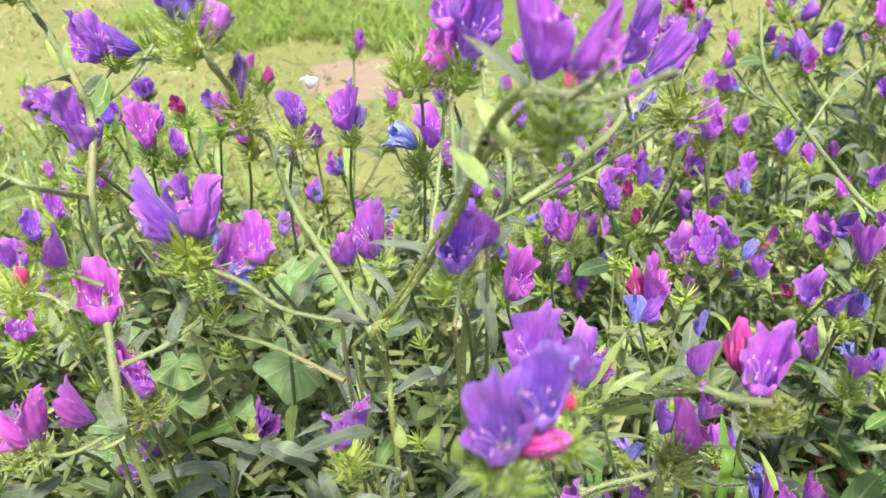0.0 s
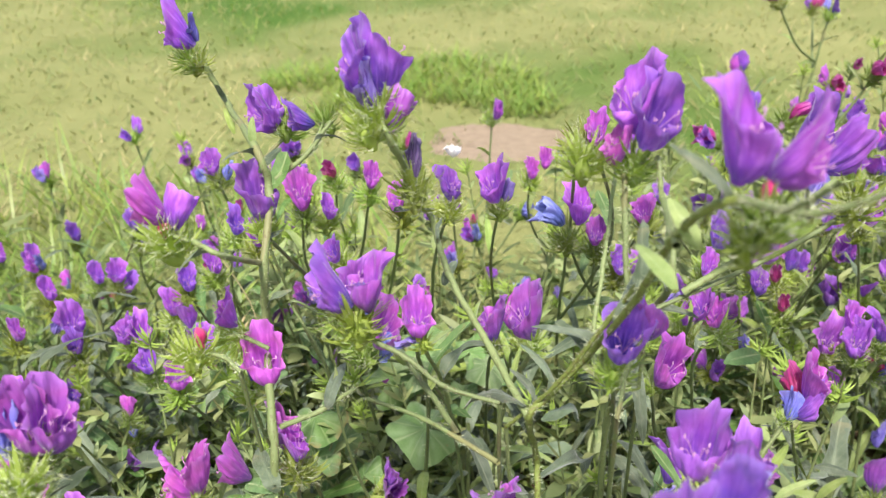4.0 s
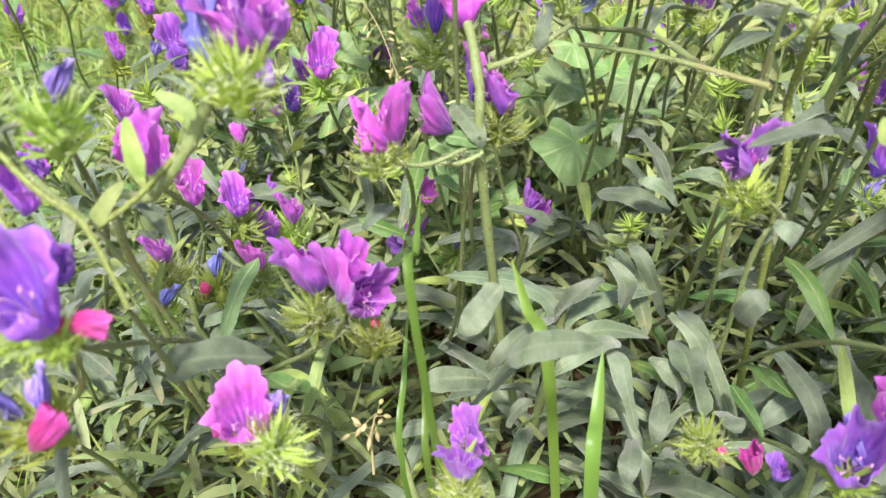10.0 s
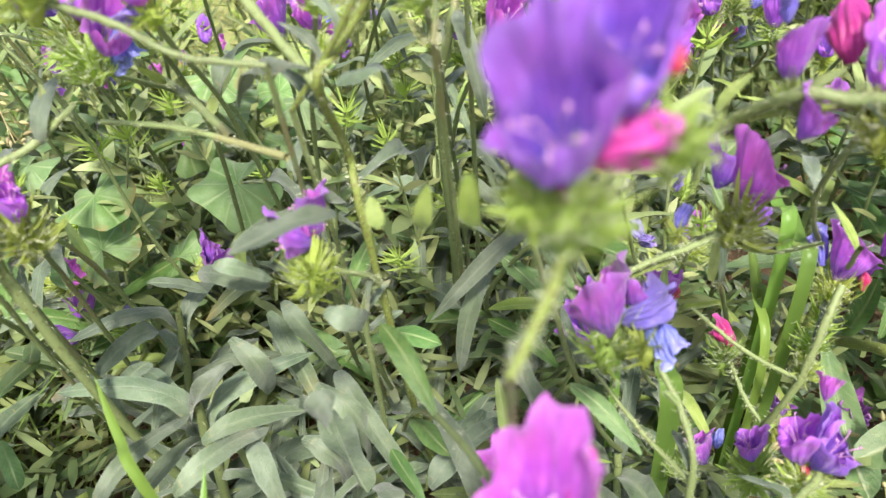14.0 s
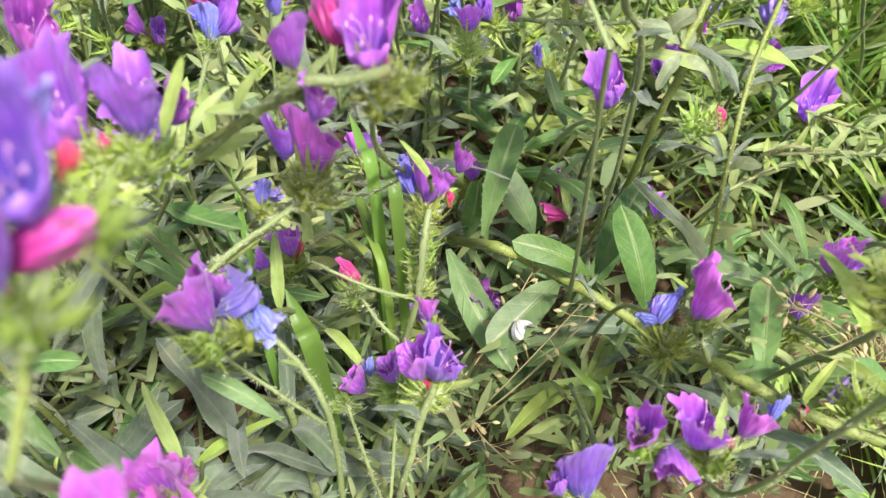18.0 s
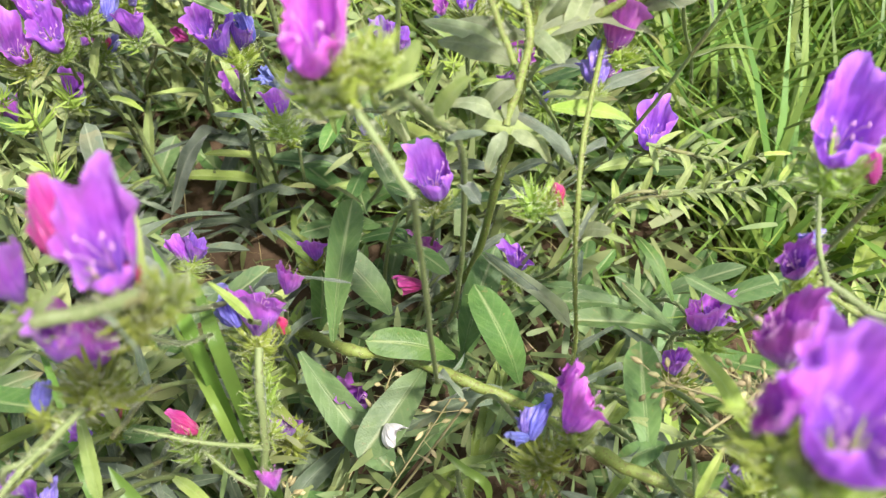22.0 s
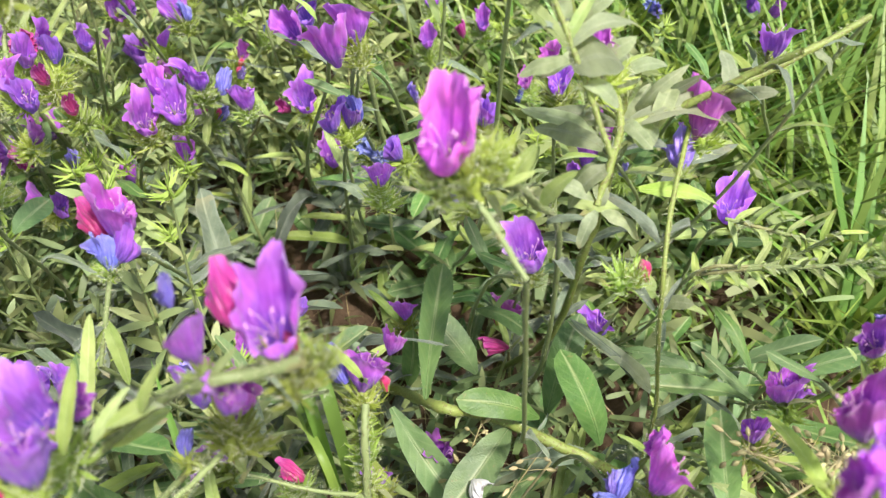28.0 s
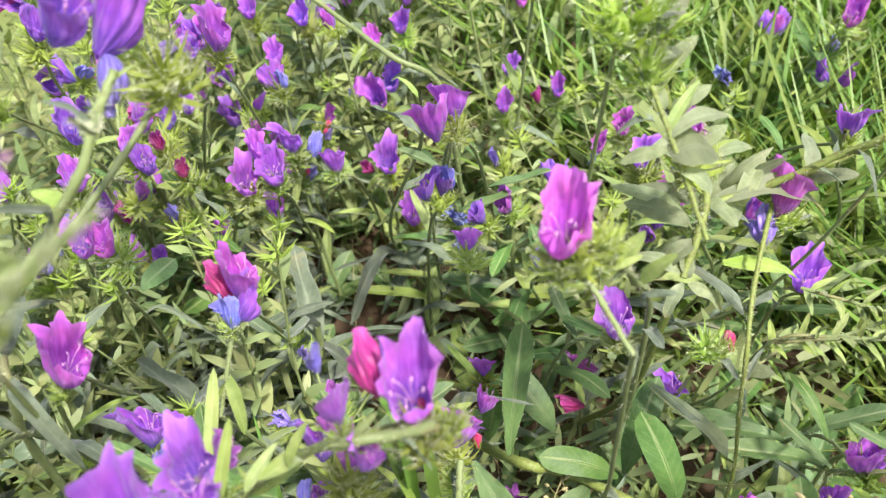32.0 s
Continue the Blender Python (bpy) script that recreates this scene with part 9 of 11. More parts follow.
stalk(p, 'g', (0.1761, 0.3502, 0), (0.1709, 0.3378, 0.0657), (0.1568, 0.3048, 0.1407), (0.1411, 0.2677, 0.1876))
bloom(p, "m", (0.143, 0.2713, 0.191), (0.37, 0.18, 0.91), 1.08)
bloom(p, "b", (0.1394, 0.2759, 0.1932), (-0.055, 0.78, 0.62), 1.08)
bloom(p, "r", (0.1504, 0.2662, 0.1897), (0.25, 0.62, 0.74), 0.60)
bloom(p, "m", (0.1577, 0.2741, 0.1981), (0.47, -0.00013, 0.88), 0.66)
tuft(p, (0.1411, 0.2677, 0.1876), (0.049, 0.31, 0.95), 0.85)
tuft(p, (0.137, 0.2614, 0.1816), (0.015, 0.34, 0.94), 0.69)
tuft(p, (0.1332, 0.255, 0.1756), (0.11, 0.33, 0.94), 0.69)
tuft(p, (0.1294, 0.2486, 0.1695), (0.074, 0.24, 0.97), 0.61)
p = plant(-0.1949, 0.3814, "bristly purple bugloss with magenta-purple flowers on hairy stems")
stem(p, 0.0013, (-0.1288, 0.2159, 0.2666), (-0.1181, 0.219, 0.2645), (-0.1062, 0.2266, 0.2673))
stem(p, 0.0014, (-0.1949, 0.3814, 0), (-0.1372, 0.2808, 0.1203), (-0.1062, 0.2266, 0.2673))
bloom(p, "m", (-0.1275, 0.2193, 0.2702), (-0.18, -0.052, 0.98), 1.01)
bloom(p, "m", (-0.1293, 0.2187, 0.2704), (-0.56, -0.45, 0.69), 0.92)
bloom(p, "m", (-0.112, 0.2279, 0.2723), (-0.6, -0.3, 0.74), 0.87)
tuft(p, (-0.1341, 0.2135, 0.2666), (-0.058, 0.28, 0.96), 0.90)
tuft(p, (-0.1289, 0.2165, 0.2674), (0.14, 0.38, 0.92), 0.63)
foliage(p, "f", (-0.1035, 0.2275, 0.267), (-0.84, 0.065, 0.55), 0.15, 2.44, (0.23, -0.31, 0.92))
p = plant(-0.1389, 0.3566, "bristly purple bugloss with violet funnel flowers on hairy green stems")
stalk(p, 'y', (-0.1389, 0.3566, 0), (-0.1341, 0.3402, 0.0947), (-0.1214, 0.2967, 0.203), (-0.107, 0.2476, 0.2707))
bloom(p, "m", (-0.107, 0.2476, 0.2707), (0.3, 0.13, 0.94), 0.97)
bloom(p, "v", (-0.1099, 0.2473, 0.2718), (0.35, 0.26, 0.9), 0.68)
p = plant(-0.2039, 0.3985, "bristly purple bugloss with magenta-purple flowers on hairy stems")
stalk(p, 'g', (-0.2039, 0.3985, 0), (-0.1901, 0.3769, 0.1019), (-0.1533, 0.3193, 0.2184), (-0.1119, 0.2545, 0.2913))
bloom(p, "m", (-0.1131, 0.2559, 0.2937), (0.045, -0.076, 1), 1.08)
tuft(p, (-0.1119, 0.2545, 0.2913), (0.029, 0.19, 0.98), 0.46)
p = plant(-0.2182, 0.2756, "bristly purple bugloss with violet flowers and red buds")
stalk(p, 'y', (-0.2182, 0.2756, 0), (-0.2075, 0.2609, 0.0808), (-0.1788, 0.2215, 0.1731), (-0.1466, 0.1772, 0.2308))
bloom(p, "m", (-0.1474, 0.1823, 0.2376), (0.04, 0.058, 1), 1.08)
bloom(p, "m", (-0.1394, 0.1844, 0.2358), (0.12, 0.21, 0.97), 1.08)
bloom(p, "m", (-0.1402, 0.1835, 0.2352), (0.6, 0.015, 0.8), 1.08)
bloom(p, "m", (-0.1383, 0.1836, 0.2342), (0.83, -0.28, 0.48), 1.08)
bloom(p, "r", (-0.1276, 0.1807, 0.2246), (-0.38, 0.32, 0.87), 0.51)
tuft(p, (-0.1466, 0.1772, 0.2308), (-0.028, 0.052, 1), 1.04)
tuft(p, (-0.129, 0.1779, 0.2219), (0.032, 0.31, 0.95), 0.86)
p = plant(-0.2125, 0.3080, "bristly purple bugloss with magenta-purple flowers on hairy stems")
stem(p, 0.0013, (-0.1506, 0.175, 0.3215), (-0.1577, 0.1626, 0.3099), (-0.1677, 0.1501, 0.2999), (-0.1782, 0.1403, 0.2936), yellow=True)
stem(p, 0.0014, (-0.2125, 0.308, 0), (-0.1902, 0.199, 0.1321), (-0.1782, 0.1403, 0.2936))
bloom(p, "m", (-0.1487, 0.1771, 0.3231), (0.14, -0.038, 0.99), 1.08)
bloom(p, "m", (-0.1452, 0.1786, 0.323), (0.38, 0.14, 0.91), 1.06)
bloom(p, "b", (-0.1557, 0.1738, 0.3228), (-0.24, 0.4, 0.88), 1.08)
bloom(p, "m", (-0.1578, 0.1822, 0.3344), (-0.21, 0.062, 0.97), 0.50)
tuft(p, (-0.1486, 0.1762, 0.3219), (-0.034, 0.28, 0.96), 0.84)
foliage(p, "y", (-0.1677, 0.1501, 0.2999), (-0.51, 0.39, 0.77), 0.20, 1.31, (0.23, -0.31, 0.92))
foliage(p, "y", (-0.1577, 0.1626, 0.3099), (-0.77, 0.15, 0.62), 0.16, 1.31, (0.23, -0.31, 0.92))
foliage(p, "g", (-0.173, 0.1459, 0.2977), (-0.94, -0.26, 0.2), 0.11, 1.69, (0.23, -0.31, 0.92))
p = plant(-0.2670, 0.2949, "bristly purple bugloss with violet flowers and shrivelled blue ones")
stem(p, 0.0013, (-0.1977, 0.135, 0.3325), (-0.191, 0.1277, 0.3197), (-0.1832, 0.1217, 0.3078), (-0.171, 0.1145, 0.2921), yellow=True)
stem(p, 0.0013, (-0.1949, 0.1343, 0.33), (-0.1789, 0.1292, 0.3148), (-0.1677, 0.1274, 0.3063), (-0.1574, 0.1191, 0.2903), yellow=True)
stem(p, 0.0014, (-0.267, 0.2949, 0), (-0.1957, 0.1807, 0.1306), (-0.1574, 0.1191, 0.2903))
bloom(p, "v", (-0.2077, 0.1334, 0.336), (-0.4, -0.42, 0.81), 1.08)
bloom(p, "b", (-0.1986, 0.1365, 0.3348), (0.78, 0.54, 0.32), 0.50)
bloom(p, "d", (-0.1981, 0.1375, 0.3358), (0.81, 0.52, 0.27), 0.50)
tuft(p, (-0.2143, 0.1272, 0.332), (-0.062, 0.28, 0.96), 0.79)
tuft(p, (-0.1979, 0.1359, 0.3336), (-0.19, 0.29, 0.94), 0.55)
foliage(p, "g", (-0.1899, 0.129, 0.3206), (0.54, 0.66, 0.52), 0.18, 1.88, (0.23, -0.31, 0.92))
foliage(p, "y", (-0.2011, 0.1391, 0.3395), (-0.77, 0.16, 0.62), 0.33, 1.22, (0.23, -0.31, 0.92))
foliage(p, "y", (-0.2011, 0.1391, 0.3395), (-0.68, 0.25, 0.69), 0.22, 1.31, (0.23, -0.31, 0.92))
p = plant(-0.2332, 0.2932, "bristly purple bugloss with magenta-purple flowers on hairy stems")
stalk(p, 'g', (-0.2332, 0.2932, 0), (-0.2252, 0.2746, 0.1004), (-0.2039, 0.2248, 0.2151), (-0.1799, 0.1688, 0.2868))
bloom(p, "m", (-0.1802, 0.1703, 0.2888), (-0.12, -0.16, 0.98), 0.85)
bloom(p, "m", (-0.1869, 0.1702, 0.2923), (-0.21, -0.068, 0.98), 0.50)
tuft(p, (-0.1799, 0.1688, 0.2868), (-0.061, 0.26, 0.96), 0.56)
p = plant(-0.1971, 0.2468, "bristly purple bugloss with violet flowers and red buds")
stalk(p, 'f', (-0.1971, 0.2468, 0), (-0.1918, 0.2251, 0.1031), (-0.1777, 0.1673, 0.221), (-0.1618, 0.1022, 0.2946))
bloom(p, "v", (-0.1641, 0.1043, 0.2985), (0.086, -0.32, 0.94), 1.08)
bloom(p, "v", (-0.1625, 0.1105, 0.3054), (0.23, 0.12, 0.97), 0.58)
bloom(p, "p", (-0.161, 0.1053, 0.2981), (0.87, 0.34, 0.36), 0.50)
bloom(p, "r", (-0.1632, 0.1029, 0.2963), (0.46, 0.64, 0.62), 0.50)
tuft(p, (-0.1618, 0.1022, 0.2946), (0.076, 0.09, 0.99), 0.55)
p = plant(-0.1768, 0.2465, "bristly purple bugloss with magenta-purple flowers on hairy stems")
stalk(p, 'y', (-0.1768, 0.2465, 0), (-0.1728, 0.2293, 0.0793), (-0.162, 0.1833, 0.1699), (-0.1499, 0.1316, 0.2265))
bloom(p, "m", (-0.1502, 0.1331, 0.2285), (0.28, -0.24, 0.93), 1.03)
bloom(p, "p", (-0.1534, 0.1325, 0.2296), (-0.77, -0.2, 0.6), 0.50)
bloom(p, "b", (-0.1443, 0.1378, 0.231), (0.28, 0.46, 0.84), 0.69)
tuft(p, (-0.1499, 0.1316, 0.2265), (0.17, 0.2, 0.96), 0.72)
p = plant(-0.0349, 0.3415, "bristly purple bugloss with violet flowers and red buds")
stalk(p, 'f', (-0.0349, 0.3415, 0), (-0.0329, 0.3244, 0.0887), (-0.0274, 0.2789, 0.19), (-0.0213, 0.2276, 0.2533))
bloom(p, "v", (-0.0189, 0.2353, 0.2613), (-0.15, 0.2, 0.97), 0.86)
bloom(p, "v", (-0.0189, 0.2353, 0.2613), (-0.79, -0.37, 0.5), 0.78)
bloom(p, "r", (-0.0215, 0.2328, 0.2588), (0.59, 0.47, 0.66), 0.50)
bloom(p, "m", (-0.0225, 0.2364, 0.2628), (0.68, -0.19, 0.71), 0.56)
tuft(p, (-0.0213, 0.2276, 0.2533), (-0.06, 0.16, 0.99), 0.89)
tuft(p, (-0.0196, 0.2297, 0.2553), (0.22, 0.14, 0.96), 0.64)
p = plant(0.1122, 0.3138, "bristly purple bugloss with violet flowers and shrivelled blue ones")
stalk(p, 'y', (0.1122, 0.3138, 0), (0.1036, 0.2979, 0.0838), (0.0804, 0.2554, 0.1796), (0.0543, 0.2075, 0.2395))
bloom(p, "m", (0.0553, 0.2109, 0.2423), (-0.26, 0.3, 0.92), 1.08)
bloom(p, "m", (0.0615, 0.2148, 0.2473), (0.22, 0.21, 0.95), 0.50)
bloom(p, "b", (0.0588, 0.2129, 0.245), (0.91, -0.16, 0.38), 1.08)
bloom(p, "b", (0.0676, 0.2105, 0.2462), (0.17, -0.85, -0.51), 0.77)
bloom(p, "b", (0.0641, 0.2103, 0.2449), (0.5, -0.86, -0.14), 0.56)
tuft(p, (0.0543, 0.2075, 0.2395), (0.093, 0.35, 0.93), 0.95)
tuft(p, (0.0633, 0.2056, 0.2411), (0.016, 0.27, 0.96), 0.63)
p = plant(0.0442, 0.3669, "bristly purple bugloss with violet funnel flowers on hairy green stems")
stalk(p, 'f', (0.0442, 0.3669, 0), (0.0467, 0.3505, 0.0647), (0.0532, 0.3065, 0.1386), (0.0606, 0.257, 0.1848))
bloom(p, "v", (0.0606, 0.257, 0.1848), (-0.4, -0.37, 0.84), 1.08)
bloom(p, "v", (0.059, 0.259, 0.187), (0.0081, -0.11, 0.99), 0.86)
bloom(p, "b", (0.0637, 0.2583, 0.1859), (0.31, 0.46, 0.83), 0.70)
p = plant(-0.0275, 0.3099, "bristly purple bugloss with magenta-purple flowers on hairy stems")
stalk(p, 'f', (-0.0275, 0.3099, 0), (-0.0184, 0.2831, 0.0999), (0.0057, 0.2116, 0.2141), (0.0329, 0.1311, 0.2855))
bloom(p, "m", (0.0325, 0.1334, 0.2881), (-0.098, -0.17, 0.98), 1.08)
bloom(p, "p", (0.0365, 0.1334, 0.2873), (0.17, 0.55, 0.82), 0.76)
tuft(p, (0.0329, 0.1311, 0.2855), (0.24, 0.21, 0.95), 0.65)
tuft(p, (0.0363, 0.1317, 0.2855), (-0.13, 0.12, 0.98), 0.46)
p = plant(0.0243, 0.2809, "bristly purple bugloss with magenta-purple flowers on hairy stems")
stalk(p, 'y', (0.0243, 0.2809, 0), (0.0253, 0.267, 0.0706), (0.0281, 0.2299, 0.1512), (0.0313, 0.1881, 0.2016))
bloom(p, "m", (0.0294, 0.1899, 0.2044), (-0.19, -0.3, 0.94), 1.08)
bloom(p, "m", (0.0326, 0.1917, 0.2053), (0.29, 0.14, 0.95), 0.69)
tuft(p, (0.0313, 0.1881, 0.2016), (0.18, 0.16, 0.97), 0.73)
p = plant(-0.0237, 0.2805, "bristly purple bugloss with violet funnel flowers on hairy green stems")
stalk(p, 'f', (-0.0237, 0.2805, 0), (-0.0181, 0.2637, 0.0712), (-0.0031, 0.219, 0.1525), (0.0138, 0.1686, 0.2033))
bloom(p, "v", (0.0138, 0.1697, 0.2046), (-0.095, -0.35, 0.93), 1.08)
bloom(p, "b", (0.0199, 0.1731, 0.2063), (-0.72, 0.14, 0.68), 1.08)
tuft(p, (0.0138, 0.1686, 0.2033), (0.14, 0.14, 0.98), 0.77)
p = plant(-0.0555, 0.2531, "bristly purple bugloss with violet flowers and red buds")
stalk(p, 'g', (-0.0555, 0.2531, 0), (-0.0508, 0.2422, 0.0673), (-0.0385, 0.2133, 0.1443), (-0.0247, 0.1808, 0.1924))
bloom(p, "p", (-0.0087, 0.1797, 0.1851), (-0.069, 0.075, 0.99), 0.71)
bloom(p, "r", (-0.0175, 0.1795, 0.1882), (-0.44, 0.35, 0.83), 0.60)
bloom(p, "v", (-0.0016, 0.1802, 0.1829), (0.19, -0.00015, 0.98), 0.50)
tuft(p, (-0.0247, 0.1808, 0.1924), (-0.15, 0.081, 0.98), 0.85)
p = plant(-0.1054, 0.2473, "bristly purple bugloss with violet funnel flowers on hairy green stems")
stalk(p, 'f', (-0.1054, 0.2473, 0), (-0.104, 0.2344, 0.0673), (-0.1003, 0.2, 0.1442), (-0.0962, 0.1613, 0.1922))
bloom(p, "v", (-0.0937, 0.1636, 0.194), (-0.32, -0.22, 0.92), 0.88)
bloom(p, "m", (-0.0954, 0.1627, 0.1935), (0.43, 0.14, 0.89), 0.64)
tuft(p, (-0.0962, 0.1613, 0.1922), (0.18, 0.25, 0.95), 0.60)
p = plant(-0.0797, 0.3307, "grey-green clump of long arching bugloss leaves")
foliage(p, "g", (-0.0633, 0.2578, 0.1997), (0.53, -0.43, -0.73), 0.45, 1.34, (0.18, -0.28, 0.94))
foliage(p, "g", (-0.0369, 0.2512, 0.1804), (0.64, -0.35, -0.68), 0.65, 1.14, (0.18, -0.28, 0.94))
foliage(p, "g", (0.0195, 0.2524, 0.1563), (-0.67, -0.62, -0.41), 0.50, 1.52, (0.18, -0.28, 0.94))
foliage(p, "g", (-0.0401, 0.2197, 0.146), (0.077, 0.68, 0.73), 0.32, 1.47, (0.18, -0.28, 0.94))
foliage(p, "g", (-0.0479, 0.2144, 0.1436), (0.67, -0.32, -0.67), 0.36, 1.65, (0.18, -0.28, 0.94))
foliage(p, "g", (-0.0853, 0.2147, 0.1607), (-0.8, -0.54, -0.25), 0.21, 1.88, (0.18, -0.28, 0.94))
foliage(p, "g", (-0.0633, 0.2519, 0.1931), (-0.77, -0.57, -0.3), 0.43, 1.12, (0.18, -0.28, 0.94))
foliage(p, "g", (-0.0433, 0.2377, 0.1679), (0.75, -0.24, -0.61), 0.44, 1.48, (0.18, -0.28, 0.94))
p = plant(0.1239, 0.3797, "bristly purple bugloss with violet flowers and red buds")
stalk(p, 'y', (0.1239, 0.3797, 0), (0.1187, 0.366, 0.0569), (0.1049, 0.3293, 0.1218), (0.0893, 0.288, 0.1624))
bloom(p, "v", (0.0911, 0.2914, 0.1656), (0.0043, 0.18, 0.98), 0.90)
bloom(p, "r", (0.093, 0.2893, 0.1646), (0.4, 0.55, 0.74), 0.72)
bloom(p, "v", (0.0822, 0.2915, 0.1626), (-0.62, 0.29, 0.73), 0.52)
tuft(p, (0.0893, 0.288, 0.1624), (0.27, 0.24, 0.93), 0.86)
p = plant(0.1092, 0.3781, "bristly purple bugloss with violet funnel flowers on hairy green stems")
stem(p, 0.0013, (0.0806, 0.2499, 0.2389), (0.0832, 0.2457, 0.2366), (0.0726, 0.2437, 0.2315), (0.059, 0.2431, 0.2265), yellow=True)
stem(p, 0.0014, (0.1092, 0.3781, 0), (0.0766, 0.2904, 0.1019), (0.059, 0.2431, 0.2265))
bloom(p, "b", (0.0811, 0.2508, 0.2397), (0.25, 0.44, 0.86), 0.50)
tuft(p, (0.0803, 0.2493, 0.2384), (-0.036, 0.35, 0.94), 0.40)
p = plant(0.1598, 0.3395, "bristly purple bugloss with violet funnel flowers on hairy green stems")
stalk(p, 'y', (0.1598, 0.3395, 0), (0.152, 0.3284, 0.0558), (0.1311, 0.2987, 0.1196), (0.1076, 0.2653, 0.1594))
bloom(p, "p", (0.1116, 0.2681, 0.1629), (-0.43, 0.63, 0.65), 0.65)
tuft(p, (0.1076, 0.2653, 0.1594), (0.33, 0.35, 0.88), 0.80)
p = plant(0.1316, 0.2862, "bristly purple bugloss with magenta-purple flowers on hairy stems")
stalk(p, 'g', (0.1316, 0.2862, 0), (0.1256, 0.2796, 0.0437), (0.1094, 0.262, 0.0936), (0.0912, 0.2422, 0.1247))
bloom(p, "m", (0.0989, 0.2423, 0.1274), (-0.35, 0.35, 0.87), 0.84)
bloom(p, "b", (0.1034, 0.246, 0.1317), (0.28, 0.52, 0.81), 0.50)
tuft(p, (0.0912, 0.2422, 0.1247), (0.093, 0.37, 0.92), 0.76)
p = plant(0.1621, 0.2666, "bristly purple bugloss with violet flowers and red buds")
stalk(p, 'f', (0.1621, 0.2666, 0), (0.1543, 0.2563, 0.0645), (0.1333, 0.2288, 0.1382), (0.1096, 0.198, 0.1843))
bloom(p, "v", (0.1104, 0.2034, 0.1886), (-0.13, 0.15, 0.98), 1.06)
bloom(p, "v", (0.1137, 0.2018, 0.1885), (0.34, -0.14, 0.93), 1.08)
bloom(p, "r", (0.1103, 0.1992, 0.1854), (0.24, 0.63, 0.74), 0.50)
bloom(p, "m", (0.119, 0.2157, 0.2006), (0.16, 0.36, 0.92), 0.50)
tuft(p, (0.1096, 0.198, 0.1843), (0.082, 0.24, 0.97), 0.83)
p = plant(0.2413, 0.3611, "bristly purple bugloss with violet funnel flowers on hairy green stems")
stalk(p, 'f', (0.2413, 0.3611, 0), (0.2365, 0.3455, 0.0768), (0.2237, 0.3038, 0.1645), (0.2092, 0.2569, 0.2194))
bloom(p, "v", (0.2103, 0.259, 0.2213), (-0.0085, -0.079, 1), 0.95)
tuft(p, (0.2092, 0.2569, 0.2194), (0.32, 0.24, 0.92), 0.68)
p = plant(0.3839, 0.3260, "bristly purple bugloss with violet funnel flowers on hairy green stems")
stalk(p, 'f', (0.3839, 0.326, 0), (0.3781, 0.3182, 0.0513), (0.3628, 0.2975, 0.1099), (0.3456, 0.2743, 0.1465))
bloom(p, "v", (0.3448, 0.2758, 0.1474), (-0.083, -0.047, 1), 1.08)
tuft(p, (0.3456, 0.2743, 0.1465), (0.17, 0.3, 0.94), 0.65)
p = plant(0.3089, 0.3477, "bristly purple bugloss with violet flowers and red buds")
stalk(p, 'g', (0.3089, 0.3477, 0), (0.2972, 0.3306, 0.0782), (0.2659, 0.2848, 0.1676), (0.2308, 0.2334, 0.2235))
bloom(p, "r", (0.2385, 0.2292, 0.223), (0.15, 0.66, 0.74), 0.74)
tuft(p, (0.2308, 0.2334, 0.2235), (0.16, 0.16, 0.97), 0.79)
tuft(p, (0.2355, 0.2319, 0.224), (0.16, 0.17, 0.97), 0.56)
p = plant(0.2658, 0.3754, "bristly purple bugloss with violet flowers and red buds")
stalk(p, 'y', (0.2658, 0.3754, 0), (0.2644, 0.3701, 0.0245), (0.2607, 0.3558, 0.0524), (0.2566, 0.3397, 0.0699))
bloom(p, "m", (0.2566, 0.3397, 0.0699), (0.35, 0.12, 0.93), 1.08)
bloom(p, "r", (0.2528, 0.3416, 0.07), (0.25, 0.62, 0.74), 0.87)
p = plant(0.2621, 0.3450, "bristly purple bugloss with violet funnel flowers on hairy green stems")
stalk(p, 'g', (0.2621, 0.345, 0), (0.2582, 0.3397, 0.0339), (0.248, 0.3256, 0.0727), (0.2364, 0.3097, 0.097))
bloom(p, "p", (0.2364, 0.3097, 0.097), (-0.76, 0.49, 0.43), 0.90)
p = plant(0.1925, 0.3271, "bristly purple bugloss with violet flowers and red buds")
stalk(p, 'f', (0.1925, 0.3271, 0), (0.19, 0.3204, 0.029), (0.1833, 0.3024, 0.0621), (0.1758, 0.2822, 0.0828))
bloom(p, "m", (0.1758, 0.2822, 0.0828), (0.076, -0.013, 1), 1.08)
bloom(p, "r", (0.1711, 0.2882, 0.0856), (0.11, 0.67, 0.73), 0.63)
p = plant(0.2540, 0.2532, "bristly purple bugloss with magenta-purple flowers on hairy stems")
stalk(p, 'g', (0.254, 0.2532, 0), (0.2452, 0.2413, 0.0708), (0.2215, 0.2094, 0.1517), (0.195, 0.1735, 0.2023))
bloom(p, "m", (0.1936, 0.1766, 0.2041), (0.51, -0.047, 0.86), 1.05)
bloom(p, "m", (0.2014, 0.1819, 0.2107), (-0.24, 0.46, 0.85), 0.57)
tuft(p, (0.195, 0.1735, 0.2023), (0.31, 0.37, 0.87), 0.68)
p = plant(0.2277, 0.2680, "bristly purple bugloss with violet flowers and shrivelled blue ones")
stalk(p, 'f', (0.2277, 0.268, 0), (0.2215, 0.2553, 0.0689), (0.2051, 0.2214, 0.1476), (0.1867, 0.1833, 0.1969))
bloom(p, "b", (0.1867, 0.1833, 0.1969), (0.58, 0.42, 0.7), 0.92)
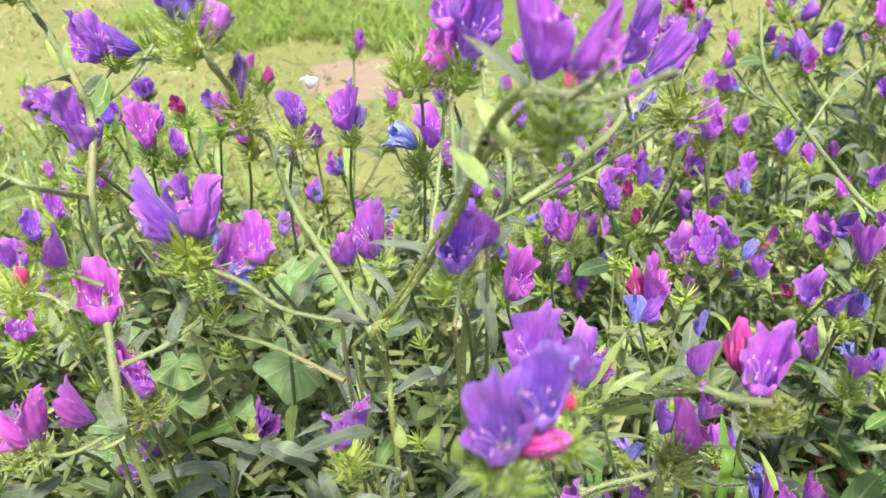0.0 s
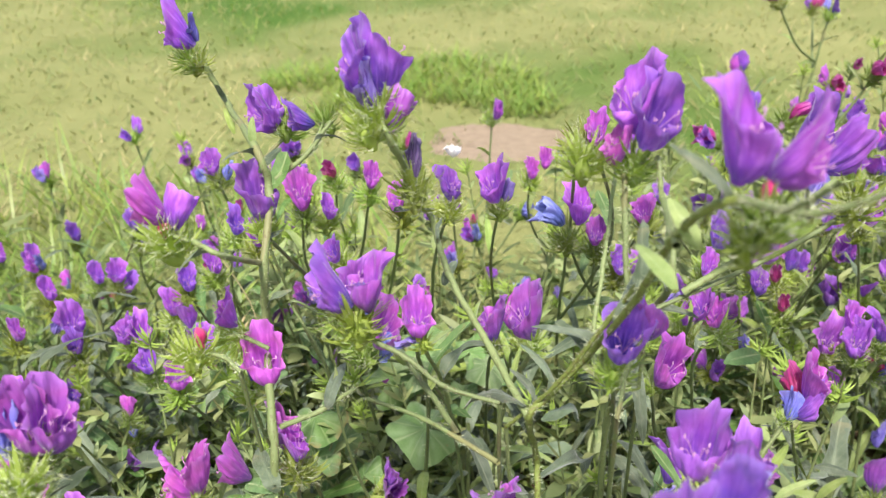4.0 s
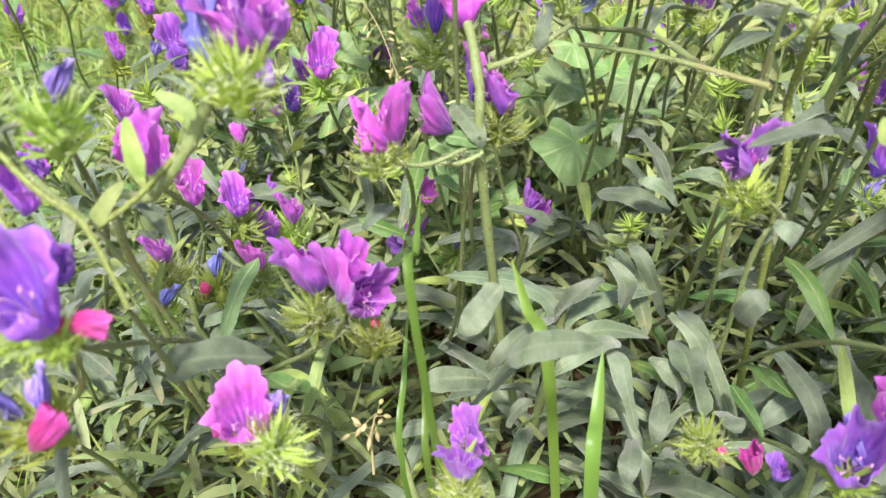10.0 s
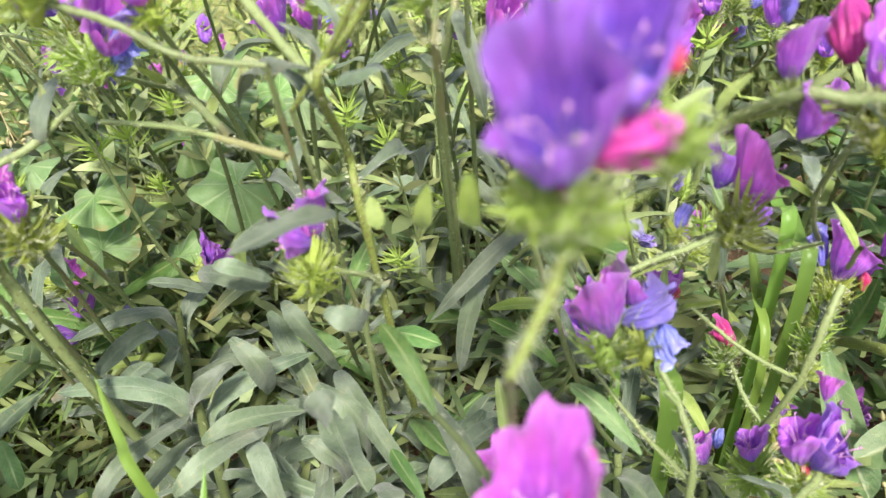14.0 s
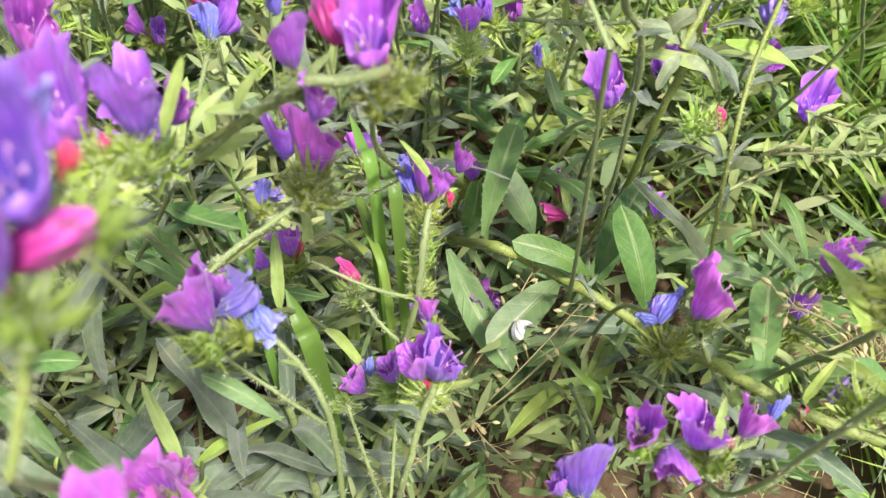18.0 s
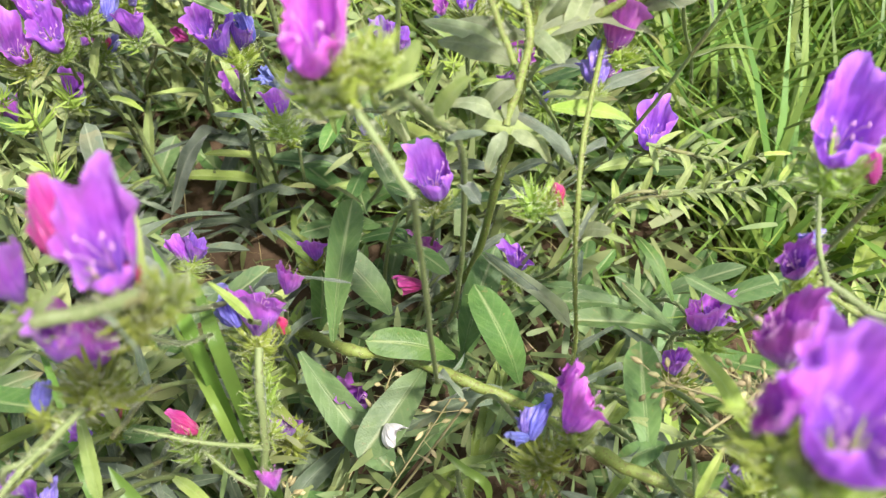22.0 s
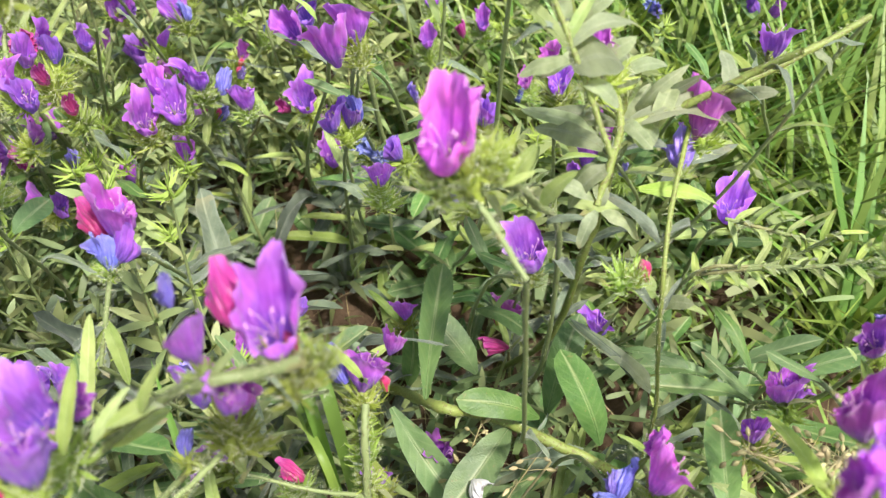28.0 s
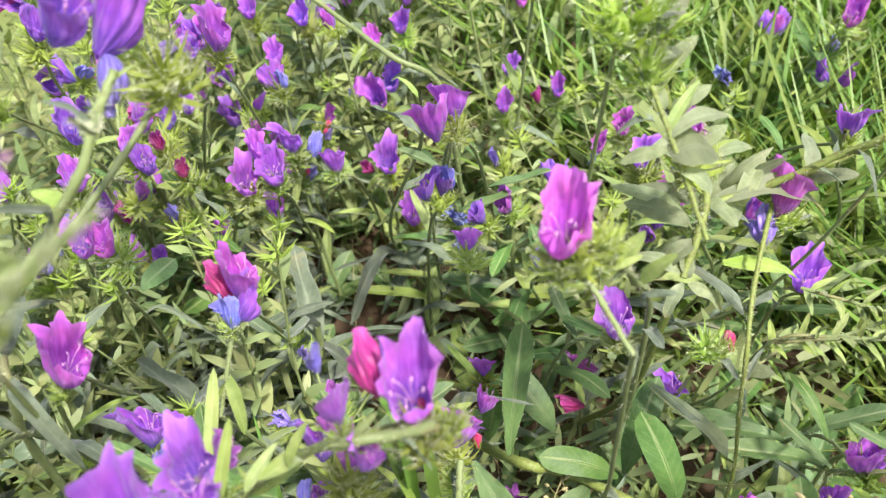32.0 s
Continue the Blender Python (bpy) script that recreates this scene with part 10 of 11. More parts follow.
bloom(p, "b", (0.187, 0.1839, 0.1974), (-0.87, 0.43, 0.22), 0.50)
bloom(p, "b", (0.1857, 0.1853, 0.1981), (0.42, 0.44, 0.79), 0.50)
p = plant(0.2236, 0.2475, "bristly purple bugloss with violet flowers and red buds")
stalk(p, 'y', (0.2236, 0.2475, 0), (0.2161, 0.2308, 0.0688), (0.1961, 0.1862, 0.1474), (0.1735, 0.136, 0.1965))
bloom(p, "v", (0.1699, 0.1414, 0.1993), (0.12, 0.048, 0.99), 1.08)
bloom(p, "m", (0.1828, 0.1378, 0.2009), (0.45, 0.021, 0.89), 0.72)
bloom(p, "m", (0.1581, 0.1487, 0.2007), (-0.39, 0.09, 0.92), 0.80)
bloom(p, "v", (0.1633, 0.1447, 0.1995), (-0.52, -0.8, 0.28), 0.84)
bloom(p, "r", (0.178, 0.1357, 0.1977), (0.32, 0.59, 0.74), 0.50)
bloom(p, "b", (0.1926, 0.1372, 0.2038), (0.56, 0.44, 0.71), 0.54)
tuft(p, (0.1735, 0.136, 0.1965), (0.011, 0.44, 0.9), 0.90)
tuft(p, (0.1569, 0.1464, 0.1986), (0.32, 0.25, 0.91), 0.70)
p = plant(0.2023, 0.2373, "bristly purple bugloss with violet funnel flowers on hairy green stems")
stalk(p, 'y', (0.2023, 0.2373, 0), (0.1922, 0.2232, 0.066), (0.1653, 0.1856, 0.1415), (0.135, 0.1433, 0.1886))
bloom(p, "c", (0.1356, 0.1444, 0.1897), (0.19, 0.69, 0.7), 1.08)
bloom(p, "v", (0.1303, 0.1485, 0.1909), (-0.21, 0.35, 0.91), 0.50)
tuft(p, (0.135, 0.1433, 0.1886), (-0.0024, 0.5, 0.87), 0.54)
p = plant(0.2640, 0.2423, "bristly purple bugloss with violet flowers and red buds")
stalk(p, 'f', (0.264, 0.2423, 0), (0.2567, 0.227, 0.0629), (0.2373, 0.1863, 0.1348), (0.2155, 0.1406, 0.1797))
bloom(p, "r", (0.2155, 0.1406, 0.1797), (0.32, 0.59, 0.74), 0.50)
p = plant(0.2859, 0.2436, "bristly purple bugloss with violet funnel flowers on hairy green stems")
stalk(p, 'y', (0.2859, 0.2436, 0), (0.2783, 0.228, 0.0681), (0.2579, 0.1863, 0.1459), (0.2349, 0.1395, 0.1946))
bloom(p, "d", (0.2349, 0.1395, 0.1946), (-0.99, 0.045, -0.11), 0.86)
p = plant(0.3377, 0.2616, "bristly purple bugloss with violet funnel flowers on hairy green stems")
stalk(p, 'f', (0.3377, 0.2616, 0), (0.3273, 0.2495, 0.0604), (0.2996, 0.2172, 0.1295), (0.2684, 0.1808, 0.1727))
bloom(p, "m", (0.2691, 0.1831, 0.1746), (0.016, 0.31, 0.95), 1.08)
bloom(p, "v", (0.2711, 0.1824, 0.1752), (0.21, 0.0099, 0.98), 0.65)
tuft(p, (0.2684, 0.1808, 0.1727), (0.22, 0.32, 0.92), 0.84)
p = plant(0.3326, 0.2329, "bristly purple bugloss with magenta-purple flowers on hairy stems")
stalk(p, 'f', (0.3326, 0.2329, 0), (0.316, 0.2185, 0.0904), (0.2715, 0.1802, 0.1938), (0.2215, 0.1371, 0.2584))
bloom(p, "m", (0.2201, 0.1402, 0.2597), (-0.075, 0.36, 0.93), 1.08)
bloom(p, "b", (0.2244, 0.1365, 0.2595), (0.42, 0.51, 0.75), 1.08)
tuft(p, (0.2215, 0.1371, 0.2584), (0.16, 0.44, 0.89), 0.60)
p = plant(0.2674, 0.2180, "bristly purple bugloss with violet funnel flowers on hairy green stems")
stem(p, 0.0013, (0.1701, 0.1135, 0.3144), (0.1662, 0.1089, 0.3098), (0.1605, 0.1016, 0.3026), yellow=True)
stem(p, 0.0014, (0.2674, 0.218, 0), (0.1979, 0.1423, 0.1362), (0.1605, 0.1016, 0.3026))
bloom(p, "v", (0.1729, 0.1148, 0.3165), (-0.098, -0.0037, 1), 1.08)
bloom(p, "m", (0.1694, 0.1217, 0.3195), (-0.31, 0.42, 0.85), 0.50)
tuft(p, (0.1709, 0.1117, 0.3137), (0.014, 0.27, 0.96), 0.73)
tuft(p, (0.169, 0.1149, 0.3149), (0.12, 0.3, 0.94), 0.48)
p = plant(0.3502, 0.2664, "bristly purple bugloss with violet funnel flowers on hairy green stems")
stem(p, 0.0013, (0.2577, 0.1613, 0.2764), (0.2689, 0.1598, 0.2813), (0.2846, 0.1518, 0.2843))
stem(p, 0.0014, (0.3502, 0.2664, 0), (0.3076, 0.1919, 0.1279), (0.2846, 0.1518, 0.2843))
bloom(p, "v", (0.259, 0.1648, 0.2795), (-0.079, -0.055, 1), 1.06)
bloom(p, "c", (0.2662, 0.1728, 0.2885), (0.38, 0.54, 0.75), 0.50)
bloom(p, "p", (0.2648, 0.1552, 0.2762), (0.33, 0.57, 0.75), 0.50)
tuft(p, (0.257, 0.1625, 0.2769), (0.093, 0.37, 0.92), 0.79)
tuft(p, (0.2614, 0.1595, 0.2772), (0.43, 0.17, 0.89), 0.51)
p = plant(0.3419, 0.2687, "bristly purple bugloss with magenta-purple flowers on hairy stems")
stem(p, 0.0013, (0.2703, 0.1611, 0.2268), (0.2767, 0.1475, 0.2212), (0.2829, 0.1325, 0.2145), (0.2742, 0.1252, 0.2051), (0.2643, 0.119, 0.1958), yellow=True)
stem(p, 0.0014, (0.3419, 0.2687, 0), (0.2915, 0.1714, 0.0881), (0.2643, 0.119, 0.1958))
bloom(p, "m", (0.2695, 0.1626, 0.2274), (-0.33, 0.24, 0.91), 0.78)
bloom(p, "b", (0.273, 0.1653, 0.231), (0.66, 0.26, 0.71), 0.65)
tuft(p, (0.2703, 0.1611, 0.2268), (0.23, 0.4, 0.88), 0.54)
foliage(p, "y", (0.2759, 0.1466, 0.2201), (0.45, -0.83, -0.31), 0.36, 2.16, (-0.071, -0.13, 0.99))
p = plant(0.2545, 0.3247, "bristly purple bugloss with magenta-purple flowers on hairy stems")
stem(p, 0.0013, (0.1641, 0.2253, 0.3156), (0.1655, 0.2161, 0.3086), (0.1663, 0.2039, 0.2988))
stem(p, 0.0014, (0.2545, 0.3247, 0), (0.1972, 0.2462, 0.1344), (0.1663, 0.2039, 0.2988))
bloom(p, "m", (0.1629, 0.2282, 0.3175), (-0.14, -0.1, 0.99), 1.08)
tuft(p, (0.1666, 0.2242, 0.3159), (0.27, 0.077, 0.96), 0.90)
tuft(p, (0.1601, 0.2267, 0.315), (0.24, 0.051, 0.97), 0.80)
tuft(p, (0.1732, 0.224, 0.3187), (0.053, 0.28, 0.96), 0.58)
foliage(p, "y", (0.1731, 0.2194, 0.3148), (0.72, 0.34, 0.61), 0.15, 1.31, (-0.046, -0.21, 0.98))
foliage(p, "y", (0.1714, 0.2194, 0.314), (0.94, -0.23, 0.24), 0.18, 1.31, (-0.046, -0.21, 0.98))
p = plant(0.3665, 0.3529, "bristly purple bugloss with magenta-purple flowers on hairy stems")
stalk(p, 'g', (0.3665, 0.3529, 0), (0.3542, 0.3379, 0.0858), (0.3214, 0.2977, 0.1839), (0.2845, 0.2525, 0.2452))
bloom(p, "m", (0.2829, 0.2549, 0.2459), (0.41, 0.13, 0.9), 1.08)
bloom(p, "b", (0.2736, 0.2515, 0.2388), (0.47, 0.52, 0.72), 1.08)
tuft(p, (0.2845, 0.2525, 0.2452), (0.22, 0.074, 0.97), 0.80)
tuft(p, (0.2738, 0.2503, 0.2382), (0.064, 0.31, 0.95), 0.39)
p = plant(0.2286, 0.5979, "bristly purple bugloss with violet funnel flowers on hairy green stems")
stalk(p, 'y', (0.2286, 0.5979, 0), (0.2206, 0.5859, 0.0566), (0.1993, 0.5539, 0.1212), (0.1754, 0.5178, 0.1616))
bloom(p, "v", (0.1755, 0.5206, 0.164), (0.15, 0.011, 0.99), 1.08)
bloom(p, "b", (0.1858, 0.5125, 0.1618), (0.39, 0.48, 0.79), 1.05)
tuft(p, (0.1754, 0.5178, 0.1616), (0.27, 0.12, 0.95), 1.10)
p = plant(0.2450, 0.5761, "bristly purple bugloss with violet funnel flowers on hairy green stems")
stalk(p, 'y', (0.245, 0.5761, 0), (0.2371, 0.5638, 0.0544), (0.2159, 0.5311, 0.1165), (0.1922, 0.4942, 0.1554))
bloom(p, "v", (0.1929, 0.4952, 0.1565), (0.014, 0.093, 1), 1.08)
tuft(p, (0.1922, 0.4942, 0.1554), (0.094, 0.29, 0.95), 0.87)
p = plant(0.1851, 0.5550, "bristly purple bugloss with violet funnel flowers on hairy green stems")
stalk(p, 'y', (0.1851, 0.555, 0), (0.1801, 0.5437, 0.062), (0.1668, 0.5134, 0.1328), (0.1519, 0.4794, 0.177))
bloom(p, "v", (0.1513, 0.4811, 0.1782), (0.013, -0.19, 0.98), 1.08)
tuft(p, (0.1519, 0.4794, 0.177), (0.11, 0.23, 0.97), 0.86)
p = plant(0.2159, 0.7078, "bristly purple bugloss with violet funnel flowers on hairy green stems")
stalk(p, 'f', (0.2159, 0.7078, 0), (0.2091, 0.6988, 0.0398), (0.1912, 0.675, 0.0852), (0.171, 0.6482, 0.1136))
bloom(p, "v", (0.171, 0.6482, 0.1136), (0.12, -0.15, 0.98), 1.08)
bloom(p, "v", (0.149, 0.6626, 0.1156), (-0.026, -0.046, 1), 1.08)
p = plant(0.2873, 0.4683, "bristly purple bugloss with magenta-purple flowers on hairy stems")
stalk(p, 'f', (0.2873, 0.4683, 0), (0.2751, 0.4521, 0.0908), (0.2426, 0.4087, 0.1946), (0.2059, 0.36, 0.2594))
bloom(p, "m", (0.1969, 0.363, 0.2578), (0.01, 0.23, 0.97), 1.08)
bloom(p, "m", (0.206, 0.3639, 0.2627), (0.16, 0.29, 0.95), 0.95)
tuft(p, (0.2059, 0.36, 0.2594), (0.12, 0.3, 0.95), 0.97)
p = plant(0.2223, 0.4611, "bristly purple bugloss with violet funnel flowers on hairy green stems")
stalk(p, 'y', (0.2223, 0.4611, 0), (0.2189, 0.4478, 0.0752), (0.2099, 0.4124, 0.1611), (0.1997, 0.3725, 0.2148))
bloom(p, "v", (0.195, 0.3767, 0.2161), (-0.049, 0.12, 0.99), 0.85)
bloom(p, "v", (0.2013, 0.3747, 0.2174), (0.35, 0.0057, 0.94), 0.71)
bloom(p, "b", (0.2056, 0.3741, 0.2188), (0.55, 0.35, 0.75), 0.73)
tuft(p, (0.1997, 0.3725, 0.2148), (0.17, 0.22, 0.96), 0.91)
p = plant(0.4260, 0.4104, "bristly purple bugloss with violet funnel flowers on hairy green stems")
stalk(p, 'f', (0.426, 0.4104, 0), (0.4169, 0.392, 0.0782), (0.3924, 0.343, 0.1676), (0.3649, 0.2878, 0.2234))
bloom(p, "v", (0.3655, 0.2885, 0.2243), (0.076, 0.059, 1), 1.08)
tuft(p, (0.3649, 0.2878, 0.2234), (0.29, 0.28, 0.92), 0.71)
p = plant(0.1276, 0.3215, "bristly purple bugloss with violet flowers and red buds")
stem(p, 0.0013, (0.0516, 0.2135, 0.3028), (0.0426, 0.214, 0.3001), (0.0324, 0.212, 0.2952), yellow=True)
stem(p, 0.0014, (0.1276, 0.3215, 0), (0.0657, 0.2503, 0.1328), (0.0324, 0.212, 0.2952))
bloom(p, "v", (0.0433, 0.2202, 0.3049), (-0.053, -0.059, 1), 1.08)
bloom(p, "v", (0.0571, 0.2153, 0.306), (0.13, 0.19, 0.97), 0.96)
bloom(p, "r", (0.0494, 0.2156, 0.3036), (0.14, 0.66, 0.73), 0.50)
tuft(p, (0.0466, 0.214, 0.3015), (0.29, 0.1, 0.95), 0.94)
tuft(p, (0.0541, 0.2133, 0.3035), (0.23, 0.32, 0.92), 0.67)
p = plant(0.1148, 0.5572, "bristly purple bugloss with violet funnel flowers on hairy green stems")
stalk(p, 'g', (0.1148, 0.5572, 0), (0.118, 0.5459, 0.0616), (0.1265, 0.5157, 0.132), (0.136, 0.4817, 0.176))
bloom(p, "v", (0.1343, 0.4833, 0.179), (0.12, -0.4, 0.91), 1.08)
bloom(p, "m", (0.1478, 0.4909, 0.1888), (0.27, -0.17, 0.95), 0.98)
tuft(p, (0.136, 0.4817, 0.176), (0.069, 0.16, 0.99), 0.98)
p = plant(0.3024, 0.4037, "downy bugloss stem with pale paddle-shaped leaves")
stem(p, 0.0022, (0.2372, 0.2556, 0.2399), (0.2502, 0.2628, 0.2518), (0.2566, 0.2673, 0.2585), (0.2599, 0.2756, 0.2669), (0.257, 0.2948, 0.2817), (0.2558, 0.313, 0.2963), yellow=True)
stem(p, 0.0022, (0.2586, 0.2657, 0.258), (0.2933, 0.2538, 0.2639), (0.3246, 0.2455, 0.2712), (0.3462, 0.241, 0.2772), yellow=True)
stem(p, 0.0014, (0.3024, 0.4037, 0), (0.3308, 0.2979, 0.1248), (0.3462, 0.241, 0.2772))
foliage(p, "h", (0.2476, 0.2659, 0.2532), (-0.52, 0.76, 0.39), 0.36, 2.06, (-0.046, -0.21, 0.98))
foliage(p, "h", (0.26, 0.2642, 0.2574), (0.39, -0.79, -0.48), 0.16, 5.62, (-0.046, -0.21, 0.98))
foliage(p, "h", (0.2667, 0.2598, 0.2568), (0.65, 0.41, 0.64), 0.31, 1.93, (-0.046, -0.21, 0.98))
foliage(p, "h", (0.2595, 0.275, 0.2662), (-0.2, 0.79, 0.57), 0.24, 3.79, (-0.046, -0.21, 0.98))
foliage(p, "h", (0.2595, 0.275, 0.2662), (0.62, 0.44, 0.65), 0.25, 4.07, (-0.046, -0.21, 0.98))
foliage(p, "h", (0.2601, 0.2659, 0.2589), (0.9, -0.43, 0.052), 0.70, 1.01, (-0.046, -0.21, 0.98))
foliage(p, "h", (0.2381, 0.2568, 0.2413), (-0.52, 0.76, 0.4), 0.29, 1.53, (-0.046, -0.21, 0.98))
foliage(p, "h", (0.2476, 0.261, 0.2491), (-0.94, 0.11, -0.33), 0.30, 1.53, (-0.046, -0.21, 0.98))
foliage(p, "h", (0.238, 0.2534, 0.2384), (0.55, -0.75, -0.37), 0.26, 1.67, (-0.046, -0.21, 0.98))
foliage(p, "h", (0.2389, 0.2545, 0.2397), (0.32, 0.65, 0.69), 0.20, 1.88, (-0.046, -0.21, 0.98))
foliage(p, "h", (0.2619, 0.2881, 0.2783), (-0.097, 0.78, 0.61), 0.21, 2.81, (-0.046, -0.21, 0.98))
foliage(p, "h", (0.2586, 0.2903, 0.2786), (0.79, -0.6, -0.14), 0.29, 1.87, (-0.046, -0.21, 0.98))
foliage(p, "h", (0.2933, 0.2538, 0.2639), (0.54, 0.51, 0.67), 0.23, 1.79, (-0.046, -0.21, 0.98))
foliage(p, "h", (0.3246, 0.2455, 0.2712), (0.38, -0.79, -0.49), 0.18, 1.88, (-0.046, -0.21, 0.98))
foliage(p, "h", (0.2364, 0.2545, 0.2385), (-0.83, -0.18, -0.53), 0.21, 2.06, (-0.046, -0.21, 0.98))
p = plant(0.2724, 0.4453, "leafy bugloss shoot with narrow yellow-green leaves")
stem(p, 0.0013, (0.2146, 0.2281, 0.2932), (0.2165, 0.2404, 0.3057), (0.2184, 0.2527, 0.3182), (0.2203, 0.2664, 0.332), (0.225, 0.2811, 0.348), yellow=True)
stem(p, 0.0014, (0.2724, 0.4453, 0), (0.2416, 0.3386, 0.1566), (0.225, 0.2811, 0.348))
tuft(p, (0.2192, 0.265, 0.3302), (0.089, 0.4, 0.91), 0.98)
tuft(p, (0.2198, 0.2754, 0.3403), (0.13, 0.21, 0.97), 1.40)
tuft(p, (0.2287, 0.2722, 0.3412), (0.2, 0.13, 0.97), 1.11)
foliage(p, "y", (0.2163, 0.2513, 0.3159), (-0.18, 0.75, 0.63), 0.52, 1.01, (-0.042, -0.26, 0.97))
foliage(p, "y", (0.2166, 0.2517, 0.3165), (0.76, 0.26, 0.59), 0.40, 0.94, (-0.042, -0.26, 0.97))
foliage(p, "g", (0.2162, 0.2553, 0.3198), (-0.82, 0.55, 0.15), 0.17, 1.69, (-0.042, -0.26, 0.97))
foliage(p, "h", (0.2163, 0.2513, 0.3159), (0.95, -0.16, 0.27), 0.38, 0.99, (-0.042, -0.26, 0.97))
foliage(p, "h", (0.2157, 0.2476, 0.3122), (0.95, -0.27, 0.17), 0.23, 4.65, (-0.042, -0.26, 0.97))
foliage(p, "h", (0.2155, 0.2488, 0.3132), (-0.89, 0.45, 0.03), 0.20, 2.06, (-0.042, -0.26, 0.97))
foliage(p, "y", (0.2183, 0.2595, 0.3246), (0.059, 0.71, 0.7), 0.40, 0.94, (-0.042, -0.26, 0.97))
foliage(p, "y", (0.2183, 0.2595, 0.3246), (0.81, 0.21, 0.56), 0.31, 0.91, (-0.042, -0.26, 0.97))
foliage(p, "y", (0.2196, 0.2641, 0.3296), (-0.28, 0.76, 0.59), 0.32, 1.08, (-0.042, -0.26, 0.97))
foliage(p, "y", (0.2189, 0.2618, 0.3271), (0.61, 0.42, 0.67), 0.34, 0.86, (-0.042, -0.26, 0.97))
foliage(p, "h", (0.2196, 0.2655, 0.3308), (0.94, -0.09, 0.33), 0.25, 1.19, (-0.042, -0.26, 0.97))
foliage(p, "y", (0.2209, 0.2701, 0.3358), (-0.39, 0.75, 0.53), 0.26, 1.31, (-0.042, -0.26, 0.97))
foliage(p, "y", (0.2209, 0.2687, 0.3345), (0.81, 0.21, 0.56), 0.31, 1.09, (-0.042, -0.26, 0.97))
foliage(p, "h", (0.2164, 0.2431, 0.3083), (0.64, -0.68, -0.36), 0.19, 2.25, (-0.042, -0.26, 0.97))
p = plant(0.2398, 0.3134, "bugloss shoot with smooth broad fresh green leaves")
foliage(p, "f", (0.226, 0.2689, 0.085), (0.66, 0.41, 0.63), 0.83, 0.95, (-0.043, -0.19, 0.98))
foliage(p, "f", (0.2278, 0.2677, 0.0848), (-0.57, 0.74, 0.34), 0.66, 1.03, (-0.043, -0.19, 0.98))

# ---- single blades, dry stalks and broad leaves ----

grass_blade(-0.1239, 0.1721, 0.1611, -0.1285, 0.2127, 0.2103, .0026)
grass_blade(-0.1138, 0.1715, 0.1574, -0.1189, 0.1962, 0.2033, .003)
grass_blade(-0.0757, 0.1986, 0.1936, -0.0943, 0.229, 0.22, .005)
grass_blade(-0.057, 0.1654, 0.1805, -0.0585, 0.2022, 0.2093, .005)
grass_blade(-0.1039, 0.1547, 0.2549, -0.1118, 0.1932, 0.2741, .003)
grass_blade(0.1194, 0.2588, 0.1588, 0.1239, 0.308, 0.1835, .0035)
grass_blade(0.1226, 0.2789, 0.1628, 0.1254, 0.3012, 0.1793, .0035)
grass_blade(0.084, 0.2437, 0.1572, 0.0828, 0.2677, 0.1766, .008)
grass_blade(0.0702, 0.2725, 0.1364, 0.0839, 0.3557, 0.1649, .004)
grass_blade(0.195, 0.211, 0.0928, 0.1863, 0.2359, 0.1089, .004)
grass_blade(0.5383, 0.231, 0.0903, 0.5967, 0.3151, 0.1106, .008)
grass_blade(0.5043, 0.2332, 0.0738, 0.578, 0.3163, 0.1015, .006)
grass_blade(0.5167, 0.2862, 0.089, 0.5955, 0.373, 0.0824, .006)
grass_blade(0.5816, 0.2765, 0.0772, 0.6148, 0.3405, 0.0712, .006)
grass_blade(0.124, 0.2735, 0.2017, 0.1303, 0.3153, 0.2067, .005)
grass_blade(0.1277, 0.2617, 0.1955, 0.1362, 0.3023, 0.2012, .005)
grass_blade(0.4308, 0.1652, 0.0825, 0.434, 0.2045, 0.0838, .005)
dry_stalk((0.1068, 0.241, 0.0428), (0.1323, 0.2349, 0.0745), (0.1581, 0.2342, 0.0984), (0.1952, 0.2349, 0.1384))
dry_stalk((0.2026, 0.2343, 0.1278), (0.1587, 0.2355, 0.0857), (0.1277, 0.2459, 0.054), (0.1084, 0.2522, 0.0385))
dry_stalk((0.1332, 0.2476, 0.0772), (0.152, 0.2526, 0.0917), (0.1721, 0.2592, 0.1087), (0.1907, 0.2675, 0.1259))
dry_stalk((0.1544, 0.2362, 0.0831), (0.1405, 0.2465, 0.092), (0.132, 0.2541, 0.0988), (0.1272, 0.258, 0.1023))
dry_stalk((0.1512, 0.2514, 0.0936), (0.1356, 0.2493, 0.0866), (0.1264, 0.2483, 0.0847))
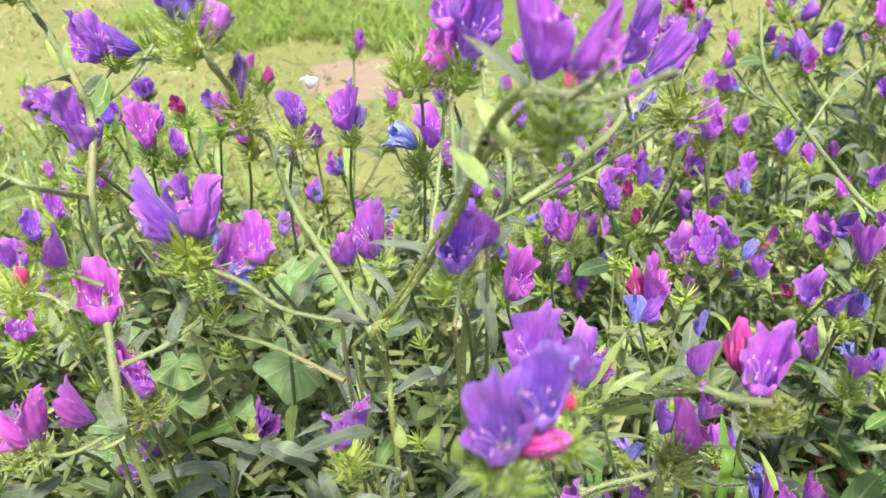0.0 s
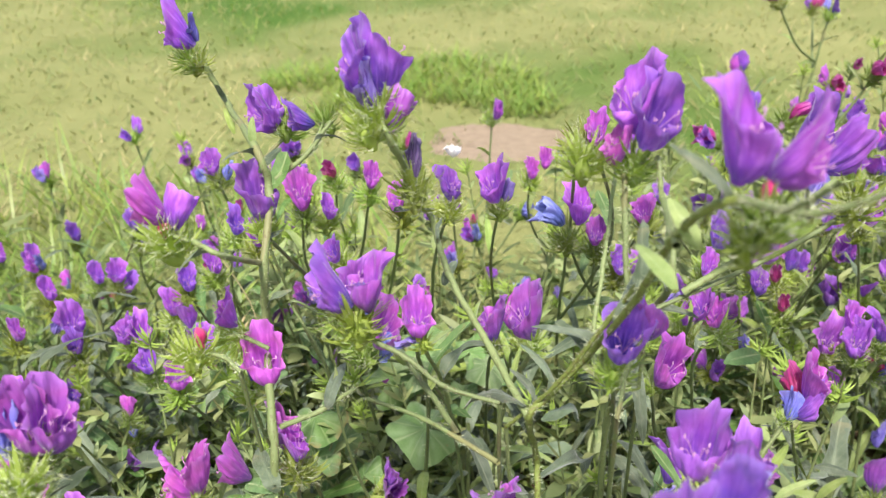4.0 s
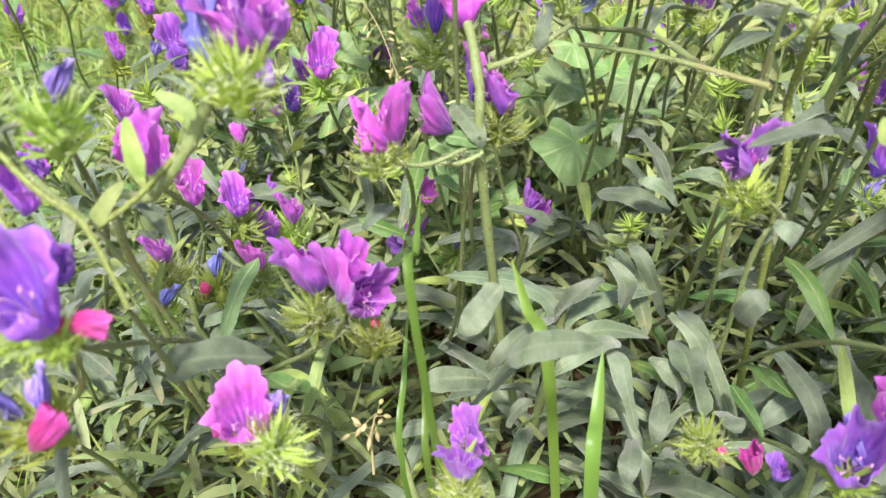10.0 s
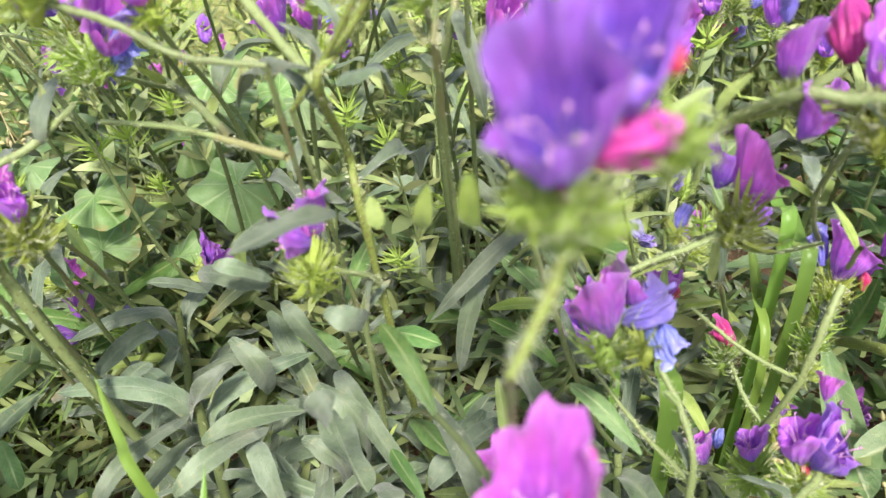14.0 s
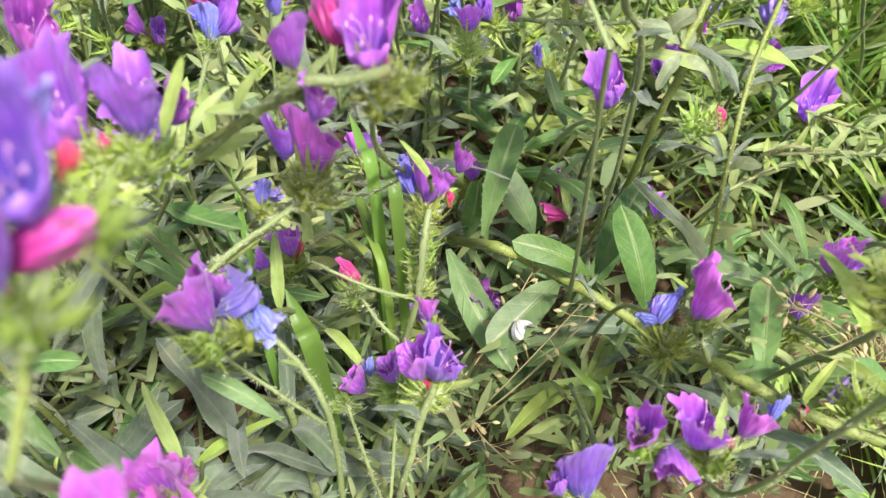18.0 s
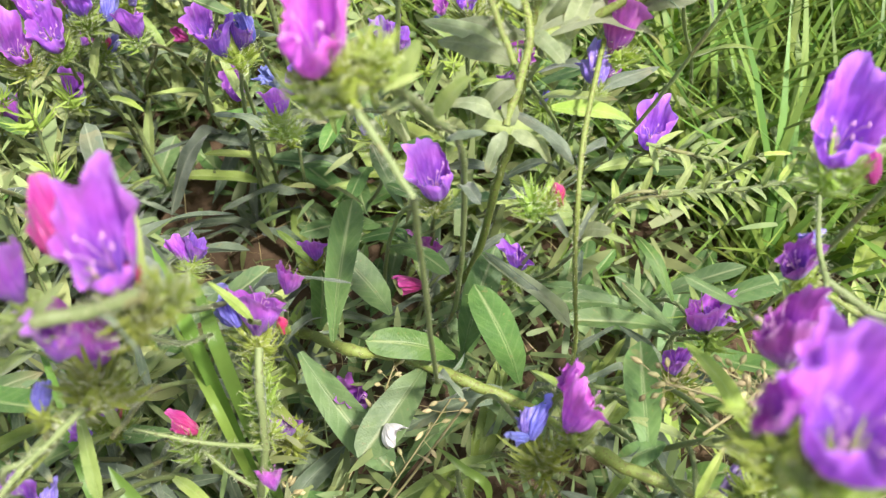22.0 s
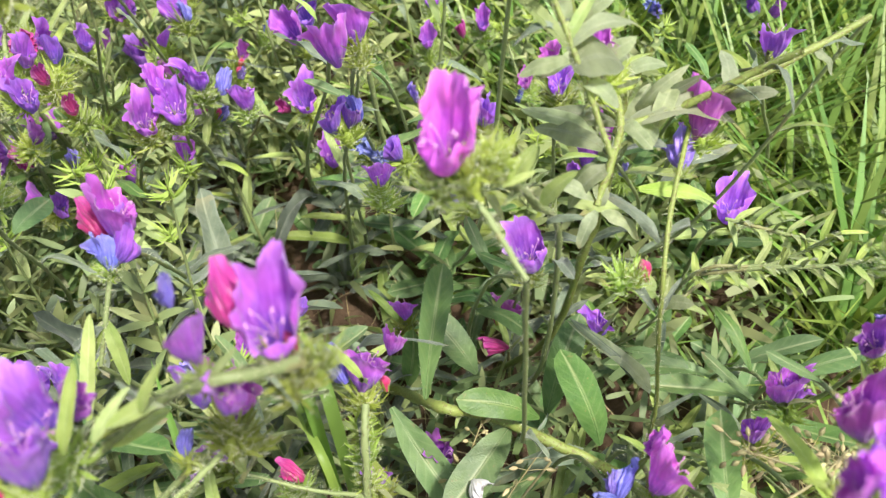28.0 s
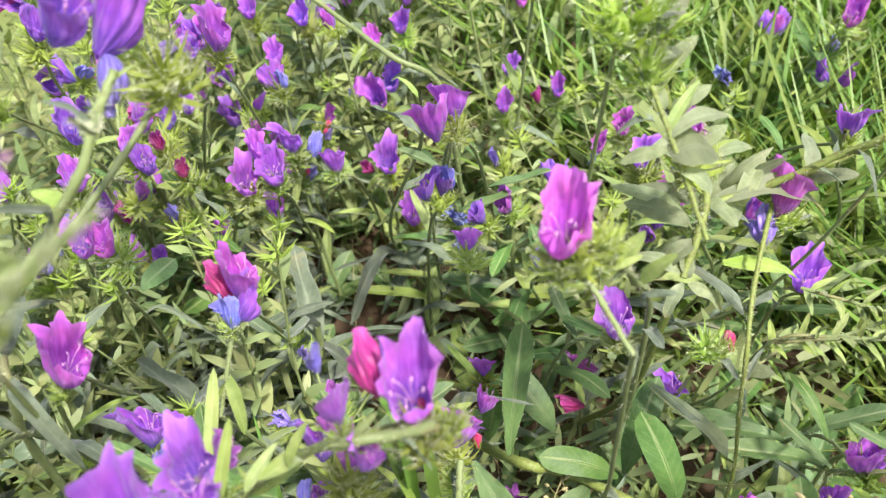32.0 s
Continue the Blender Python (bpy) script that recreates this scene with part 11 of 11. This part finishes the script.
dry_stalk((0.2552, 0.1464, 0.1731), (0.2473, 0.1578, 0.185), (0.2403, 0.1675, 0.1882), (0.2367, 0.1761, 0.1853))
dry_stalk((0.2606, 0.1465, 0.1749), (0.2606, 0.1558, 0.1812), (0.2562, 0.1644, 0.1851))
dry_stalk((0.233, 0.1554, 0.1852), (0.2466, 0.1536, 0.1883), (0.2598, 0.1541, 0.1922))
dry_stalk((0.157, 0.2015, 0.0709), (0.145, 0.2209, 0.081), (0.1409, 0.234, 0.0891))
dry_stalk((0.2752, 0.1488, 0.1359), (0.28, 0.1706, 0.1389), (0.28, 0.1856, 0.1356))
dry_stalk((0.2825, 0.1432, 0.1338), (0.2916, 0.1586, 0.1337), (0.2902, 0.1654, 0.1381))
dry_stalk((0.274, 0.1698, 0.1196), (0.2735, 0.1795, 0.1252), (0.2696, 0.1852, 0.1267))
dry_stalk((0.3652, 0.1448, 0.0746), (0.3553, 0.1374, 0.0646), (0.3432, 0.1398, 0.0599))
dry_stalk((-0.1345, 0.1699, 0.1616), (-0.1365, 0.1773, 0.1709), (-0.1363, 0.1839, 0.1785))
dry_stalk((-0.2502, 0.4645, 0.2242), (-0.2151, 0.4302, 0.2107), (-0.188, 0.3891, 0.1935))
mallow(-0.0944, 0.3933, 0.1609, 0.05, -0.35, 0.94, 0.95)
mallow(-0.0849, 0.4741, 0.16, 0.04, -0.38, 0.93, 0.65)
mallow(-0.1148, 0.4863, 0.1518, 0.06, -0.37, 0.93, 0.6)
mallow(-0.0997, 0.4202, 0.2046, 0.12, -0.33, 0.94, 0.6)
mallow(-0.072, 0.4669, 0.1567, 0.01, -0.37, 0.93, 0.7)
mallow(-0.1097, 0.4392, 0.1705, 0.1, -0.35, 0.93, 0.75)
for k in range(16):
    x, y = rng.uniform(-0.29, -0.02), rng.uniform(0.36, 0.6)
    mallow(x, y, rng.uniform(0.11, 0.18), rng.uniform(-0.2, 0.2), rng.uniform(-0.5, -0.2), 0.9, rng.uniform(0.5, 0.9))
